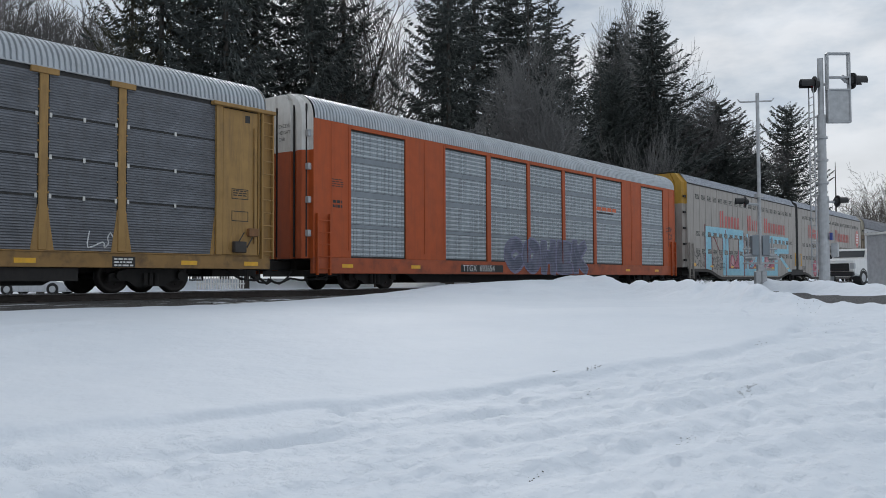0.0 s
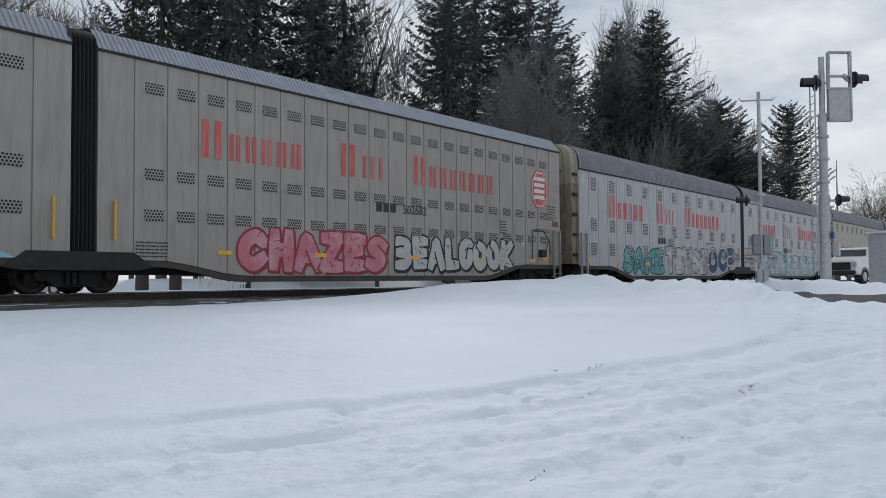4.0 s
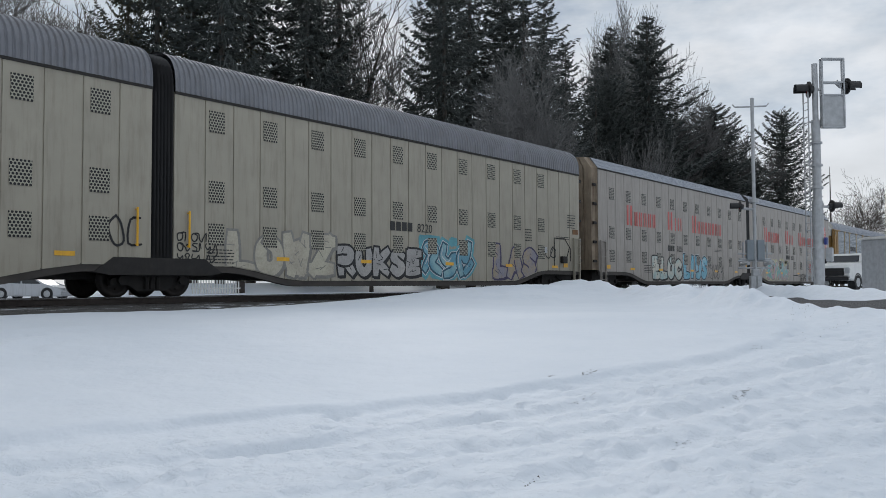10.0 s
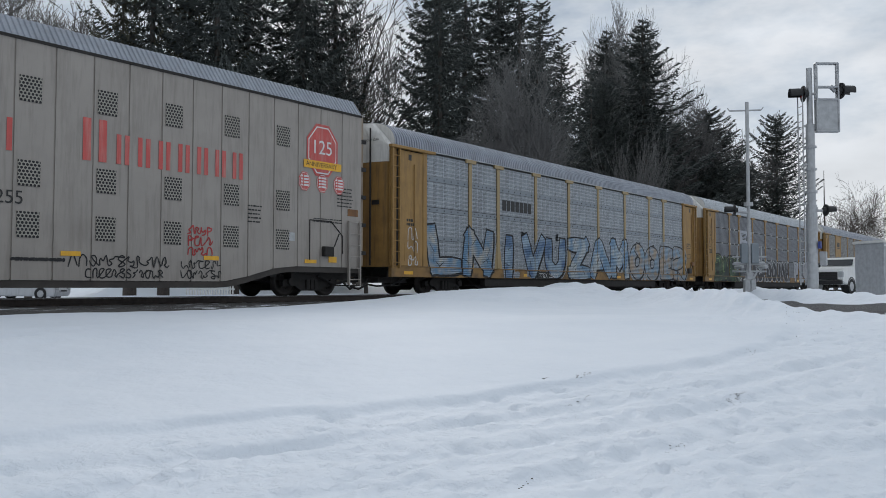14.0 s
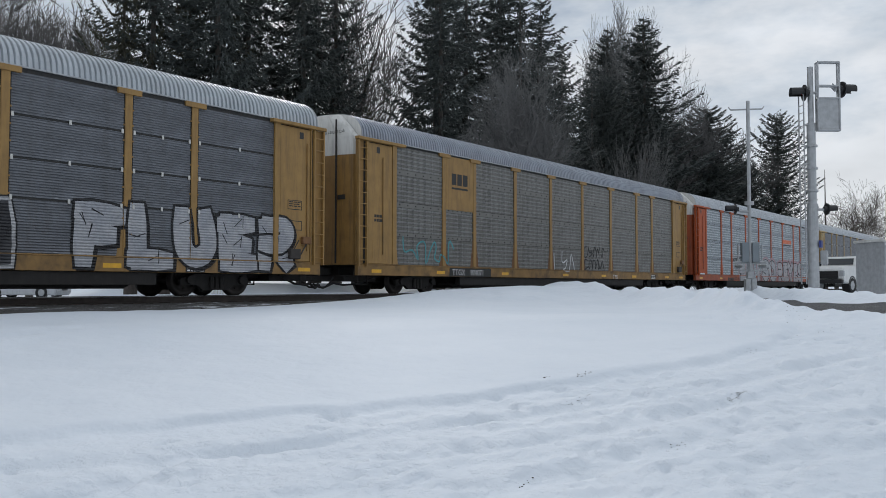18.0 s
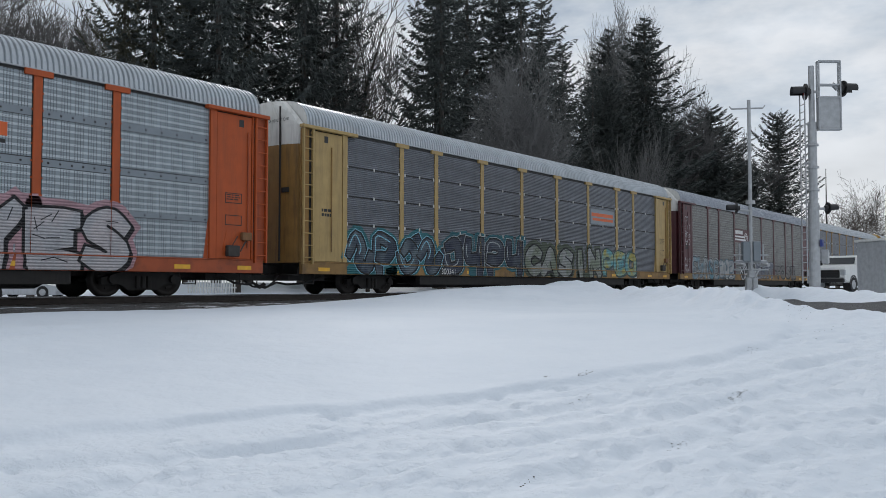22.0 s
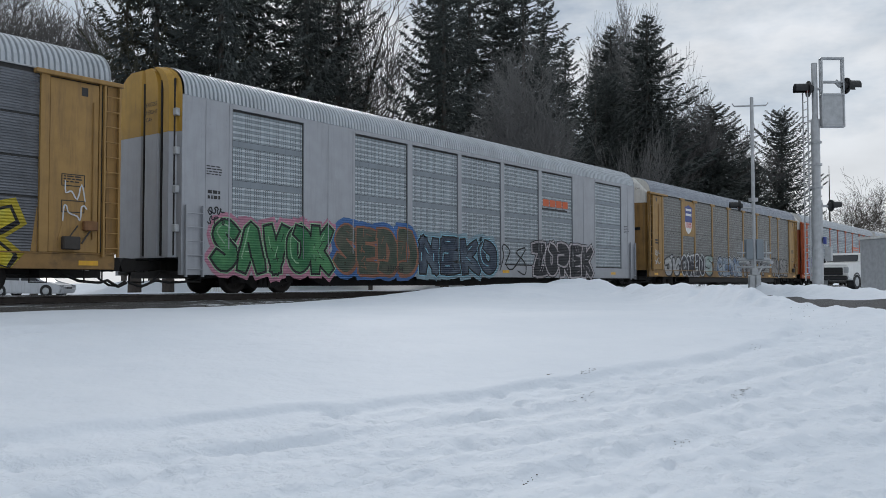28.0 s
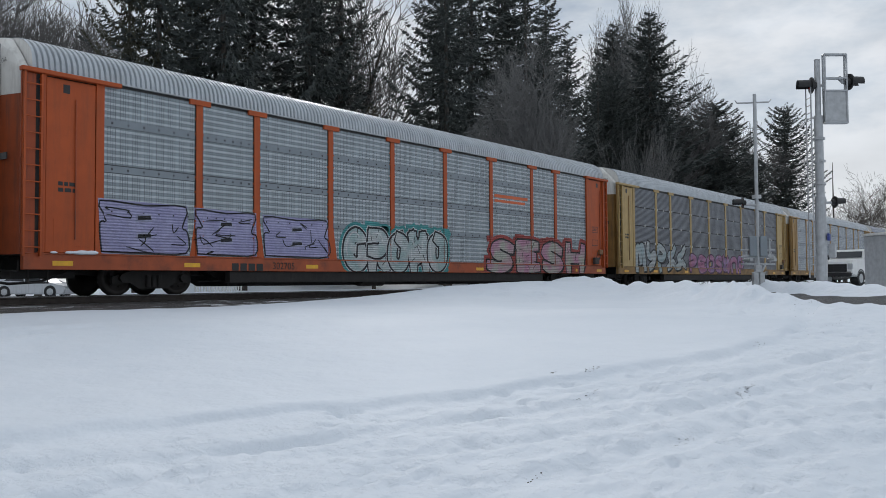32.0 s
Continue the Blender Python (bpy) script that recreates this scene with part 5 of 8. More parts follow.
    part("notice_plate", box(B(), px, px + 0.34, -1.515, -1.5, 1.02, 1.2), YELLOW_MARK, unit)
    stencil(unit, 1.0 if not first else 5.0, 1.25, 0.9, 5, LETTER_BLACK, -1.513, 0.03, 0.085, int(start))
    stencil(unit, L - 2.1 if not first else 15.2, 2.35, 1.2, 2, LETTER_BLACK, -1.513, 0.03, 0.085, int(start) + 4)
    reflectors(unit, (3.4, 6.9, 11.3, 15.2, 18.8), -1.512, 0.98)
    if not first:
        bm = soften(box(B(), L - 1.75, L - 1.35, -1.66, -1.5, 1.2, 1.5), 0.02, 1)
        tube(bm, (L - 1.3, -1.6, 1.5), (L - 1.1, -1.6, 1.9), 0.02, n=6)
        part("hand_brake", bm, STEEL_DARK, unit)
        bm = B()
        ring = [(L - 2.25, 1.08), (L - 2.25, 2.28), (L - 1.35, 2.28), (L - 0.85, 1.85), (L - 0.85, 1.3)]
        for p, q in zip(ring, ring[1:]):
            tube(bm, (p[0], -1.512, p[1]), (q[0], -1.512, q[1]), 0.018, n=5)
        part("hatch_frame", bm, STEEL_DARK, unit, "dark frame round the brake hatch")
        part("number_panel", box(B(), L - 0.62, L - 0.16, -1.515, -1.5, 2.5, 2.72), FOOT_RUST, unit)
        part("notice_plate", box(B(), L - 3.1, L - 2.85, -1.515, -1.5, 1.62, 1.86), GALV, unit)
        stencil(unit, L - 1.1, 3.35, 0.7, 6, LETTER_BLACK, -1.513, 0.035, 0.11, int(start) + 2)
        stencil(unit, L - 4.6, 2.55, 0.5, 5, LETTER_BLACK, -1.513, 0.04, 0.11, int(start) + 3)
    bogie(unit, 1.75 if first else L - 1.75)
    # the joint: black folded gangway and the bearing over the middle bogie
    if first:
        bm = B()
        rows = []
        for k in range(15):
            xx, r = L - 0.02 + 0.69 * k / 14, 1.0 if k % 2 else 0.9
            pw = 2 / 2.9 if round_roof else 0.75
            arch = [(-1.5, 0.95), (-1.5, eave)] + [(-1.5 * math.copysign(abs(math.cos(q)) ** pw, math.cos(q)), eave + (6.33 - eave) * math.sin(q) ** pw) for q in [math.pi * j / 12 for j in range(1, 12)]] + [(1.5, eave), (1.5, 0.95)]
            rows.append([(xx, y * (0.945 + 0.05 * (r > 0.95)), z - 0.07 * (r < 0.95)) for y, z in arch])
        loft(bm, rows)
        part("gangway_bellows", bm, BLACK, unit, "folded black rubber gangway")
        bm = slab(B(), [(L - 1.5, 0.62), (L - 1.0, 0.98), (L + 1.6, 0.98), (L + 2.15, 0.62), (L + 1.75, 0.55), (L - 1.1, 0.55)], -1.52, -1.2)
        part("side_bearing", bm, STEEL_DARK, unit)
        for xx in (L - 0.42, L + 1.07):
            bm = tube(B(), (xx, -1.58, 1.25), (xx, -1.58, 2.2), 0.03, n=6)
            for z in (1.3, 2.15):
                tube(bm, (xx, -1.58, z), (xx, -1.5, z), 0.02, n=6)
            part("grab_rail", bm, YELLOW_MARK, unit, "yellow grab rail")
        bogie(unit, L + 0.33)
    bm = B()
    box(bm, min(x, x + s * 0.75), max(x, x + s * 0.75), -0.16, 0.16, 0.62, 0.88)
    slab(bm, [(x + s * 0.6, 0.58), (x + s * 0.88, 0.6), (x + s * 0.92, 0.78), (x + s * 0.85, 0.94), (x + s * 0.6, 0.92)], -0.17, 0.17)
    part("coupler", bm, STEEL_DARK, unit)
    bm = B()
    pts = [(x - s * 1.6, -1.2, 0.62), (x - s * 0.9, -1.15, 0.36), (x - s * 0.3, -1.0, 0.42), (x + s * 0.1, -0.8, 0.3), (x + s * 0.45, -0.6, 0.2), (x + s * 0.8, -0.5, 0.32)]
    for p, q in zip(pts, pts[1:]):
        tube(bm, p, q, 0.032, n=6)
    part("air_hose", bm, RUBBER, unit)
    part("draft_gear", box(B(), min(x - s * 2.6, x - s * 0.1), max(x - s * 2.6, x - s * 0.1), -1.1, 1.1, 0.5, 0.95), STEEL_DARK, unit)
    return unit


def company_name(unit, kx, z, material, small=0.8, cap=1.1, y=-1.513, wide=1.0):
    """A three-word company name as plain upright bars, two to a letter, a tall pair first in each word."""
    for off, w, rest, n in ((0.0, 0.75, 5, 2.75), (5.1, 0.85, 3, 1.15), (8.6, 0.72, 7, 4.05)):
        off, w, n = off * wide, w * wide, n * wide
        k = n / rest
        blocks = [(kx + off, w, cap)] + [(kx + off + w + 0.14 + i * k, k - 0.14, small) for i in range(rest)]
        for i, (x0, span, tall) in enumerate(blocks):
            t = 0.12 if i else 0.2
            inner = 0.1 if i else 0.2
            bm = box(B(), x0, x0 + t, y - 0.004, y, z, z + tall)
            if span > 0.3:
                box(bm, x0 + t + inner, x0 + 2 * t + inner, y - 0.004, y, z, z + tall)
            part("lettering", bm, material, unit)


def octagon_logo(unit, x, z, r, fill, rim, barred=True):
    for k, m, d in ((1.0, fill, 0.0), (0.9, rim, 0.004), (0.85, fill, 0.008)):
        bm = slab(B(), [(x + r * k * 0.82 * math.cos(a), z + r * k * math.sin(a)) for a in [math.pi / 8 + math.pi / 4 * i for i in range(8)]], -1.516 - d, -1.512 - d)
        part("emblem", bm, m, unit)
    for i in range(4 if barred else 0):
        bars(unit, x - r * 0.5, z + r * (0.42 - i * 0.3), (r * 0.22, r * 0.66), r * 0.18, rim, -1.525, 0.04, "emblem_bar")

# ---- the cars in order, from the head end seen first ----
W, K, Y = (0.62, 0.63, 0.64), (0.012, 0.012, 0.014), (0.62, 0.42, 0.03)
TEAL, NAVY, SKY = (0.05, 0.32, 0.34), (0.02, 0.035, 0.09), (0.28, 0.55, 0.68)
PINK, RED, GREEN = (0.62, 0.2, 0.28), (0.45, 0.04, 0.04), (0.03, 0.16, 0.06)
LILAC, GREY, TAN = (0.33, 0.31, 0.5), (0.42, 0.43, 0.46), (0.38, 0.34, 0.27)
RS = rack_shape()
POST_GREY = paint("dull_yellow_post", (0.35, 0.26, 0.13), 0.55, 0.1, 0.12, 2.5, (0.2, 0.16, 0.1), 0.4)
PA, PB = plain_shape(True), plain_shape(False)


def tag_words(fill, line):
    return "sprayed block lettering, %s with %s outline" % (fill, line)


def paint_all(car, shape, specs, seed):
    for i, s in enumerate(specs):
        graffiti(car, shape, s, seed * 31 + i)


# grey rack with yellow posts
c = rack_car(-245.55, YELLOW, CORR_GREY, BAND_DARK, ROOF_LIGHT, "yellow railcar with dark grey corrugated sides", ROWS_CORR, YELLOW)
scrawl(c, RS, 22.1, 22.8, 1.1, 1.5, W, 1, "small white tag")

# orange full-body car
c, shape = boxed_car(-216.38, ORANGE, PERF_WHITE, ROOF_LIGHT, "orange railcar with punched grey panels", ORANGE, OFFWHITE)
paint_all(c, shape, [(10.2, 16.8, 0.57, 2.0, "COHEK", (0.13, 0.14, 0.2), (0.2, 0.21, 0.28), (0.24, 0.24, 0.36), None, None, tag_words("slate blue", "pale violet"))], 2)
part("number_plate", box(B(), 7.3, 10.05, -1.505, -1.5, 0.57, 0.85), LETTER_BLACK, c)
digits(c, "TTGX  693654", 7.42, 0.61, 0.33, PLATE_WHITE, -1.5065)
bars(c, 17.9, 3.5, (0.42, 0.46, 0.4, 0.4), 0.17, BNSF_ORANGE, -1.47, 0.1)
bars(c, 17.9, 3.36, (1.7,), 0.08, LETTER_BLACK, -1.47)
scrawl(c, shape, 26.0, 26.5, 2.0, 3.2, K, 4, "black looping tag", 3)


def pair(start, col, roof, rnd, wide, label, end_low, end_top, ribbed):
    return (cover_unit(start, True, col, roof, rnd, wide, label, end_low, end_top, ribbed),
            cover_unit(start + 21.9, False, col, roof, rnd, wide, label, end_low, end_top, ribbed))


YELLOW_TOP = paint("amber_end_paint", (0.42, 0.24, 0.03), 0.55, 0, 0.14, 2.5, (0.12, 0.07, 0.035), 0.4)
a, b = pair(-187.7, KCS_GREY, ROOF_GREY, False, True, "grey-cream covered auto carrier with slotted vents", KCS_GREY, YELLOW_TOP, False)
company_name(a, 5.1, 3.46, LETTER_RED, 0.72, 1.0)
company_name(b, 2.9, 3.52, LETTER_RED, 0.72, 1.0)
bars(a, 9.85, 2.42, (0.26, 0.26, 0.26), 0.33, LETTER_BLACK, -1.513, 0.08)
digits(a, "502", 11.3, 2.42, 0.46, LETTER_BLACK, -1.516)
bars(b, 9.6, 2.5, (0.26, 0.26, 0.26), 0.3, LETTER_BLACK, -1.513, 0.08)
digits(b, "502682", 10.9, 2.5, 0.42, LETTER_BLACK, -1.516)


def broad_piece(unit):
    """A very large outlined word: pale blue bands with dark red edges round pink insets with dots and folds."""
    bm = B()

    def quad(pts, depth, slot):
        bm.faces.new([bm.verts.new((x, -depth, z)) for x, z in pts]).material_index = slot
    low, top = 0.5, 3.42
    # uprights and bars of the five letters
    for i, (x0, x1, z0, z1) in enumerate(((2.72, 3.62, low, top), (5.55, 6.05, low, 3.3), (6.1, 6.55, low, 3.3), (8.5, 9.35, low, 3.25), (9.95, 10.3, low, 3.25),
                                          (11.85, 12.4, low, 3.25), (12.75, 13.5, low, 3.3), (15.9, 16.6, low, 2.5), (18.9, 19.3, 2.2, 3.3))):
        quad(((x0, z0), (x1, z0), (x1, z1), (x0, z1)), 0.004 + 0.0001 * (i % 3), 0)
    for i, (x0, x1, z0, z1) in enumerate(((2.72, 9.35, 2.86, top), (5.6, 13.4, low, 0.95), (12.75, 19.3, 2.78, 3.3), (12.75, 16.6, low, 0.85), (16.6, 19.3, 2.1, 2.45))):
        quad(((x0, z0), (x1, z0), (x1, z1), (x0, z1)), 0.0046 + 0.0001 * i, 0)
    quad(((16.4, 2.1), (17.0, 2.1), (20.0, 0.62), (19.2, 0.62)), 0.0052, 0)
    quad(((9.4, low), (10.1, low), (12.3, 1.7), (12.3, 2.1)), 0.0052, 0)
    # dark red edges
    for i, (pts, w) in enumerate(((((2.62, low + 0.2), (2.62, top)), 0.09), (((3.72, low + 0.3), (3.72, 2.8), (4.15, 2.75), (5.5, 1.45), (5.5, 2.75)), 0.06), (((6.08, low), (6.08, 3.25)), 0.07),
                                  (((6.66, 0.98), (6.66, 2.8)), 0.07), (((6.66, 0.98), (8.45, 0.98)), 0.07), (((8.45, 0.98), (8.45, 2.8)), 0.06), (((9.45, low), (9.45, 3.2)), 0.09), (((10.4, 1.0), (10.4, 3.2)), 0.06),
                                  (((11.8, 1.0), (11.8, 3.2)), 0.06), (((10.4, 1.0), (11.8, 1.0)), 0.05), (((12.6, low), (12.6, 3.2)), 0.09))):
        stroke(bm, [Vector(p) for p in pts], w, 0.006 + 0.0002 * (i % 4), 1)
    # pink insets with black folds
    for i, (x0, x1, zl, zr) in enumerate(((6.75, 8.4, 2.0, 2.15), (10.45, 11.75, 2.1, 1.95), (13.55, 15.8, 1.9, 1.7), (3.8, 5.4, 0.7, 0.72))):
        mid = (x0 + x1) / 2
        if i < 3:
            quad(((x0, 1.03), (x1, 1.03), (x1, zr), (mid + 0.25, 1.35), (x0 + 0.35, zl)), 0.0034, 2)
            quad(((x0 + 0.15, 1.04), (mid, 1.04), (mid - 0.1, 1.5), (x0 + 0.5, 1.7)), 0.0038, 4)
        for k, line in enumerate((((x0 + 0.1, 1.5), (x0 + 0.45, 1.9), (mid, 1.55), (mid + 0.25, 1.2)), ((x0 + 0.2, 1.3), (mid - 0.1, 1.12), (x1 - 0.2, 1.65)), ((mid + 0.2, 1.95), (x1 - 0.3, 1.5), (x1, 1.1)))):
            if i < 3:
                stroke(bm, rounded(line, 3), 0.018, 0.0075 + 0.0002 * k, 3)
        for k in range(3):
            if i < 3:
                blob(bm, mid + 0.08 * k, mid + 0.08 * k + 0.07, 1.5 + 0.17 * k, 1.57 + 0.17 * k, 0.008, 3, random.Random(k), 0.05, 10)
    lay_on(bm, PA)
    me = mesh_of("graffiti", bm, spray((0.24, 0.5, 0.62), (0.3, 0.56, 0.66)))
    for q in ((0.22, 0.05, 0.05), (0.48, 0.13, 0.18), K, (0.55, 0.33, 0.34)):
        me.materials.append(spray(q))
    label = "giant pale blue block lettering with dark red shadow lines"
    tagged(piece("graffiti", me, unit, label=label), label, kind="stuff")


broad_piece(a)
scrawl(a, PA, 1.0, 2.6, 1.0, 1.9, K, 11, "black handwritten tag", 2)
scrawl(a, PA, 3.7, 5.4, 0.85, 1.7, K, 12, "black handwritten tag", 2)
paint_all(b, PB, [(4.1, 10.1, 0.5, 1.75, "CHAZES", (0.5, 0.16, 0.2), (0.56, 0.28, 0.32), (0.3, 0.03, 0.05), None, None, tag_words("pink", "dark red")),
                  (10.5, 17.5, 0.6, 1.8, "BEALGOOK", (0.46, 0.45, 0.43), (0.5, 0.5, 0.46), K, None, None, tag_words("pale grey", "black"))], 3)
octagon_logo(b, 19.6, 4.0, 0.85, LETTER_RED, PLATE_WHITE)

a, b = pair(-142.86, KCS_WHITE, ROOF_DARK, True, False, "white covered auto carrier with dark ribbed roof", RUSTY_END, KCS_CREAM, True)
company_name(a, 2.9, 3.16, LETTER_RED, wide=1.085)
company_name(b, 2.9, 3.14, LETTER_RED, wide=1.085)
for u, x in ((a, 8.46), (b, 8.48)):
    bars(u, x, 2.1, (0.27, 0.27, 0.27), 0.32, LETTER_BLACK, -1.513, 0.07)
    digits(u, "8125", x + 1.25, 2.1, 0.44, LETTER_BLACK, -1.516)
paint_all(a, PA, [(4.35, 9.1, 0.5, 1.85, "SAKE", (0.05, 0.24, 0.24), (0.14, 0.34, 0.3), K, None, SKY, tag_words("teal", "black")),
                  (9.45, 15.35, 0.5, 2.0, "TEWSE", (0.52, 0.53, 0.53), (0.3, 0.32, 0.32), (0.06, 0.06, 0.06), None, W, tag_words("silver", "black")),
                  (15.5, 20.2, 0.55, 2.15, "OCP", NAVY, (0.03, 0.08, 0.14), (0.6, 0.61, 0.62), None, None, tag_words("navy blue", "white"))], 5)
paint_all(b, PB, [(3.8, 9.0, 0.5, 1.95, "FLEW", (0.45, 0.48, 0.5), (0.3, 0.34, 0.38), (0.03, 0.2, 0.24), (0.05, 0.28, 0.32), W, tag_words("pale grey", "teal")),
                  (9.4, 17.3, 0.5, 1.9, "CPDEPO", (0.45, 0.48, 0.5), (0.34, 0.38, 0.42), (0.03, 0.2, 0.24), None, W, tag_words("pale grey", "teal"))], 6)
scrawl(b, PB, 0.2, 1.0, 1.5, 1.9, RED, 21, "red tag")
scrawl(b, PB, 1.2, 2.7, 1.4, 2.0, RED, 22, "red tag", 1, 0.03)
scrawl(a, PA, 20.3, 21.1, 1.4, 1.9, NAVY, 23, "dark blue tag", 1, 0.025)
octagon_logo(b, 19.5, 4.12, 1.05, LETTER_RED, PLATE_WHITE)

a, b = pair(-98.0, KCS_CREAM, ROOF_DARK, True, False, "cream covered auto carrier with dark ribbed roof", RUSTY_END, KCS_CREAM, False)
for u, x in ((a, 8.75), (b, 8.3)):
    bars(u, x, 2.1, (0.24, 0.24, 0.24, 0.24), 0.3, LETTER_BLACK, -1.513, 0.06)
    digits(u, "8220", x + 1.4, 2.1, 0.42, LETTER_BLACK, -1.516)
digits(a, "UNIT B", 10.0, 1.55, 0.14, LETTER_BLACK, -1.516)
paint_all(a, PA, [(2.6, 4.0, 0.6, 1.9, "R", (0.16, 0.2, 0.27), (0.3, 0.32, 0.36), K, (0.4, 0.2, 0.04), None, tag_words("slate", "black")),
                  (4.15, 5.0, 0.55, 1.95, "O", (0.4, 0.05, 0.05), (0.3, 0.03, 0.04), K, None, None, "rounded red shape with dark outline"),
                  (5.0, 6.9, 0.5, 1.9, "UB", (0.16, 0.2, 0.27), (0.24, 0.27, 0.33), K, (0.42, 0.18, 0.04), SKY, tag_words("slate", "black")),
                  (7.3, 9.5, 0.55, 1.9, "HBD", W, (0.5, 0.48, 0.42), K, None, None, tag_words("white", "black")),
                  (11.0, 16.5, 0.5, 1.5, "BRUSE", (0.30, 0.29, 0.44), (0.25, 0.34, 0.28), (0.08, 0.1, 0.1), None, W, tag_words("lilac and green", "dark"))], 8)
scrawl(a, PA, 20.1, 21.1, 1.3, 2.1, K, 31, "black tag", 1, 0.03)
scrawl(a, PA, 1.6, 2.5, 1.6, 2.2, K, 32, "black tag", 1, 0.02)
paint_all(b, PB, [(1.6, 5.7, 0.5, 1.8, "LOWZ", (0.44, 0.40, 0.32), (0.5, 0.47, 0.37), (0.25, 0.24, 0.22), None, None, tag_words("faded beige", "grey")),
                  (5.8, 9.9, 0.55, 1.5, "RUKSE", (0.34, 0.33, 0.32), (0.42, 0.4, 0.38), K, None, None, tag_words("grey", "black")),
                  (10.0, 13.0, 0.5, 1.85, 3, (0.26, 0.44, 0.48), (0.12, 0.3, 0.4), (0.03, 0.1, 0.15), (0.12, 0.36, 0.42), W, tag_words("light blue", "dark blue")),
                  (14.3, 17.5, 0.5, 1.85, "LAS", (0.36, 0.3, 0.22), (0.26, 0.25, 0.3), (0.06, 0.05, 0.12), None, None, tag_words("tan", "dark violet"))], 9)
scrawl(b, PB, 0.1, 1.4, 0.9, 1.7, K, 33, "black scribbled tags", 3)
scrawl(b, PB, 18.2, 19.2, 1.4, 2.0, K, 34, "black tag", 1, 0.025)

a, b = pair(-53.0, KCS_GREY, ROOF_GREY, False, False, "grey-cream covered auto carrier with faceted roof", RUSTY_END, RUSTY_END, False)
company_name(a, 3.05, 3.22, LETTER_RED, 0.72, 1.0)
company_name(b, 3.18, 3.22, LETTER_RED, 0.72, 1.0)
for u, x in ((a, 8.1), (b, 8.35)):
    bars(u, x, 2.08, (0.25, 0.25, 0.25), 0.3, LETTER_BLACK, -1.513, 0.07)
    digits(u, "8255", x + 1.25, 2.08, 0.42, LETTER_BLACK, -1.516)
paint_all(a, PA, [(6.0, 10.0, 0.5, 1.75, "ELOC", (0.55, 0.53, 0.46), (0.36, 0.5, 0.5), K, None, None, tag_words("cream", "black")),
                  (10.2, 13.9, 0.5, 1.95, "LIDS", (0.16, 0.42, 0.55), (0.26, 0.5, 0.6), (0.02, 0.04, 0.06), None, W, tag_words("sky blue", "black"))], 12)
scrawl(a, PA, 14.1, 16.9, 0.6, 1.5, K, 41, "black scribbles", 2)
paint_all(b, PB, [(3.3, 9.0, 0.5, 1.85, 5, (0.14, 0.42, 0.4), (0.52, 0.28, 0.3), (0.28, 0.25, 0.2), (0.5, 0.46, 0.28), W, tag_words("teal and pink", "tan"))], 13)
scrawl(b, PB, 11.5, 14.2, 0.76, 1.08, K, 42, "black handwritten line", 1, 0.017)
scrawl(b, PB, 11.9, 14.0, 0.5, 0.74, K, 46, "black handwritten line", 1, 0.017)
scrawl(b, PB, 14.5, 15.8, 0.5, 1.0, K, 47, "black handwritten lines", 2, 0.015)
scrawl(b, PB, 10.2, 11.4, 0.86, 0.92, K, 48, "black arrow stroke", 1, 0.02)
scrawl(b, PB, 14.7, 15.5, 1.1, 1.9, RED, 43, "red tag", 3)
octagon_logo(b, 19.5, 4.42, 0.86, LETTER_RED, PLATE_WHITE, False)
digits(b, "125", 19.02, 4.3, 0.6, PLATE_WHITE, -1.532)
part("ribbon", box(B(), 18.72, 20.3, -1.535, -1.525, 3.84, 4.08), YELLOW_MARK, b)
digits(b, "ANNIVERSARY", 18.8, 3.9, 0.2, LETTER_BLACK, -1.537)
for x in (18.65, 19.38, 20.1):
    octagon_logo(b, x + 0.12, 3.42, 0.3, LETTER_RED, PLATE_WHITE)


def mark_number(car, x, text, size=0.3, black=True, y=-1.503):
    if black:
        part("number_plate", box(B(), x - 0.15, x + size * len(text) * 0.6, y - 0.004, y, 0.62, 0.93), LETTER_BLACK, car)
    digits(car, text, x, 0.67, size, PLATE_WHITE if black else LETTER_BLACK, y - 0.018)


def speed_logo(car, x, z, y=-1.465, w=2.3):
    bars(car, x, z, (w * 0.21, w * 0.21, w * 0.2, w * 0.2), 0.3, BNSF_ORANGE, y, w * 0.035)
    bars(car, x - 0.1, z - 0.16, (w * 0.95,), 0.09, LETTER_BLACK, y)


# galvanised rack, blue lettering
c = rack_car(-8.45, YELLOW, PERF_BLUE, BAND_BLUE, ROOF_GREY, "yellow-ended railcar with galvanised punched sides and blue graffiti", ROWS_PERF, upright=POST_GREY)
paint_all(c, RS, [(1.9, 6.3, 0.63, 2.55, "LN", (0.14, 0.26, 0.4), (0.42, 0.40, 0.36), K, None, None, tag_words("blue and grey", "black")),
                  (6.4, 12.0, 0.63, 2.45, "IVU", (0.3, 0.4, 0.5), (0.1, 0.18, 0.32), K, (0.34, 0.37, 0.4), None, tag_words("pale blue", "black")),
                  (12.1, 18.5, 0.63, 2.6, "ZAM", (0.16, 0.28, 0.42), (0.44, 0.48, 0.5), K, None, None, tag_words("pale blue", "black")),
                  (18.6, 26.0, 0.63, 2.55, "OOER", (0.24, 0.34, 0.44), (0.38, 0.3, 0.22), K, (0.34, 0.37, 0.4), None, tag_words("grey blue", "black"))], 15)
bars(c, 6.88, 3.32, (0.26,) * 7, 0.42, LETTER_BLACK, -1.467, 0.06)
mark_number(c, 9.6, "TTGX  255077", 0.26)
scrawl(c, RS, 0.9, 1.5, 1.0, 2.4, W, 44, "white tag", 3)

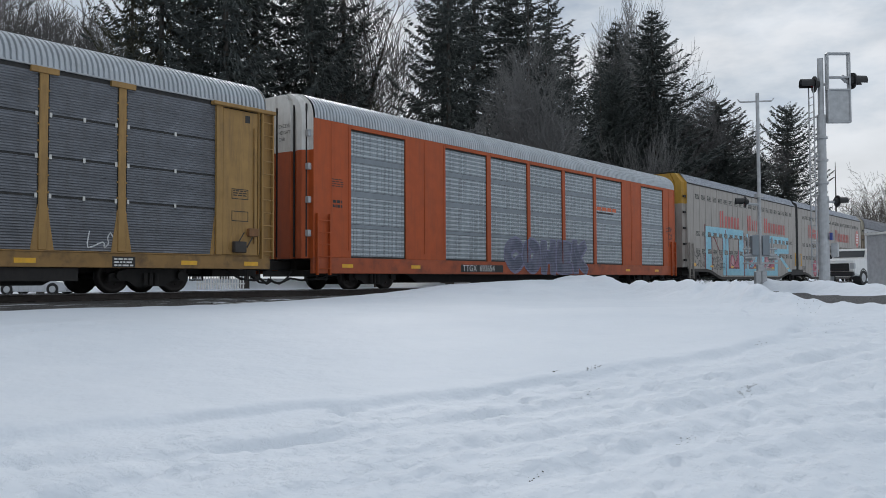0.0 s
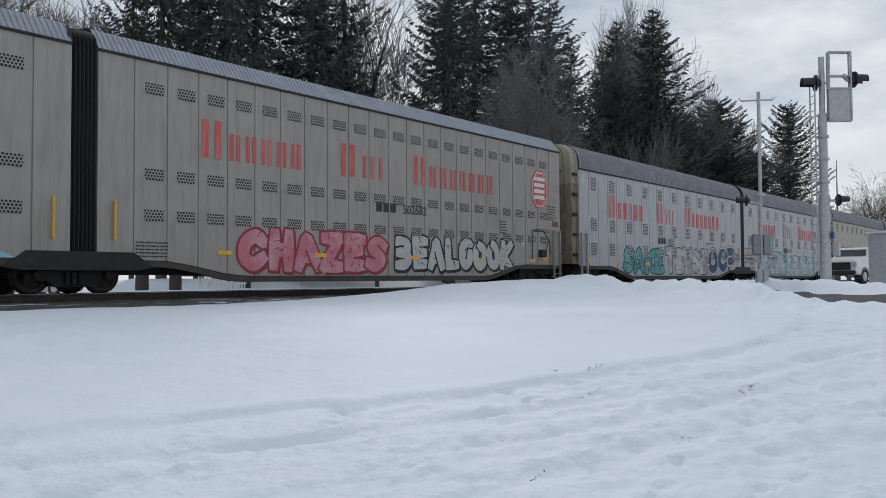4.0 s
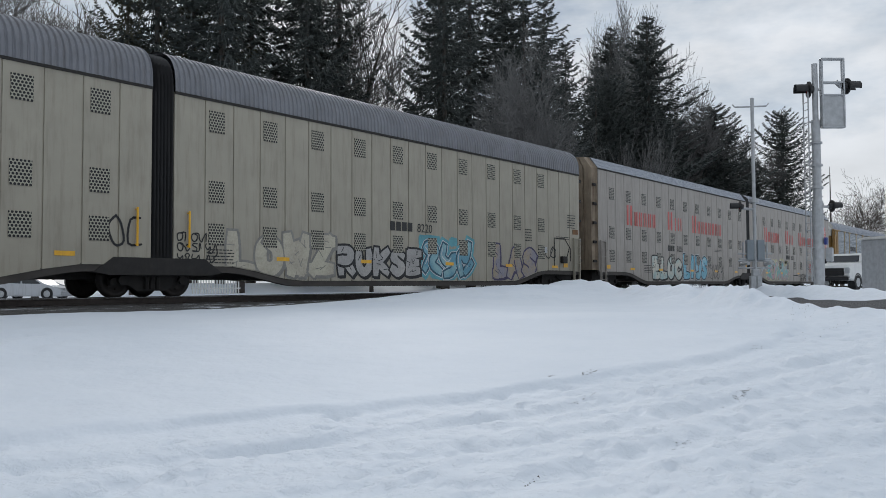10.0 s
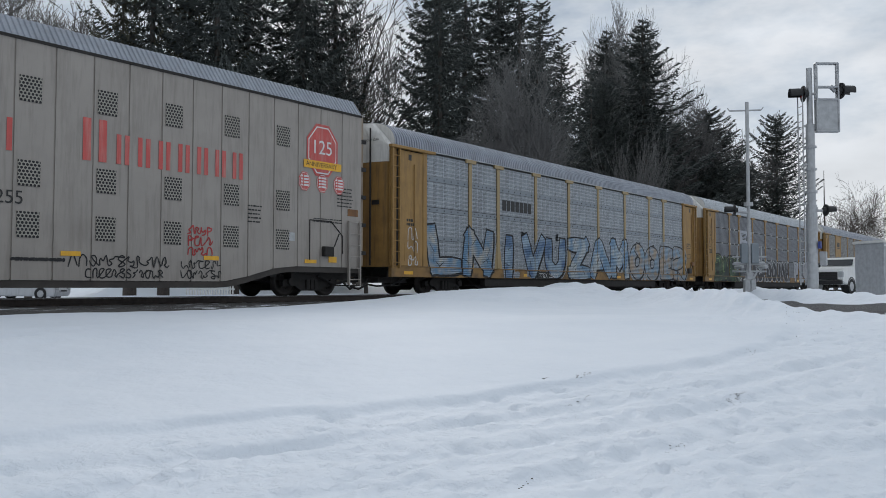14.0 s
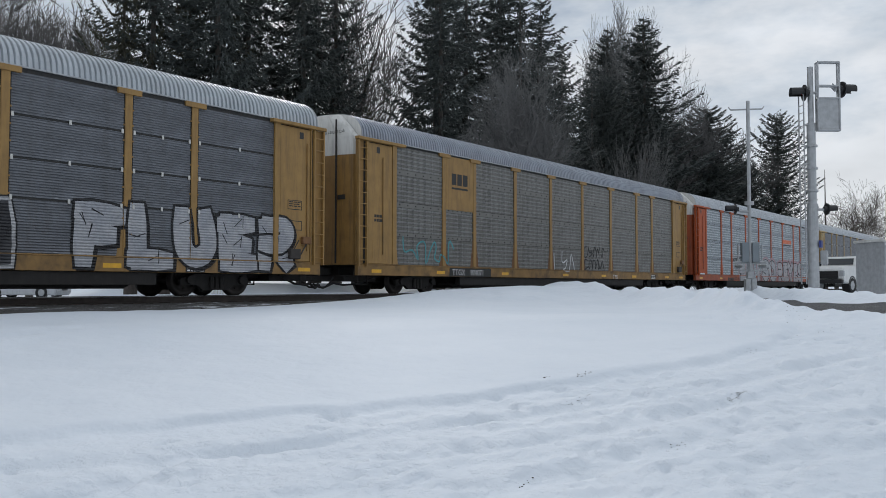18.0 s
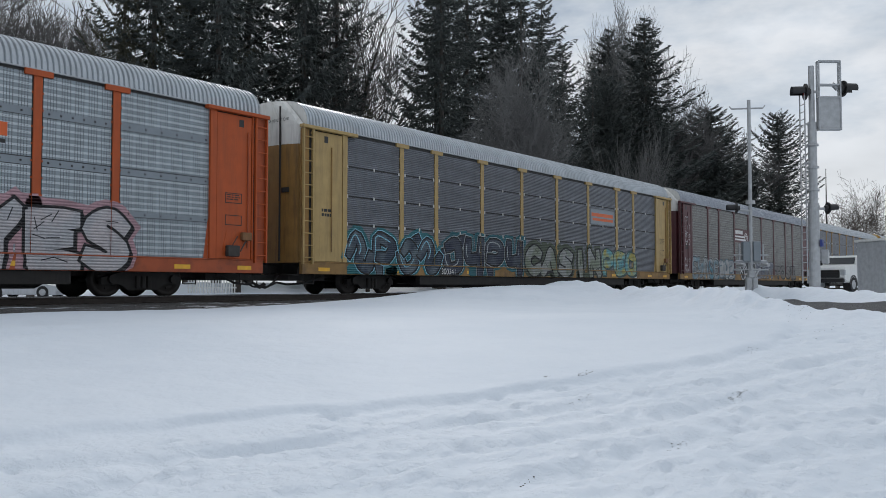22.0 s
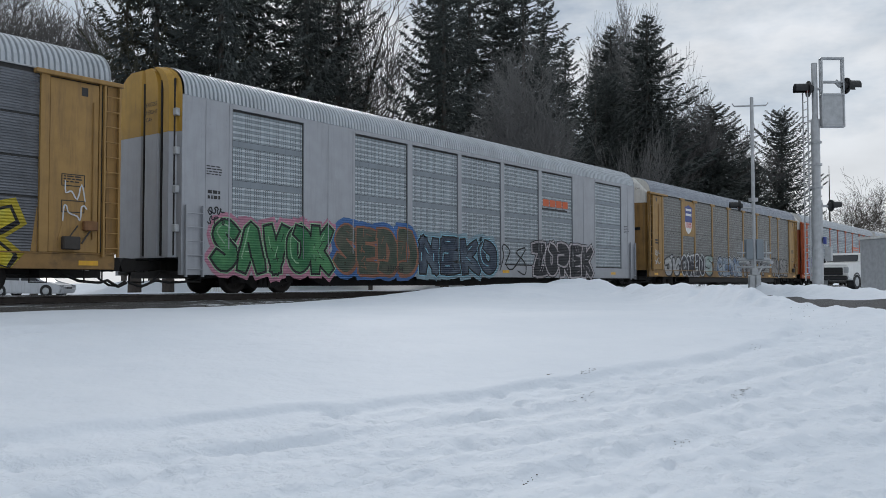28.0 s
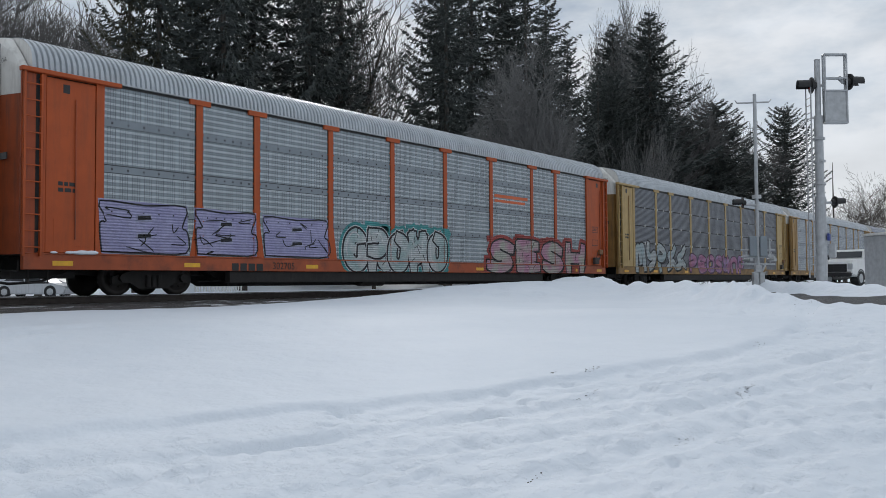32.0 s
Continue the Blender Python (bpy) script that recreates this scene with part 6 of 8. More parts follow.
# dark corrugated rack with a plate
c = rack_car(20.55, YELLOW, CORR_GREY, BAND_DARK, ROOF_LIGHT, "yellow-posted railcar with dark corrugated grey sides", ROWS_CORR)
part("name_plate", box(B(), 6.74, 9.3, -1.475, -1.462, 3.02, 4.06), ROOF_GREY, c)
for i in range(5):
    bars(c, 7.05 + i * 0.05, 3.82 - i * 0.09, (0.85 - i * 0.05,), 0.05, LETTER_BLACK, -1.477)
bm = slab(B(), [(8.0, 3.4), (8.15, 3.85), (8.35, 3.6), (8.35, 3.4)], -1.48, -1.476)
part("name_plate_mark", bm, LETTER_BLACK, c)
bars(c, 8.45, 3.42, (0.3, 0.3), 0.42, LETTER_BLACK, -1.477, 0.05)
bars(c, 7.05, 3.08, (0.95, 0.98), 0.17, LETTER_BLACK, -1.477, 0.1)
paint_all(c, RS, [(1.9, 6.8, 0.6, 2.2, "BAES", (0.022, 0.035, 0.03), (0.05, 0.1, 0.05), (0.02, 0.02, 0.02), K, (0.3, 0.42, 0.16), tag_words("black green", "lime")),
                  (9.1, 18.3, 0.62, 2.1, "ACHOOUAH", (0.022, 0.022, 0.026), (0.05, 0.05, 0.055), (0.5, 0.5, 0.51), None, None, tag_words("black", "white")),
                  (19.6, 26.4, 0.62, 2.3, "FLUER", (0.36, 0.37, 0.40), (0.46, 0.46, 0.48), K, None, None, tag_words("white", "black"))], 17)
mark_number(c, 5.95, "TTGX     160259", 0.34)
scrawl(c, RS, 6.9, 8.9, 1.1, 2.0, K, 51, "black tags", 2)
scrawl(c, RS, 0.75, 1.6, 2.6, 4.3, K, 52, "black tag", 4, 0.012)

# galvanised rack with a yellow panel
c = rack_car(49.6, YELLOW, PERF_DULL, BAND_DULL, ROOF_GREY, "yellow railcar with weathered punched steel sides", ROWS_PERF)
part("logo_panel", box(B(), 4.78, 6.46, -1.478, -1.463, 3.05, 5.0), YELLOW, c)
bars(c, 5.12, 3.98, (0.28, 0.28, 0.3), 0.42, LETTER_BLACK, -1.479, 0.06)
bars(c, 5.12, 3.82, (1.0,), 0.07, LETTER_BLACK, -1.479)
mark_number(c, 5.1, "TTGX    974071", 0.3)
scrawl(c, RS, 2.3, 5.4, 1.1, 2.1, (0.08, 0.32, 0.34), 53, "faint teal tag", 1, 0.03)
scrawl(c, RS, 12.5, 14.5, 1.0, 1.9, W, 54, "faint white tag", 1, 0.03)
scrawl(c, RS, 15.3, 17.4, 1.05, 2.2, K, 55, "black tag", 2, 0.03)
digits(c, "TTX", 18.2, 0.62, 0.28, PLATE_WHITE, -1.506)

# orange rack
c = rack_car(78.6, ORANGE, PERF_WHITE, BAND_BLUE, ROOF_LIGHT, "orange railcar with bright punched galvanised sides", ROWS_PERF)
speed_logo(c, 18.25, 3.5)
paint_all(c, RS, [(8.0, 16.2, 0.55, 2.15, "BAISO", (0.42, 0.42, 0.44), (0.5, 0.5, 0.52), K, (0.45, 0.28, 0.3), W, tag_words("silver grey", "black")),
                  (16.8, 23.4, 0.55, 2.1, "REYES", (0.42, 0.42, 0.44), (0.5, 0.46, 0.47), K, (0.46, 0.28, 0.31), None, tag_words("silver grey", "black"))], 19)
mark_number(c, 7.0, "302246", 0.28, False)
bars(c, 5.7, 0.62, (0.22,) * 4, 0.2, LETTER_BLACK, -1.506, 0.06)
scrawl(c, RS, 6.7, 7.9, 1.7, 2.2, K, 56, "black tag", 1, 0.025)

# dark corrugated rack, pale yellow posts
c = rack_car(107.5, PALE_YELLOW, CORR_GREY, BAND_DARK, ROOF_LIGHT, "pale yellow railcar with dark corrugated sides and graffiti", ROWS_CORR)
part("logo_panel", box(B(), 18.3, 20.75, -1.475, -1.462, 3.15, 3.85), BAND_BLUE, c)
bars(c, 18.4, 3.52, (2.2,), 0.16, BNSF_ORANGE, -1.477)
bars(c, 18.5, 3.32, (2.1,), 0.12, BNSF_ORANGE, -1.477)
paint_all(c, RS, [(2.0, 6.8, 0.6, 2.0, 4, (0.035, 0.05, 0.075), (0.12, 0.15, 0.17), K, (0.03, 0.17, 0.19), SKY, tag_words("navy and cyan", "black")),
                  (6.9, 12.4, 0.6, 2.1, 4, (0.025, 0.03, 0.055), (0.07, 0.085, 0.11), K, (0.03, 0.15, 0.18), (0.42, 0.45, 0.46), tag_words("dark blue", "cyan")),
                  (12.5, 19.3, 0.6, 1.95, "CASIN", (0.33, 0.34, 0.33), (0.2, 0.23, 0.17), K, (0.09, 0.11, 0.075), None, tag_words("grey white", "black")),
                  (19.4, 23.3, 0.7, 2.0, 3, (0.14, 0.36, 0.4), (0.42, 0.36, 0.08), (0.05, 0.1, 0.1), None, None, tag_words("teal and yellow", "dark"))], 21)
mark_number(c, 6.8, "300341", 0.3)

# maroon rack
c = rack_car(136.4, MAROON, PERF_DULL, BAND_DULL, ROOF_GREY, "maroon railcar with dingy punched steel sides", ROWS_PERF)
part("logo_panel", box(B(), 9.55, 12.2, -1.478, -1.463, 3.1, 4.0), MAROON, c)
bars(c, 9.65, 3.66, (0.18,) * 7, 0.24, PLATE_WHITE, -1.479, 0.025)
bars(c, 9.6, 3.44, (2.0,), 0.1, PLATE_WHITE, -1.479)
bars(c, 9.6, 3.24, (2.1,), 0.1, PLATE_WHITE, -1.479)
bm = B()
for r0, r1 in ((0.36, 0.3), (0.22, 0.16)):
    rows = [[(11.75 - r * math.cos(q), -1.483, 3.42 + r * math.sin(q)) for r in (r0, r1)] for q in [math.pi * 1.25 * k / 14 - 0.35 for k in range(15)]]
    loft(bm, rows)
part("wheel_emblem", bm, PLATE_WHITE, c)
paint_all(c, RS, [(2.0, 6.4, 0.6, 1.95, 5, (0.3, 0.32, 0.33), (0.1, 0.24, 0.3), K, None, W, tag_words("pale blue grey", "black")),
                  (6.5, 9.3, 0.75, 1.9, "BOR", (0.42, 0.42, 0.41), (0.28, 0.3, 0.32), (0.1, 0.16, 0.2), None, None, tag_words("silver", "grey")),
                  (10.6, 13.8, 0.65, 1.85, "SPER", (0.03, 0.03, 0.035), (0.08, 0.08, 0.08), W, None, None, tag_words("black", "white")),
                  (13.9, 17.8, 0.8, 1.85, "WHTT", (0.08, 0.09, 0.12), (0.13, 0.14, 0.17), (0.3, 0.31, 0.34), None, None, tag_words("dull teal", "black")),
                  (18.2, 23.6, 0.75, 1.7, "TOSE", (0.2, 0.19, 0.18), (0.14, 0.13, 0.13), K, None, None, tag_words("dull grey", "black"))], 23)
mark_number(c, 7.3, "TTGX  971809", 0.28)
scrawl(c, RS, 0.75, 1.6, 1.0, 1.9, W, 57, "white handwritten lines", 3, 0.012)
scrawl(c, RS, 0.8, 1.6, 2.6, 4.3, W, 58, "white tag", 4, 0.014)
digits(c, "TTX", 19.2, 0.62, 0.28, BNSF_ORANGE, -1.506)

# dark corrugated rack with pink and yellow work
c = rack_car(165.5, YELLOW, CORR_GREY, BAND_DARK, ROOF_LIGHT, "yellow railcar with corrugated grey sides and bright graffiti", ROWS_CORR)
part("logo_panel", box(B(), 18.25, 20.85, -1.475, -1.462, 3.1, 3.98), BAND_BLUE, c)
speed_logo(c, 18.4, 3.5, -1.477)
paint_all(c, RS, [(1.6, 9.4, 0.65, 2.15, "PEACH", (0.55, 0.08, 0.13), (0.6, 0.25, 0.3), (0.2, 0.02, 0.04), (0.5, 0.12, 0.16), W, tag_words("pink red", "dark red")),
                  (9.5, 12.3, 0.75, 2.1, 2, (0.14, 0.42, 0.48), (0.2, 0.3, 0.42), K, None, W, tag_words("cyan", "black")),
                  (12.4, 20.8, 0.6, 2.1, "REAK", NAVY, (0.03, 0.03, 0.05), (0.5, 0.5, 0.52), (0.03, 0.035, 0.06), W, tag_words("navy", "white")),
                  (20.9, 25.1, 0.62, 1.9, "MRK", (0.56, 0.44, 0.02), (0.5, 0.46, 0.06), K, (0.45, 0.35, 0.02), None, tag_words("yellow", "black"))], 25)
scrawl(c, RS, 26.2, 26.8, 1.7, 2.7, W, 59, "white tag", 2)

# silver full-body car
c, shape = boxed_car(194.85, SILVER, PERF_WHITE, ROOF_LIGHT, "silver railcar with punched panels and green graffiti", SILVER, YELLOW_TOP)
paint_all(c, shape, [(0.95, 5.4, 0.55, 2.0, "SAVOK", GREEN, (0.08, 0.26, 0.1), K, (0.5, 0.22, 0.3), (0.3, 0.5, 0.3), tag_words("green", "black")),
                     (5.5, 9.5, 0.55, 2.15, "SEDD", (0.05, 0.075, 0.05), (0.1, 0.1, 0.07), (0.3, 0.13, 0.08), (0.06, 0.16, 0.4), None, tag_words("dark green", "rust")),
                     (9.6, 14.4, 0.6, 1.95, "NEKO", (0.03, 0.045, 0.075), (0.1, 0.13, 0.17), K, (0.25, 0.36, 0.42), SKY, tag_words("navy", "pale blue")),
                     (17.1, 22.3, 0.55, 2.0, "ZOREK", (0.018, 0.018, 0.022), (0.035, 0.035, 0.04), (0.55, 0.5, 0.52), None, None, tag_words("black", "white"))], 27)
scrawl(c, shape, 14.6, 16.9, 0.7, 2.0, K, 60, "grey outline sketch", 1, 0.03)
scrawl(c, shape, 0.8, 1.4, 1.85, 2.35, K, 61, "black tag", 2)
speed_logo(c, 17.95, 3.55, -1.47, 2.3)
mark_number(c, 7.9, "301884", 0.28, False)

# rack with a shield
c = rack_car(223.38, YELLOW, PERF_DULL, BAND_DULL, ROOF_GREY, "yellow railcar with grimy punched sides and shield panel", ROWS_PERF)
part("logo_panel", box(B(), 4.78, 6.46, -1.478, -1.463, 2.95, 4.95), YELLOW, c)
bm = slab(B(), [(5.1, 3.75), (5.12, 3.5), (5.3, 3.22), (5.62, 3.08), (5.94, 3.22), (6.12, 3.5), (6.14, 3.75)], -1.482, -1.4785)
part("shield_field", bm, PLATE_WHITE, c)
bm = slab(B(), [(5.1, 3.76), (6.14, 3.76), (6.1, 4.3), (6.2, 4.6), (5.62, 4.74), (5.04, 4.6), (5.14, 4.3)], -1.483, -1.479)
part("shield_top", bm, LOGO_BLUE, c)
bars(c, 5.2, 4.4, (0.84,), 0.13, PLATE_WHITE, -1.4835)
bars(c, 5.2, 4.12, (0.84,), 0.13, PLATE_WHITE, -1.4835)
bars(c, 5.2, 3.42, (0.07,) * 7, 0.32, LETTER_RED, -1.4825, 0.06)
paint_all(c, RS, [(2.0, 4.4, 0.65, 1.8, 2, (0.4, 0.41, 0.42), (0.5, 0.5, 0.5), K, None, None, tag_words("white", "black")),
                  (4.5, 8.0, 0.65, 1.9, "COMBO", (0.02, 0.022, 0.03), (0.05, 0.05, 0.06), W, None, None, tag_words("black", "white")),
                  (8.1, 9.5, 0.7, 1.9, "5", (0.42, 0.46, 0.46), (0.3, 0.4, 0.36), K, None, None, tag_words("white", "black")),
                  (10.2, 14.7, 0.7, 1.9, "CEROE", (0.36, 0.42, 0.48), (0.1, 0.16, 0.26), K, None, W, tag_words("pale blue", "black")),
                  (14.8, 19.9, 0.72, 2.1, "VSOTP", (0.2, 0.2, 0.2), (0.3, 0.3, 0.3), K, None, None, tag_words("grey", "black")),
                  (21.4, 25.0, 0.75, 2.0, "MASE", (0.24, 0.23, 0.22), (0.3, 0.29, 0.28), K, None, None, tag_words("grey", "black"))], 29)
mark_number(c, 5.6, "TTGX   991789", 0.27, False)
scrawl(c, RS, 0.75, 1.5, 1.3, 2.1, W, 62, "white tag", 2, 0.02)

def violet_block(car, x0, x1, z0, z1, seed):
    """One letter painted as a whole panel of violet, its form drawn in thin black lines round small openings."""
    rng = random.Random(seed + 70)
    bm = B()
    lean = 0.05
    quad = [bm.verts.new((x, -0.004, z)) for x, z in ((x0 + 0.1, z0), (x1 - 0.02, z0 + 0.02), (x1 - lean, z1 - 0.03), (x0, z1))]
    bm.faces.new(quad)
    w, h, mx = x1 - x0, z1 - z0, (x0 + x1) / 2
    edge = [(x0 + 0.1, z0 + 0.05), (x0 + 0.05, z0 + h * 0.55), (x0 + 0.25, z0 + h * 0.6), (x0 + 0.05, z1 - 0.06), (mx, z1 - 0.1), (x1 - 0.1, z1 - 0.06), (x1 - 0.2, z0 + h * 0.55), (x1 - 0.04, z0 + h * 0.45), (x1 - 0.08, z0 + 0.06), (mx, z0 + 0.03), (x0 + 0.1, z0 + 0.05)]
    stroke(bm, rounded(edge, 3), 0.022, 0.0055, 1)
    for zz in (z0 + h * 0.28, z0 + h * 0.62):
        hole = [(mx - 0.22, zz), (mx + 0.2, zz + 0.03), (mx + 0.17, zz + h * 0.14), (mx - 0.2, zz + h * 0.12)]
        bm.faces.new([bm.verts.new((x, -0.006, z)) for x, z in hole]).material_index = 1
        stroke(bm, [Vector((x, z)) for x, z in hole + hole[:1]], 0.03, 0.0068, 2)
    for k in range(7):
        px, pz = rng.uniform(x0 + 0.3, x1 - 0.3), rng.uniform(z0 + 0.15, z1 - 0.2)
        pts = [(px + rng.uniform(-0.4, 0.4), pz + rng.uniform(-0.22, 0.22)) for _ in range(3)]
        stroke(bm, rounded(pts, 3), 0.016, 0.0074 + 0.0002 * k, 1)
    lay_on(bm, RS)
    me = mesh_of("graffiti", bm, spray((0.31, 0.30, 0.49), (0.37, 0.36, 0.55), True))
    me.materials.append(spray(K, None, True))
    me.materials.append(spray((0.4, 0.4, 0.56), None, True))
    label = "violet painted panel with thin black line work"
    tagged(piece("graffiti", me, car, label=label), label, kind="stuff")


# orange rack with violet work
c = rack_car(252.35, ORANGE, PERF_WHITE, BAND_BLUE, ROOF_LIGHT, "orange railcar with galvanised sides and violet graffiti", ROWS_PERF)
bars(c, 18.3, 3.56, (2.4,), 0.12, BNSF_ORANGE, -1.465)
bars(c, 18.3, 3.38, (2.2,), 0.1, BNSF_ORANGE, -1.465)
for i, (x0, x1, z1) in enumerate(((1.8, 4.35, 2.3), (4.5, 6.58, 2.25), (6.78, 9.37, 2.2))):
    violet_block(c, x0, x1, 1.0, z1, i)
paint_all(c, RS, [(10.0, 15.2, 0.55, 2.0, "GROMO", (0.5, 0.52, 0.52), (0.34, 0.44, 0.44), K, (0.06, 0.3, 0.3), W, tag_words("white", "teal")),
                  (17.7, 25.6, 0.55, 1.95, "SESH", (0.48, 0.24, 0.34), (0.42, 0.42, 0.36), K, (0.36, 0.06, 0.05), None, tag_words("pink and grey", "black"))], 33)
mark_number(c, 7.1, "302705", 0.28, False)
bars(c, 5.7, 0.62, (0.22,) * 4, 0.2, LETTER_BLACK, -1.506, 0.06)

# the following cars
c = rack_car(281.1, PALE_YELLOW, CORR_GREY, BAND_DARK, ROOF_LIGHT, "pale yellow railcar with corrugated grey sides", ROWS_CORR)
paint_all(c, RS, [(2.0, 8.6, 0.7, 2.3, 5, (0.4, 0.42, 0.42), (0.3, 0.38, 0.4), K, None, None, tag_words("pale grey", "black")),
                  (9.0, 18.6, 0.7, 1.8, 7, (0.4, 0.16, 0.26), (0.3, 0.2, 0.36), (0.1, 0.04, 0.08), None, None, tag_words("pink violet", "dark"))], 35)
c = rack_car(310.0, YELLOW, PERF_BLUE, BAND_BLUE, ROOF_LIGHT, "yellow railcar with galvanised punched sides", ROWS_PERF)
c = rack_car(339.0, YELLOW, PERF_DULL, BAND_DULL, ROOF_GREY, "yellow railcar with weathered galvanised sides", ROWS_PERF)


def snow_heap(car, x0, x1, y, z, seed):
    """A low clump of snow left on a ledge."""
    rng = random.Random(seed)
    bm = B()
    for _ in range(9):
        x, r = rng.uniform(x0, x1), rng.uniform(0.04, 0.09)
        bmesh.ops.create_icosphere(bm, subdivisions=2, radius=r, matrix=Matrix.Translation((x, y, z + r * 0.25)) @ Matrix.Diagonal((2.0, 0.6, 0.6, 1)))
    part("snow_clump", bm, SNOW, car, "small clump of snow", True)


for car, start in CARS:
    if abs(start - 78.6) < 0.1:
        snow_heap(car, 0.75, 1.5, -1.54, 0.985, 1)
    if abs(start - 252.35) < 0.1:
        snow_heap(car, 0.7, 1.7, -1.54, 0.985, 2)

# ---- trees ----
def spruce_mesh(seed, height, radius, material, dense=1.0, bare=0.15, taper=0.72, lift=0.0):
    """Crown of separate whorls: boughs that sag and turn up at the tip, hung with thin drooping twigs."""
    rng = random.Random(seed)
    verts, faces = [], []
    z = height * bare
    while z < height * 0.985:
        u = z / height
        reach = radius * (1 - u) ** taper * rng.uniform(0.8, 1.08) + 0.12
        n = max(4, int((4.5 + 3.0 * (1 - u)) * dense))
        a0 = rng.random() * 6.28
        for k in range(n):
            a = a0 + 2 * math.pi * k / n + rng.uniform(-0.3, 0.3)
            ln = reach * (rng.uniform(0.45, 1.2) if u < 0.9 else rng.uniform(0.6, 1.1))
            ca, sa = math.cos(a), math.sin(a)
            sag = 0.10 + 0.28 * (1 - u)
            m = max(8, int(ln * 19 * dense))
            zb = z + rng.uniform(-0.2, 0.2)
            for q in range(m):
                f = (q + rng.random()) / m
                r = ln * f
                bz = zb + ln * (-sag * math.sin(min(1, f * 1.15) * math.pi * 0.72) + 0.34 * f * f * (0.5 + u) + lift * f)
                side = rng.uniform(-1, 1)
                off = side * (0.12 + 0.42 * math.sin(math.pi * min(1, f * 0.9 + 0.1))) * min(1.2, ln * 0.45)
                x, y = r * ca - off * sa, r * sa + off * ca
                drop = rng.uniform(0.18, 0.62) * (0.6 + 0.5 * (1 - u)) * (1.1 - 0.5 * f)
                out = rng.uniform(0.05, 0.32)
                tx, ty, tz = x + out * ca - 0.3 * off * sa, y + out * sa + 0.3 * off * ca, bz - drop
                w = rng.uniform(0.018, 0.042)
                i = len(verts)
                verts += [(x + sa * w, y - ca * w, bz), (x - sa * w, y + ca * w, bz + 0.03), (tx, ty, tz)]
                verts += [(r * ca, r * sa, bz + 0.03), (x + 0.2 * ca, y + 0.2 * sa, bz - 0.03), (x + 0.07 * ca, y + 0.07 * sa, bz - 0.085)]
                faces += [(i, i + 1, i + 2), (i + 3, i + 4, i + 5)]
            i = len(verts)
            mz = zb - ln * (sag * 0.8 - lift * 0.55)
            verts += [(0, 0, zb), (0.55 * ln * ca - 0.04 * sa, 0.55 * ln * sa + 0.04 * ca, mz), (0.55 * ln * ca + 0.04 * sa, 0.55 * ln * sa - 0.04 * ca, mz - 0.06)]
            faces.append((i, i + 1, i + 2))
        z += (0.3 + 0.42 * (1 - u)) * rng.uniform(0.75, 1.2) * (height / 22) ** 0.5
    me = bpy.data.meshes.new("crown")
    me.from_pydata(verts, [], faces)
    me.materials.append(material)
    return me


def trunk_mesh(height, r, material):
    bm = B()
    rows = []
    for i in range(9):
        u = i / 8
        rr = r * (1 - u) ** 0.8 + 0.015 + 0.25 * r * max(0, 1 - u * 12)
        rows.append([(rr * math.cos(a) + 0.05 * math.sin(u * 5), rr * math.sin(a), height * u) for a in [2 * math.pi * k / 9 for k in range(9)]])
    loft(bm, rows, True)
    return mesh_of("trunk", bm, material, True)


SPRUCES = []
for k in range(5):
    SPRUCES.append((spruce_mesh(k + 1, 22.0, (5.2, 6.0, 4.8, 6.2, 4.3)[k], NEEDLES_OLIVE if k == 3 else NEEDLES, (0.95, 1.0, 0.92, 1.0, 0.85)[k]), trunk_mesh(21.8, 0.2, BARK)))


SPRUCES.append((spruce_mesh(21, 22.0, 6.2, NEEDLES, 1.45, 0.1, 0.5), trunk_mesh(21.8, 0.2, BARK)))
SPRUCES.append((spruce_mesh(22, 22.0, 5.8, NEEDLES, 1.25, 0.1, 0.8), trunk_mesh(21.8, 0.2, BARK)))
SPRUCES.append((spruce_mesh(23, 22.0, 5.6, NEEDLES, 1.25, 0.04, 0.52, 0.3), trunk_mesh(21.8, 0.2, BARK)))


def spruce(x, y, height, kind, label="tall dark green spruce tree", wide=1.0):
    t = thing("spruce_tree", (x, y, ground_z(x, y) - 0.1), label, "tree", "trees behind the line", x * 1.7)
    s = height / 22.0
    t.scale = (s * wide, s * wide, s)
    crown, trunk = SPRUCES[kind]
    piece("trunk", trunk, t)
    piece("crown", crown, t)
    return t


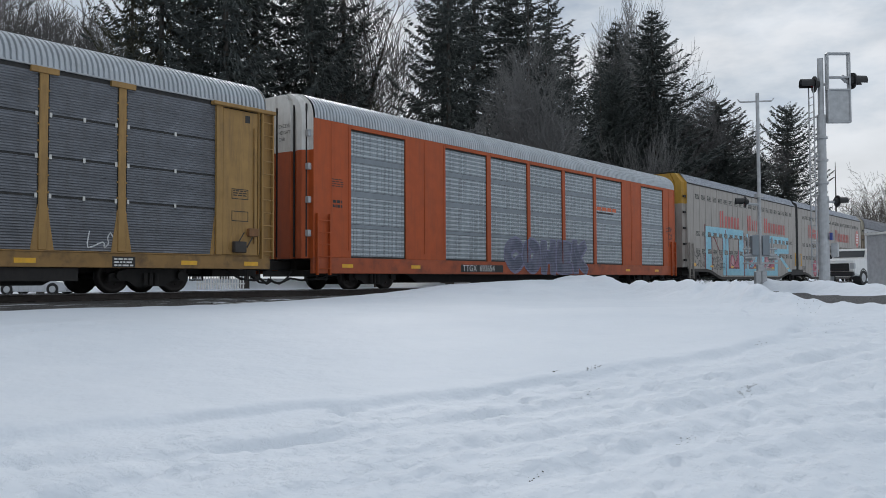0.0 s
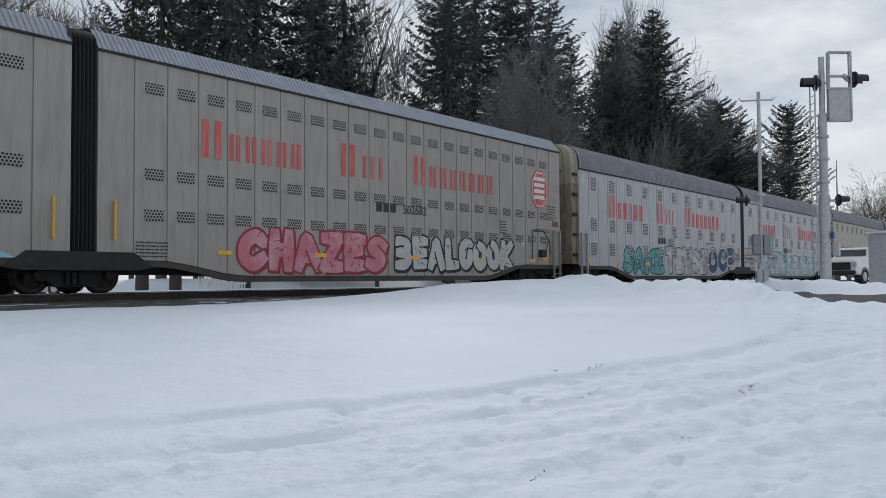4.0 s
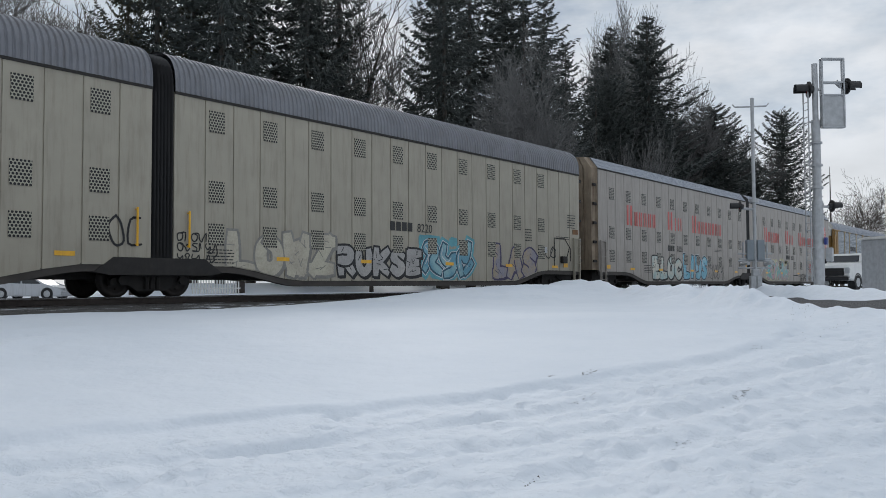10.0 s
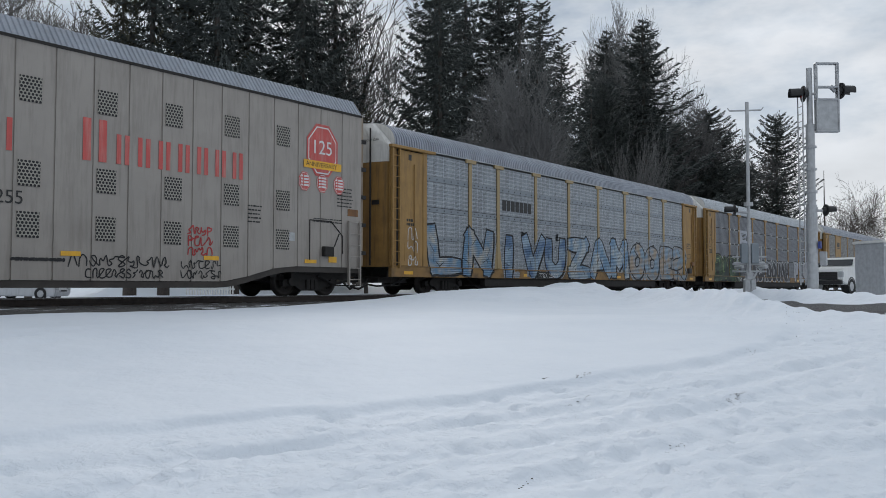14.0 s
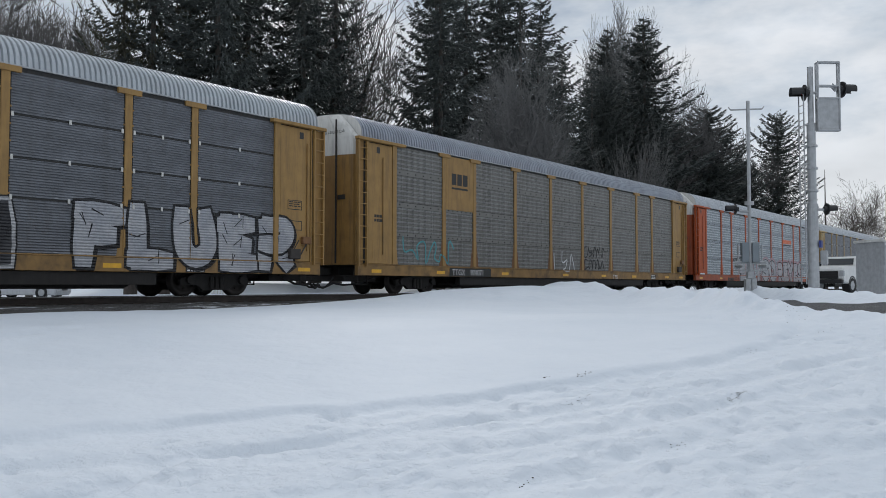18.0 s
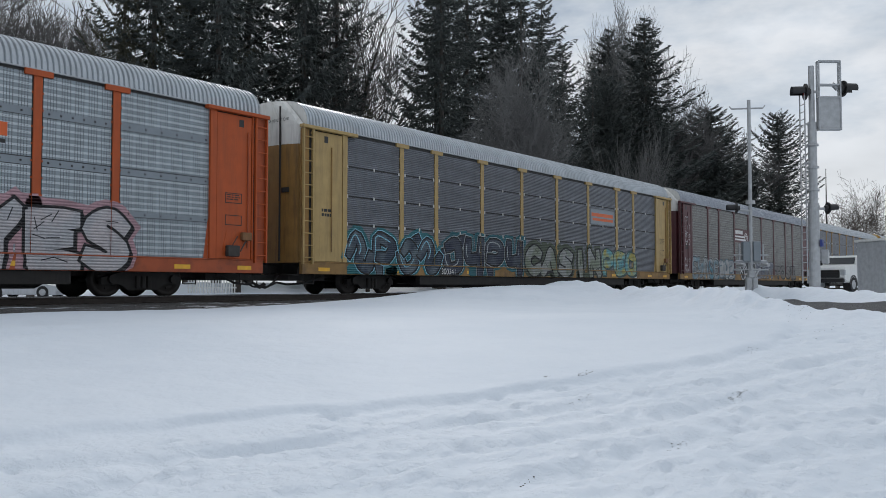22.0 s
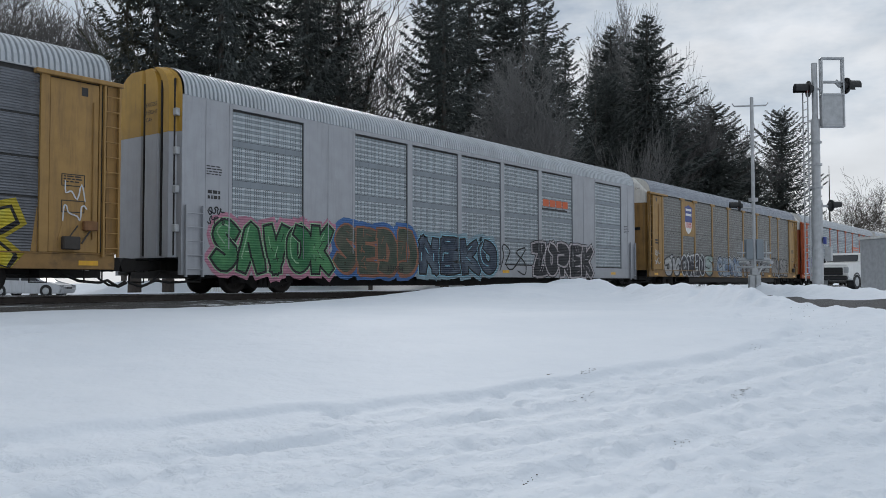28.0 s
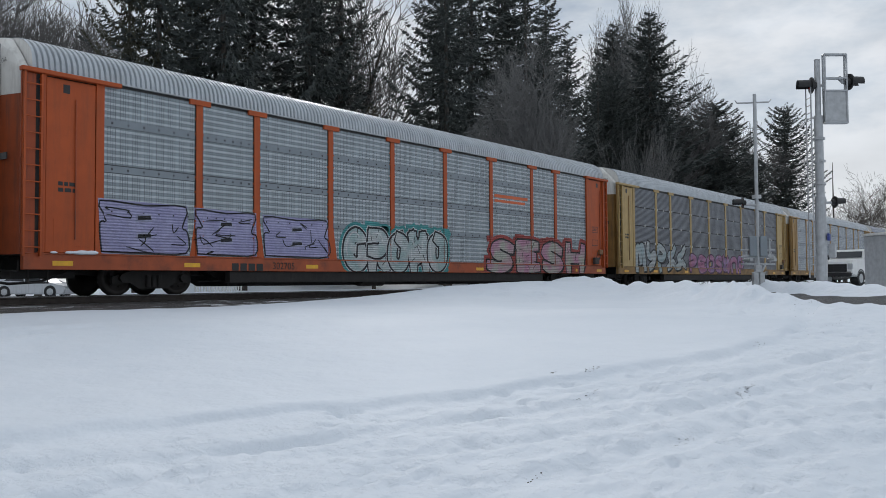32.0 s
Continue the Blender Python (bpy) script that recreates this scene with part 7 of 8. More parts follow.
def bare_mesh(seed, height, spread, stems, depth, fine, bole=0.42, up=0.22):
    """Limbs and twigs of a leafless tree; returns the stout and the fine wood."""
    rng = random.Random(seed)
    stout, thin = ([], []), ([], [])

    def limb(p, q, r0, r1, store, n):
        vs, fs = store
        d = (q - p)
        a = d.orthogonal().normalized()
        b = d.cross(a).normalized()
        i = len(vs)
        for c, r in ((p, r0), (q, r1)):
            for k in range(n):
                w = 2 * math.pi * k / n
                vs.append(tuple(c + a * (r * math.cos(w)) + b * (r * math.sin(w))))
        for k in range(n):
            fs.append((i + k, i + (k + 1) % n, i + n + (k + 1) % n, i + n + k))

    def grow(p, d, ln, r, level):
        steps = 3 if level < 3 else 2
        for s in range(steps):
            d = (d + Vector((rng.uniform(-1, 1), rng.uniform(-1, 1), rng.uniform(-0.5, 0.8))) * 0.16).normalized()
            q = p + d * (ln / steps)
            r1 = r * (0.86 if level < 2 else 0.78)
            limb(p, q, max(r, 0.013), max(r1, 0.011), stout if level < 3 else thin, 6 if level < 2 else 4 if level < 3 else 3)
            p, r = q, r1
            if level < depth and (s > 0 or level > 0):
                for _ in range(rng.choice((1, 2)) if level < 2 else fine):
                    axis = d.orthogonal().normalized()
                    turn = Matrix.Rotation(rng.uniform(0, 6.28), 3, d) @ axis
                    nd = (d * 0.75 + turn * rng.uniform(0.45, 0.95) * spread + Vector((0, 0, up))).normalized()
                    grow(p, nd, ln * rng.uniform(0.55, 0.82), r * rng.uniform(0.5, 0.7), level + 1)
    for s in range(stems):
        lean = Vector((rng.uniform(-1, 1) * 0.35 * (stems > 1), rng.uniform(-1, 1) * 0.35 * (stems > 1), 1)).normalized()
        grow(Vector((rng.uniform(-0.2, 0.2) * (stems > 1), rng.uniform(-0.2, 0.2) * (stems > 1), 0)), lean, height * bole, height * 0.017 / stems ** 0.4, 0)
    tall = max(v[2] for v in thin[0])
    out = [tall]
    for (vs, fs), m in ((stout, BARK if stems < 4 else TWIG), (thin, TWIG)):
        me = bpy.data.meshes.new("limbs")
        me.from_pydata(vs, [], fs)
        me.materials.append(m)
        out.append(me)
    return out


BARES = [bare_mesh(11, 14, 0.8, 1, 6, 2), bare_mesh(12, 14, 0.85, 2, 6, 2), bare_mesh(13, 9, 0.9, 5, 4, 3), bare_mesh(14, 14, 0.75, 2, 4, 2), bare_mesh(15, 14, 0.95, 2, 5, 2), bare_mesh(16, 14, 0.9, 1, 5, 2, 0.4, 0.16),
         bare_mesh(17, 14, 1.25, 2, 5, 3, 0.34, 0.1), bare_mesh(18, 14, 0.9, 2, 6, 2, 0.46, 0.25), bare_mesh(19, 10, 0.55, 9, 3, 2)]
BARES[5][2].materials[0] = BARK
for k in (6, 7, 8):
    BARES[k][1].materials[0] = BARES[k][2].materials[0] = PALE_TWIG


def bare_tree(x, y, height, kind, label="leafless grey deciduous tree", name="bare_tree", narrow=0.0, half=0.0):
    t = thing(name, (x, y, ground_z(x, y) - 0.1), label, "tree", "trees behind the line", x * 2.3)
    t.scale = (height / BARES[kind][0],) * 3
    if narrow:
        t.scale = (t.scale[0] * narrow, t.scale[1] * narrow, t.scale[2])
    if half:
        reach = sorted(math.hypot(v.co.x, v.co.y) for v in BARES[kind][2].vertices)
        w = half / reach[int(len(reach) * 0.93)]
        t.scale = (w, w, t.scale[2])
    piece("trunk", BARES[kind][1], t)
    piece("crown", BARES[kind][2], t)
    return t


for i, (x, y, h, k) in enumerate(((28.2, 42.5, 27, 0), (30.0, 39.0, 27, 1), (35.5, 43, 29, 0), (36.5, 39, 28, 1), (42.0, 41.5, 28, 2), (32.5, 45, 27, 3),
                                  (41.0, 31.5, 24, 0), (45.0, 35, 25, 2), (49.9, 36, 26, 1), (50.2, 31.5, 23, 4), (55.2, 33, 20, 0), (54.5, 36, 25.5, 6), (59.0, 35, 24, 1), (81.1, 40, 28.0, 6), (38.2, 35.0, 11.5, 3))):
    spruce(x, y, h, k, wide=1.0 if x < 49 else 1.15 if x > 80 else 1.25)
for i, (x, y, h) in enumerate(((60.5, 34.0, 20.5), (63.8, 33, 19.0), (67.0, 35, 18), (74.5, 33, 19.5), (83.0, 33.5, 15))):
    spruce(x, y, h, (1, 2, 0, 1, 3)[i])
spruce(27.0, 43.6, 27, 3, "tall olive-brown spruce tree", 0.5)
spruce(70.0, 31, 24.6, 6, "tall dark spruce with a thin leader", 1.38)
spruce(75.2, 32.5, 17.5, 5, wide=0.9)
spruce(69.0, 33.5, 16.5, 5)
spruce(66.0, 33, 18.5, 5)
spruce(73.5, 32, 14.5, 5)
spruce(77.9, 38, 22, 1)
spruce(80.2, 29, 17.8, 5, "broad rounded dark evergreen tree", 1.45)
spruce(83.0, 30.5, 16.0, 5, "broad rounded dark evergreen tree", 1.1)
spruce(84.5, 31, 17.0, 1)
spruce(96.0, 27, 19.6, 7, "lone conical dark green spruce", 1.25)
spruce(91.0, 29, 14.0, 5, wide=1.15)
spruce(78.0, 31.5, 16.5, 5)
for i, (x, y, h) in enumerate(((19.6, 61, 22), (26, 64, 23.5), (31.5, 70, 26), (28.0, 56, 21.5), (34.3, 66, 25), (90, 44, 22), (92, 40, 19.5), (101, 42, 20), (88, 36, 18))):
    bare_tree(x, y, h, i % 2)
for x, y, h in ((45.5, 45, 25), (49.5, 46, 27), (42.5, 44, 22)):
    bare_tree(x, y, h, 3, "tall leafless tree with thick crooked limbs")
bare_tree(51.4, 24, 12.4, 8, "leafless grey many-stemmed bush tree", "bare_shrub_tree", half=2.6)
bare_tree(38.0, 24.5, 15.0, 6, "leafless pale grey round-crowned tree", half=3.0)
bare_tree(83.6, 40.8, 31.5, 7, "tall leafless tree with a round twiggy crown", half=6.5)
for x, y, h in ((117.4, 26, 15.3), (162, 30, 16.8), (150, 33, 12.5), (124, 29, 11)):
    bare_tree(x, y, h, 5, "leafless spreading tree in the distance")
for x, y, h in ((93.5, 30, 18.3), (77.5, 31, 20.3)):
    bare_tree(x, y, h, 0, narrow=0.8)
bm = tube(B(), (0, 0, 0), (0.1, 0, 14.5), 0.2, 0.03, 8)
snag = thing("dead_trunk", (108, 25, -0.3), "thin dead tree trunk without branches", "tree")
part("trunk", bm, BARK, snag)


# ---- crossing equipment ----
def flasher(host, x, y, z, ang, s=1.0):
    """A hooded crossing lamp: back disc, hood and red lens, facing along ang."""
    lamp = part("flasher", tube(B(), (0, 0, 0), (0.05 * s, 0, 0), 0.29 * s, n=20), BLACK, host)
    lamp.location, lamp.rotation_euler = (x, y, z), (0, 0, ang)
    bm = B()
    rows = [[(d, 0.2 * s * math.cos(q), 0.2 * s * math.sin(q)) for q in [math.pi * (-0.15 + 1.3 * k / 12) for k in range(13)]] for d in (0.05 * s, 0.5 * s)]
    loft(bm, rows)
    part("hood", bm, BLACK, lamp)
    part("lens", tube(B(), (0.052 * s, 0, 0), (0.085 * s, 0, 0), 0.15 * s, 0.13 * s, n=16), RED_LENS, lamp)
    bm = tube(B(), (-0.14 * s, 0, 0), (0, 0, 0), 0.12 * s, 0.16 * s, n=12)
    part("lamp_housing", bm, BLACK, lamp)




def cantilever_mast():
    x, y = 31.95, 7.82
    z0 = ground_z(x, y)
    m = thing("crossing_signal_mast", (x, y, z0), "tall silver crossing signal mast with ladder and platform", "signal mast")
    h = 8.08 - z0
    bm = tube(B(), (0, 0, 0), (0, 0, 3.2 - z0), 0.19, n=20)
    tube(bm, (0, 0, 3.2 - z0), (0, 0, 6.1 - z0), 0.15, n=20)
    tube(bm, (0, 0, 6.1 - z0), (0, 0, h + 0.05), 0.1, n=14)
    part("pole", bm, GALV, m, smooth=False)
    part("base_flange", tube(B(), (0, 0, 0), (0, 0, 0.12), 0.42, n=16), GALV, m)
    for z in (2.2, 3.0, 3.6, 4.4, 5.2):
        part("clamp", tube(B(), (0, 0, z), (0, 0, z + 0.07), 0.21, n=16), GALV, m)
    # sideways in the view: u runs to the right, v towards the road
    u, v = Vector((0.62, -0.78, 0)), Vector((-0.78, -0.62, 0))

    def bar(bm, p, q, r=0.035):
        tube(bm, p, q, r, n=6)
    top = 8.28 - z0
    fr = B()
    a, b = u * 0.2, u * 0.98
    for s in (0.0, 0.16):
        o = v * s
        for p, q in ((a + o + Vector((0, 0, top - 2.45)), a + o + Vector((0, 0, top))), (b + o + Vector((0, 0, top - 2.45)), b + o + Vector((0, 0, top))),
                     (a + o + Vector((0, 0, top)), b + o + Vector((0, 0, top))), (a + o + Vector((0, 0, top - 0.85)), b + o + Vector((0, 0, top - 0.85))),
                     (a + o + Vector((0, 0, top - 1.3)), b + o + Vector((0, 0, top - 1.3))), (a + o + Vector((0, 0, top - 2.45)), b + o + Vector((0, 0, top - 2.45)))):
            bar(fr, p, q)
    for p in (a, b):
        for z in (top, top - 1.3, top - 2.45):
            bar(fr, p + Vector((0, 0, z)), p + v * 0.16 + Vector((0, 0, z)))
    part("platform_frame", fr, GALV, m)
    bm = B()
    for k in range(12):
        z = top - 2.4 + k * 0.09
        bar(bm, a + v * 0.1 + Vector((0, 0, z)), b + v * 0.1 + Vector((0, 0, z)), 0.022)
    for k in range(9):
        p = a + (b - a) * k / 8 + v * 0.1
        bar(bm, p + Vector((0, 0, top - 2.4)), p + Vector((0, 0, top - 1.35)), 0.022)
    part("walkway_grating", bm, GALV, m)
    bm = B()
    bm2 = [a + v * 0.15 + Vector((0, 0, top - 2.42)), b + v * 0.15 + Vector((0, 0, top - 2.42)), b + v * 0.15 + Vector((0, 0, top - 1.33)), a + v * 0.15 + Vector((0, 0, top - 1.33))]
    back = [p - v * 0.03 for p in bm2]
    loft(bm, [bm2, back], True)
    bm.faces.new([bm.verts.new(p) for p in bm2])
    bm.faces.new([bm.verts.new(p) for p in back[::-1]])
    part("sheet_panel", bm, GALV, m)
    # ladder
    lad = B()
    la, lb = u * -0.3 + v * 0.1, u * -0.3 - v * 0.3
    for p in (la, lb):
        bar(lad, p + Vector((0, 0, 0.3)), p + Vector((0, 0, top - 1.1)), 0.025)
    for k in range(24):
        z = 0.5 + k * 0.27
        if z < top - 1.1:
            bar(lad, la + Vector((0, 0, z)), lb + Vector((0, 0, z)), 0.016)
    for z in (1.5, 3.2, 4.6, 6.0):
        for p in (la, lb):
            bar(lad, p + Vector((0, 0, z)), Vector((0, 0, z)), 0.018)
    part("ladder", lad, GALV, m)
    # lamps: upper pair by the platform, lower one by the pole
    head = 7.2 - z0
    for off, ang in ((-0.2, radians(122)), (1.12, radians(-46))):
        p = u * off
        flasher(m, p.x, p.y, head if off < 0 else head + 0.12, ang, 1.0)
    bm = B()
    bar(bm, u * -0.45 + Vector((0, 0, head)), u * 0.2 + Vector((0, 0, head)), 0.05)
    bar(bm, u * 0.75 + Vector((0, 0, head + 0.3)), u * 0.95 + Vector((0, 0, head + 0.1)), 0.08)
    part("lamp_bracket", bm, GALV, m)
    p = u * 0.5
    flasher(m, p.x, p.y, 3.02 - z0, radians(-46), 0.72)
    bm = B()
    bar(bm, Vector((0, 0, 3.0 - z0)), u * 0.45 + Vector((0, 0, 3.0 - z0)), 0.05)
    part("lamp_bracket", bm, GALV, m)
    part("notice_plate", box(B(), -0.1, 0.1, -0.3, -0.22, 1.6, 1.85), LOGO_BLUE, m)
    part("junction_box", soften(box(B(), 0.12, 0.36, -0.42, -0.2, 1.0, 1.5), 0.02), GALV, m)


def gate_mast():
    x, y = 30.1, 9.46
    z0 = ground_z(x, y)
    m = thing("crossing_gate_mast", (x, y, z0), "slender silver crossing gate mast with counterweights", "signal mast")
    h = 6.8 - z0
    bm = tube(B(), (0, 0, 0), (0, 0, h), 0.062, n=12)
    part("pole", bm, GALV, m)
    u, v = Vector((0.62, -0.78, 0)), Vector((-0.78, -0.62, 0))
    bm = B()
    tube(bm, u * -0.62 + Vector((0, 0, h - 0.32)), u * 0.5 + Vector((0, 0, h - 0.28)), 0.03, n=6)
    tube(bm, u * -0.62 + Vector((0, 0, h - 0.32)), u * -0.7 + Vector((0, 0, h - 0.22)), 0.02, n=6)
    tube(bm, u * 0.5 + Vector((0, 0, h - 0.28)), u * 0.58 + Vector((0, 0, h - 0.18)), 0.02, n=6)
    part("cross_arm", bm, GALV, m)
    def turned_box(bm, u0, u1, v0, v1, z0, z1):
        base = [u * p + v * q for p, q in ((u0, v0), (u1, v0), (u1, v1), (u0, v1))]
        loft(bm, [[(p.x, p.y, z) for p in base] for z in (z0, z1)], True)
        for z in (z0, z1):
            bm.faces.new([bm.verts.new((p.x, p.y, z)) for p in base])
        bmesh.ops.remove_doubles(bm, verts=bm.verts[:], dist=0.0005)
        return soften(bm, 0.015, 1)
    for p, q in ((-0.31, -0.06), (0.06, 0.31)):
        part("gate_mechanism", turned_box(B(), p, q, -0.1, 0.1, 0.98, 1.68), BAND_BLUE, m, "dark grey steel gate motor housing")
    for p, q in ((-0.2, -0.02), (0.02, 0.2)):
        part("base_plate", turned_box(B(), p, q, -0.1, 0.1, -0.1, 0.42), GALV, m)
    part("bracket_plate", turned_box(B(), -0.12, 0.12, -0.08, 0.08, 0.43, 0.66), GALV, m)
    for s in (-1, 1):
        p = u * (0.42 * s)
        part("gate_arm_support", tube(B(), p + Vector((0, 0, 0.75)), p + Vector((0, 0, 1.6)), 0.03, n=6), GALV, m)
        part("counterweight", tube(B(), p + Vector((0, 0, 0.85)) - v * 0.2, p + Vector((0, 0, 0.85)) + v * 0.5, 0.06, n=8), GALV, m)
        part("pivot", tube(B(), p * 1.3 + Vector((0, 0, 1.0)), p * 0.4 + Vector((0, 0, 1.0)), 0.04, n=6), GALV, m)
    for z in (0.7, 0.95, 1.2):
        part("gate_arm", tube(B(), u * -0.6 + Vector((0, 0, z)), u * 0.6 + Vector((0, 0, z)), 0.035, n=6), GALV, m)
    bm = B()
    tube(bm, u * 0.12 + Vector((0, 0, 0.4)), u * 0.3 + Vector((0, 0, 0.75)), 0.03, n=6)
    tube(bm, u * -0.12 + Vector((0, 0, 0.4)), u * -0.05 + Vector((0, 0, 1.1)), 0.03, n=6)
    part("conduit", bm, GALV, m)
    bm = B()
    tube(bm, Vector((0, 0, 2.75)), u * -0.55 + Vector((0, 0, 2.8)), 0.05, n=6)
    part("lamp_bracket", bm, GALV, m)
    p = u * -0.48
    flasher(m, p.x, p.y, 2.85, radians(120), 0.68)
    part("bell_housing", tube(B(), (0, 0, 3.0), (0, 0, 3.12), 0.16, n=12), GALV, m)


def cabinet():
    x, y = 42.16, 6.97
    z0 = ground_z(x, y) - 0.05
    m = thing("signal_equipment_cabinet", (x, y, z0), "large silver metal equipment cabinet", "cabinet", rz=radians(-40))
    h = 2.32 - z0
    part("body", soften(box(B(), -1.2, 1.2, -0.9, 0.9, 0, h - 0.12), 0.02), GALV, m)
    part("roof", soften(box(B(), -1.28, 1.28, -0.98, 0.98, h - 0.115, h), 0.03), OFFWHITE, m)
    part("door", soften(box(B(), -0.9, 0.0, -0.93, -0.902, 0.15, h - 0.3), 0.01), GALV, m)
    part("door_handle", soften(box(B(), -0.12, -0.06, -0.97, -0.931, 0.95, 1.15), 0.01), STEEL_DARK, m)
    part("label_strip", box(B(), -1.15, -0.2, -0.906, -0.901, h - 0.28, h - 0.17), PLATE_WHITE, m, "pale label strip")
    part("lock_box", soften(box(B(), -0.9, -0.6, -0.99, -0.935, h - 0.6, h - 0.4), 0.01), GALV, m)


cantilever_mast()
gate_mast()
cabinet()


# ---- parked vehicles ----
def arch_ring(x, y, z, r0, r1):
    """The dark lip round the upper half of a wheel."""
    rows = [[(x + r * math.cos(q), y + dy, z + r * math.sin(q)) for r, dy in ((r0, -0.01), (r1, -0.01), (r1, 0.01), (r0, 0.01))] for q in [math.pi * (k / 16) for k in range(17)]]
    bm = B()
    loft(bm, rows, True)
    return bm


def wheel_on(car, x, y, r, w=0.24, rim=None):
    t = part("wheel", tube(B(), (0, -w / 2, 0), (0, w / 2, 0), r, n=20), RUBBER, car)
    t.location = (x, y, r)
    bm = B()
    for s in (-1, 1):
        tube(bm, (0, s * w / 2, 0), (0, s * (w / 2 + 0.012), 0), r * 0.62, r * 0.55, n=14)
    part("rim", bm, rim or GALV, t)


def pickup():
    x, y = 53.5, 11.17
    car = thing("pickup_truck", (x, y, ground_z(x, y) + 0.02), "white heavy-duty pickup truck with dark grille", "pickup truck", rz=radians(168.8))
    W2 = 1.0
    bm = B()
    prof = ((2.95, 0.62), (3.05, 0.75), (3.05, 1.3), (2.93, 1.42), (1.55, 1.5), (-3.0, 1.44), (-3.05, 0.62), (-2.4, 0.5), (2.4, 0.5))
    slab(bm, prof, -W2, W2)
    soften(bm, 0.05, 2)
    part("body", bm, WHITE, car)
    bm = B()
    rows = []
    for z, x0, x1, hw in ((1.42, -0.95, 1.5, 0.98), (1.54, -0.93, 1.42, 0.95), (1.98, -0.8, 1.0, 0.84), (2.06, -0.65, 0.85, 0.76)):
        rows.append([(x0, -hw, z), (x1, -hw, z), (x1, hw, z), (x0, hw, z)])
    vs = loft(bm, rows, True)
    bm.faces.new(vs[-1])
    part("cab", bm, WHITE, car)
    bm = B()
    loft(bm, [[(1.43, -0.86, 1.58), (1.43, 0.86, 1.58)], [(1.07, -0.76, 1.94), (1.07, 0.76, 1.94)]])
    part("windscreen", bm, GLASS_DARK, car)
    for s in (-1, 1):
        for x0, x1 in ((0.3, 1.2), (-0.75, 0.22)):
            bm = B()
            loft(bm, [[(x0, s * 0.968, 1.48), (x1, s * 0.968, 1.48)], [(x0 + 0.05, s * 0.86, 1.85), (x1 - (0.42 if x1 > 1 else 0), s * 0.86, 1.85)]])
            part("side_window", bm, GLASS_DARK, car)
        part("headlight", soften(box(B(), 2.9, 3.08, s * 0.9 - 0.12, s * 0.9 + 0.115, 0.9, 1.22), 0.02), GALV, car)
        part("mirror", soften(box(B(), 1.15, 1.3, s * 1.15 - 0.12, s * 1.15 + 0.12, 1.4, 1.75), 0.03), BLACK, car)
        for wx in (1.9, -1.8):
            wheel_on(car, wx, s * 0.87, 0.41, 0.28, GALV)
            part("wheel_arch", arch_ring(wx, s * 1.0, 0.43, 0.42, 0.5), BLACK, car)
    part("grille", soften(box(B(), 3.04, 3.1, -0.74, 0.74, 0.78, 1.2), 0.02), BLACK, car, "black mesh grille")
    bm = B()
    for z in (0.88, 1.0, 1.12):
        box(bm, 3.095, 3.115, -0.72, 0.72, z - 0.015, z + 0.015)
    part("grille_bar", bm, STEEL_DARK, car)
    part("bumper", soften(box(B(), 2.98, 3.2, -1.0, 1.0, 0.5, 0.74), 0.04), BLACK, car)


CAR_PAINT = paint("silver_white_car_paint", (0.5, 0.51, 0.53), 0.3, 0.2, 0.05, 3, dirty=0.3)


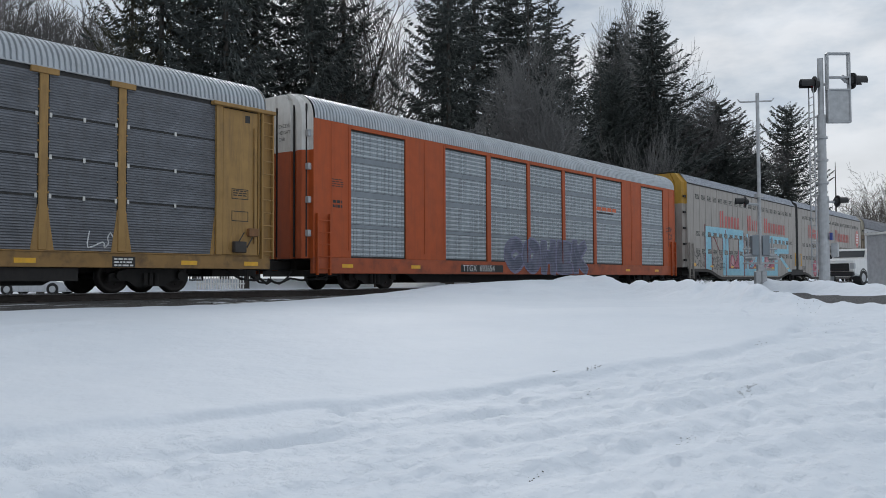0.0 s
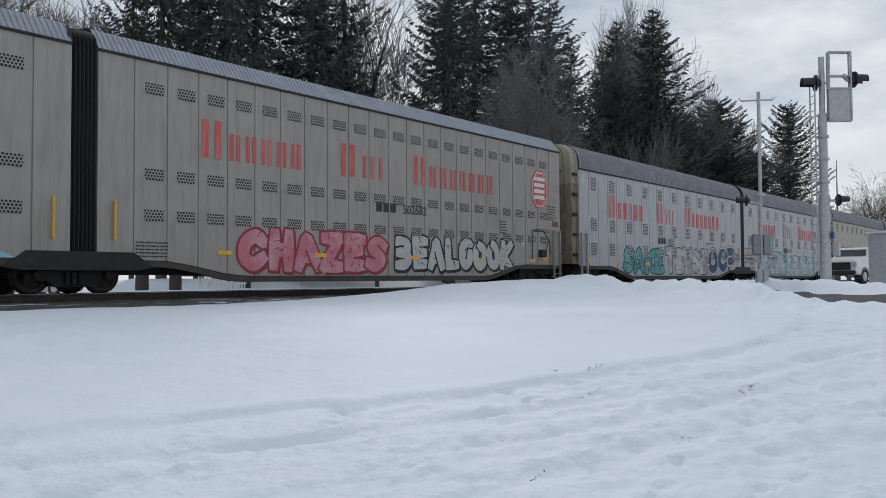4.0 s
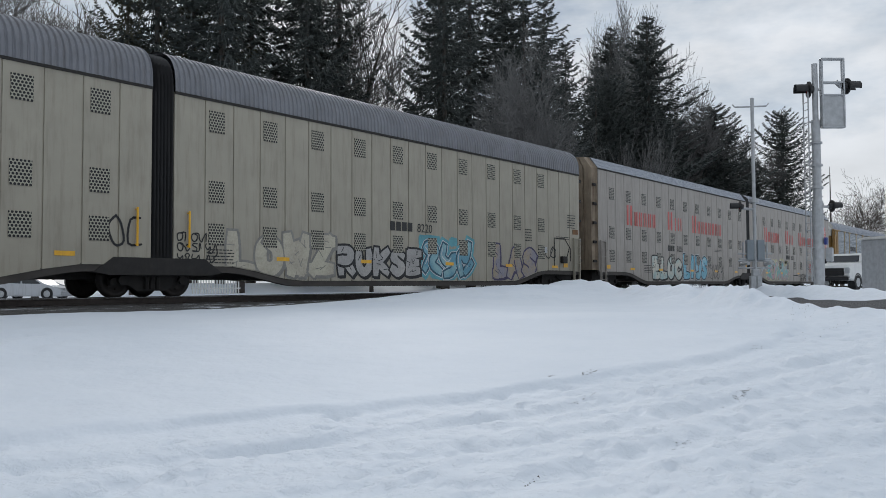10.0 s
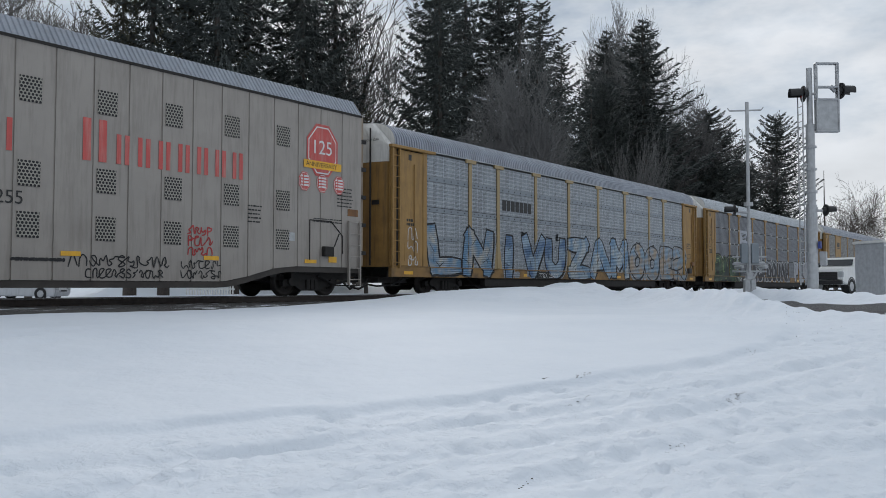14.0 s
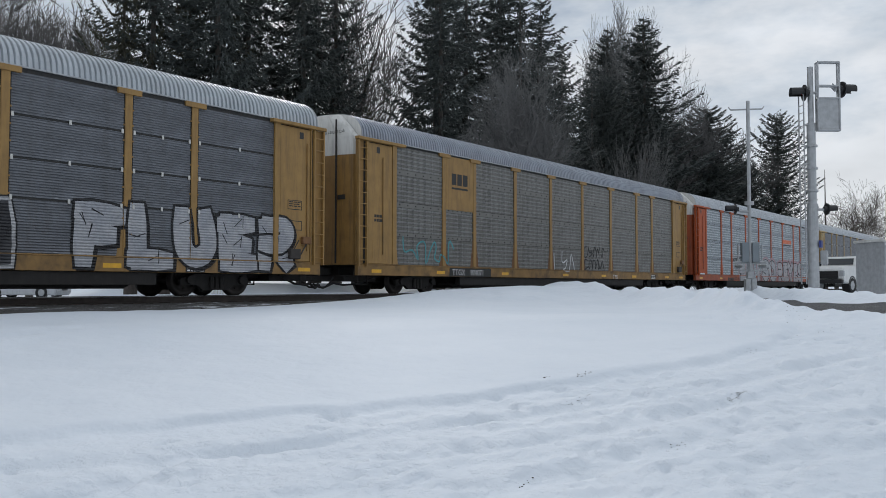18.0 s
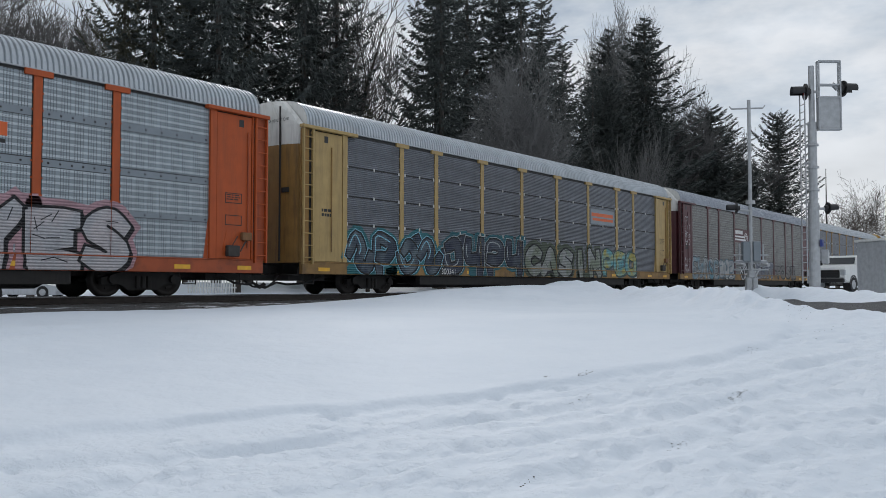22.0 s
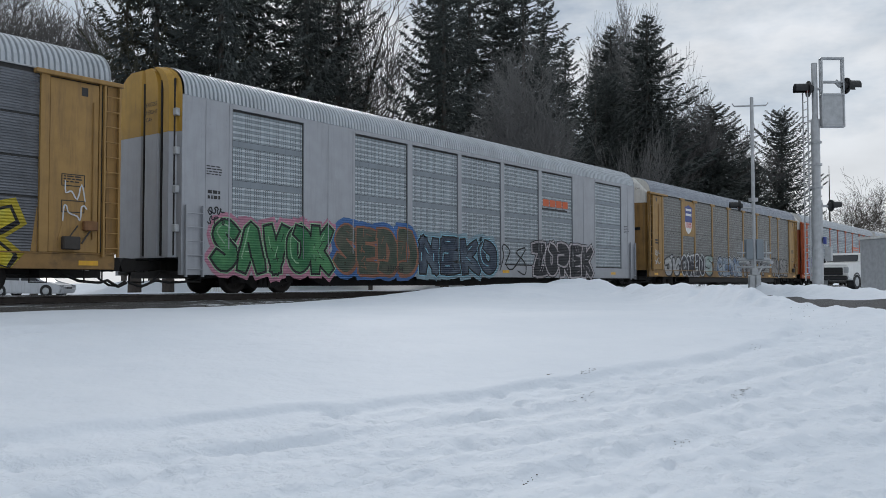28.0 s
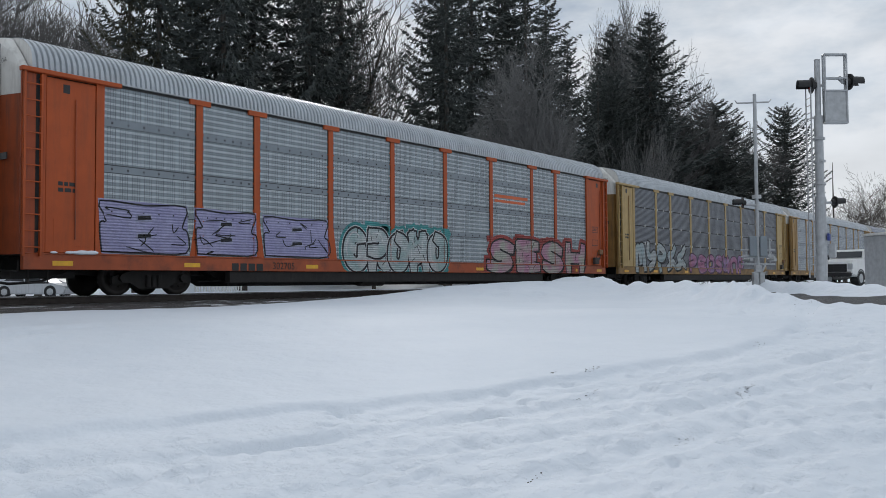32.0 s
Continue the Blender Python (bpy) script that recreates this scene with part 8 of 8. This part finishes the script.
def saloon():
    x, y = 25.2, 50.6
    car = thing("parked_car", (x, y, ground_z(x, y) + 0.02), "white parked saloon car in the snow", "car", rz=radians(-56))
    prof = ((-2.3, 0.2), (2.25, 0.17), (2.38, 0.5), (2.3, 0.66), (1.25, 0.86), (0.55, 1.32), (0.2, 1.42), (-0.9, 1.42), (-1.5, 1.2), (-2.1, 0.98), (-2.38, 0.9))
    bm = slab(B(), prof, -0.9, 0.9)
    soften(bm, 0.06, 2)
    part("body", bm, CAR_PAINT, car)
    for s in (-1, 1):
        for pts in (((1.05, 0.92), (0.5, 1.28), (-0.1, 1.34), (-0.1, 0.94)), ((-0.2, 0.94), (-0.2, 1.34), (-0.9, 1.33), (-1.4, 1.0))):
            bm = slab(B(), pts, s * 0.9 - 0.004, s * 0.9 + 0.006)
            part("side_window", bm, GLASS_DARK, car)
        for wx in (1.42, -1.38):
            wheel_on(car, wx, s * 0.8, 0.33, 0.22)
            part("wheel_arch", tube(B(), (wx, s * 0.903, 0.34), (wx, s * 0.905, 0.34), 0.37, n=20), BLACK, car)
        part("headlight", soften(box(B(), 2.12, 2.36, s * 0.7 - 0.14, s * 0.7 + 0.14, 0.55, 0.68), 0.02), GALV, car)
        part("tail_light", soften(box(B(), -2.4, -2.3, s * 0.7 - 0.12, s * 0.7 + 0.12, 0.68, 0.84), 0.02), RED_LENS, car)
    bm = B()
    box(bm, 2.37, 2.395, -0.3, 0.3, 0.46, 0.56)
    part("grille", bm, BLACK, car)


pickup()
saloon()


# ---- small things beyond the line ----
def fence():
    f = thing("picket_fence", (25.6, 35.4, ground_z(26.5, 34.8)), "low pale picket fence half sunk in snow", "fence", rz=radians(-38))
    me = mesh_of("picket", slab(B(), [(-0.035, 0), (0.035, 0), (0.035, 0.95), (0, 1.02), (-0.035, 0.95)], -0.01, 0.01), WHITE)
    for i in range(18):
        piece("picket", me, f, (i * 0.13, 0, 0))
    for z in (0.25, 0.75):
        part("fence_rail", box(B(), -0.05, 2.3, 0.012, 0.05, z, z + 0.07), WHITE, f)


fence()
for x, y, r in ((22.6, 35.6, 0.32), (24.0, 35.0, 0.3), (29.0, 36.0, 0.28)):
    t = thing("cut_post", (x, y, ground_z(x, y)), "short dark timber post in the snow", "post", "posts beyond the line")
    part("post", soften(tube(B(), (0, 0, -0.1), (0, 0, 1.1), r, r * 0.94, 9), 0.02, 1), TIE, t)


# ---- what moves: the cars along the line, their wheels as they roll ----
def motions():
    times = [2.0 * k for k in range(17)]
    for car, start in CARS:
        walk(car, [(t, pose(start - run(t), LINE_Y, 0)) for t in times])
    first = {}
    for w, d in WHEELSETS:
        if d not in first:
            walk(w, [(k / FPS, pose(d, 0, R_WHEEL, 0, math.degrees(-run(k / FPS) / R_WHEEL), 0)) for k in range(32 * FPS + 1)])
            first[d] = w
        else:
            w.rotation_mode = "QUATERNION"
            keys = w.animation_data_create()
            keys.action = first[d].animation_data.action
            keys.action_slot = first[d].animation_data.action_slot


motions()
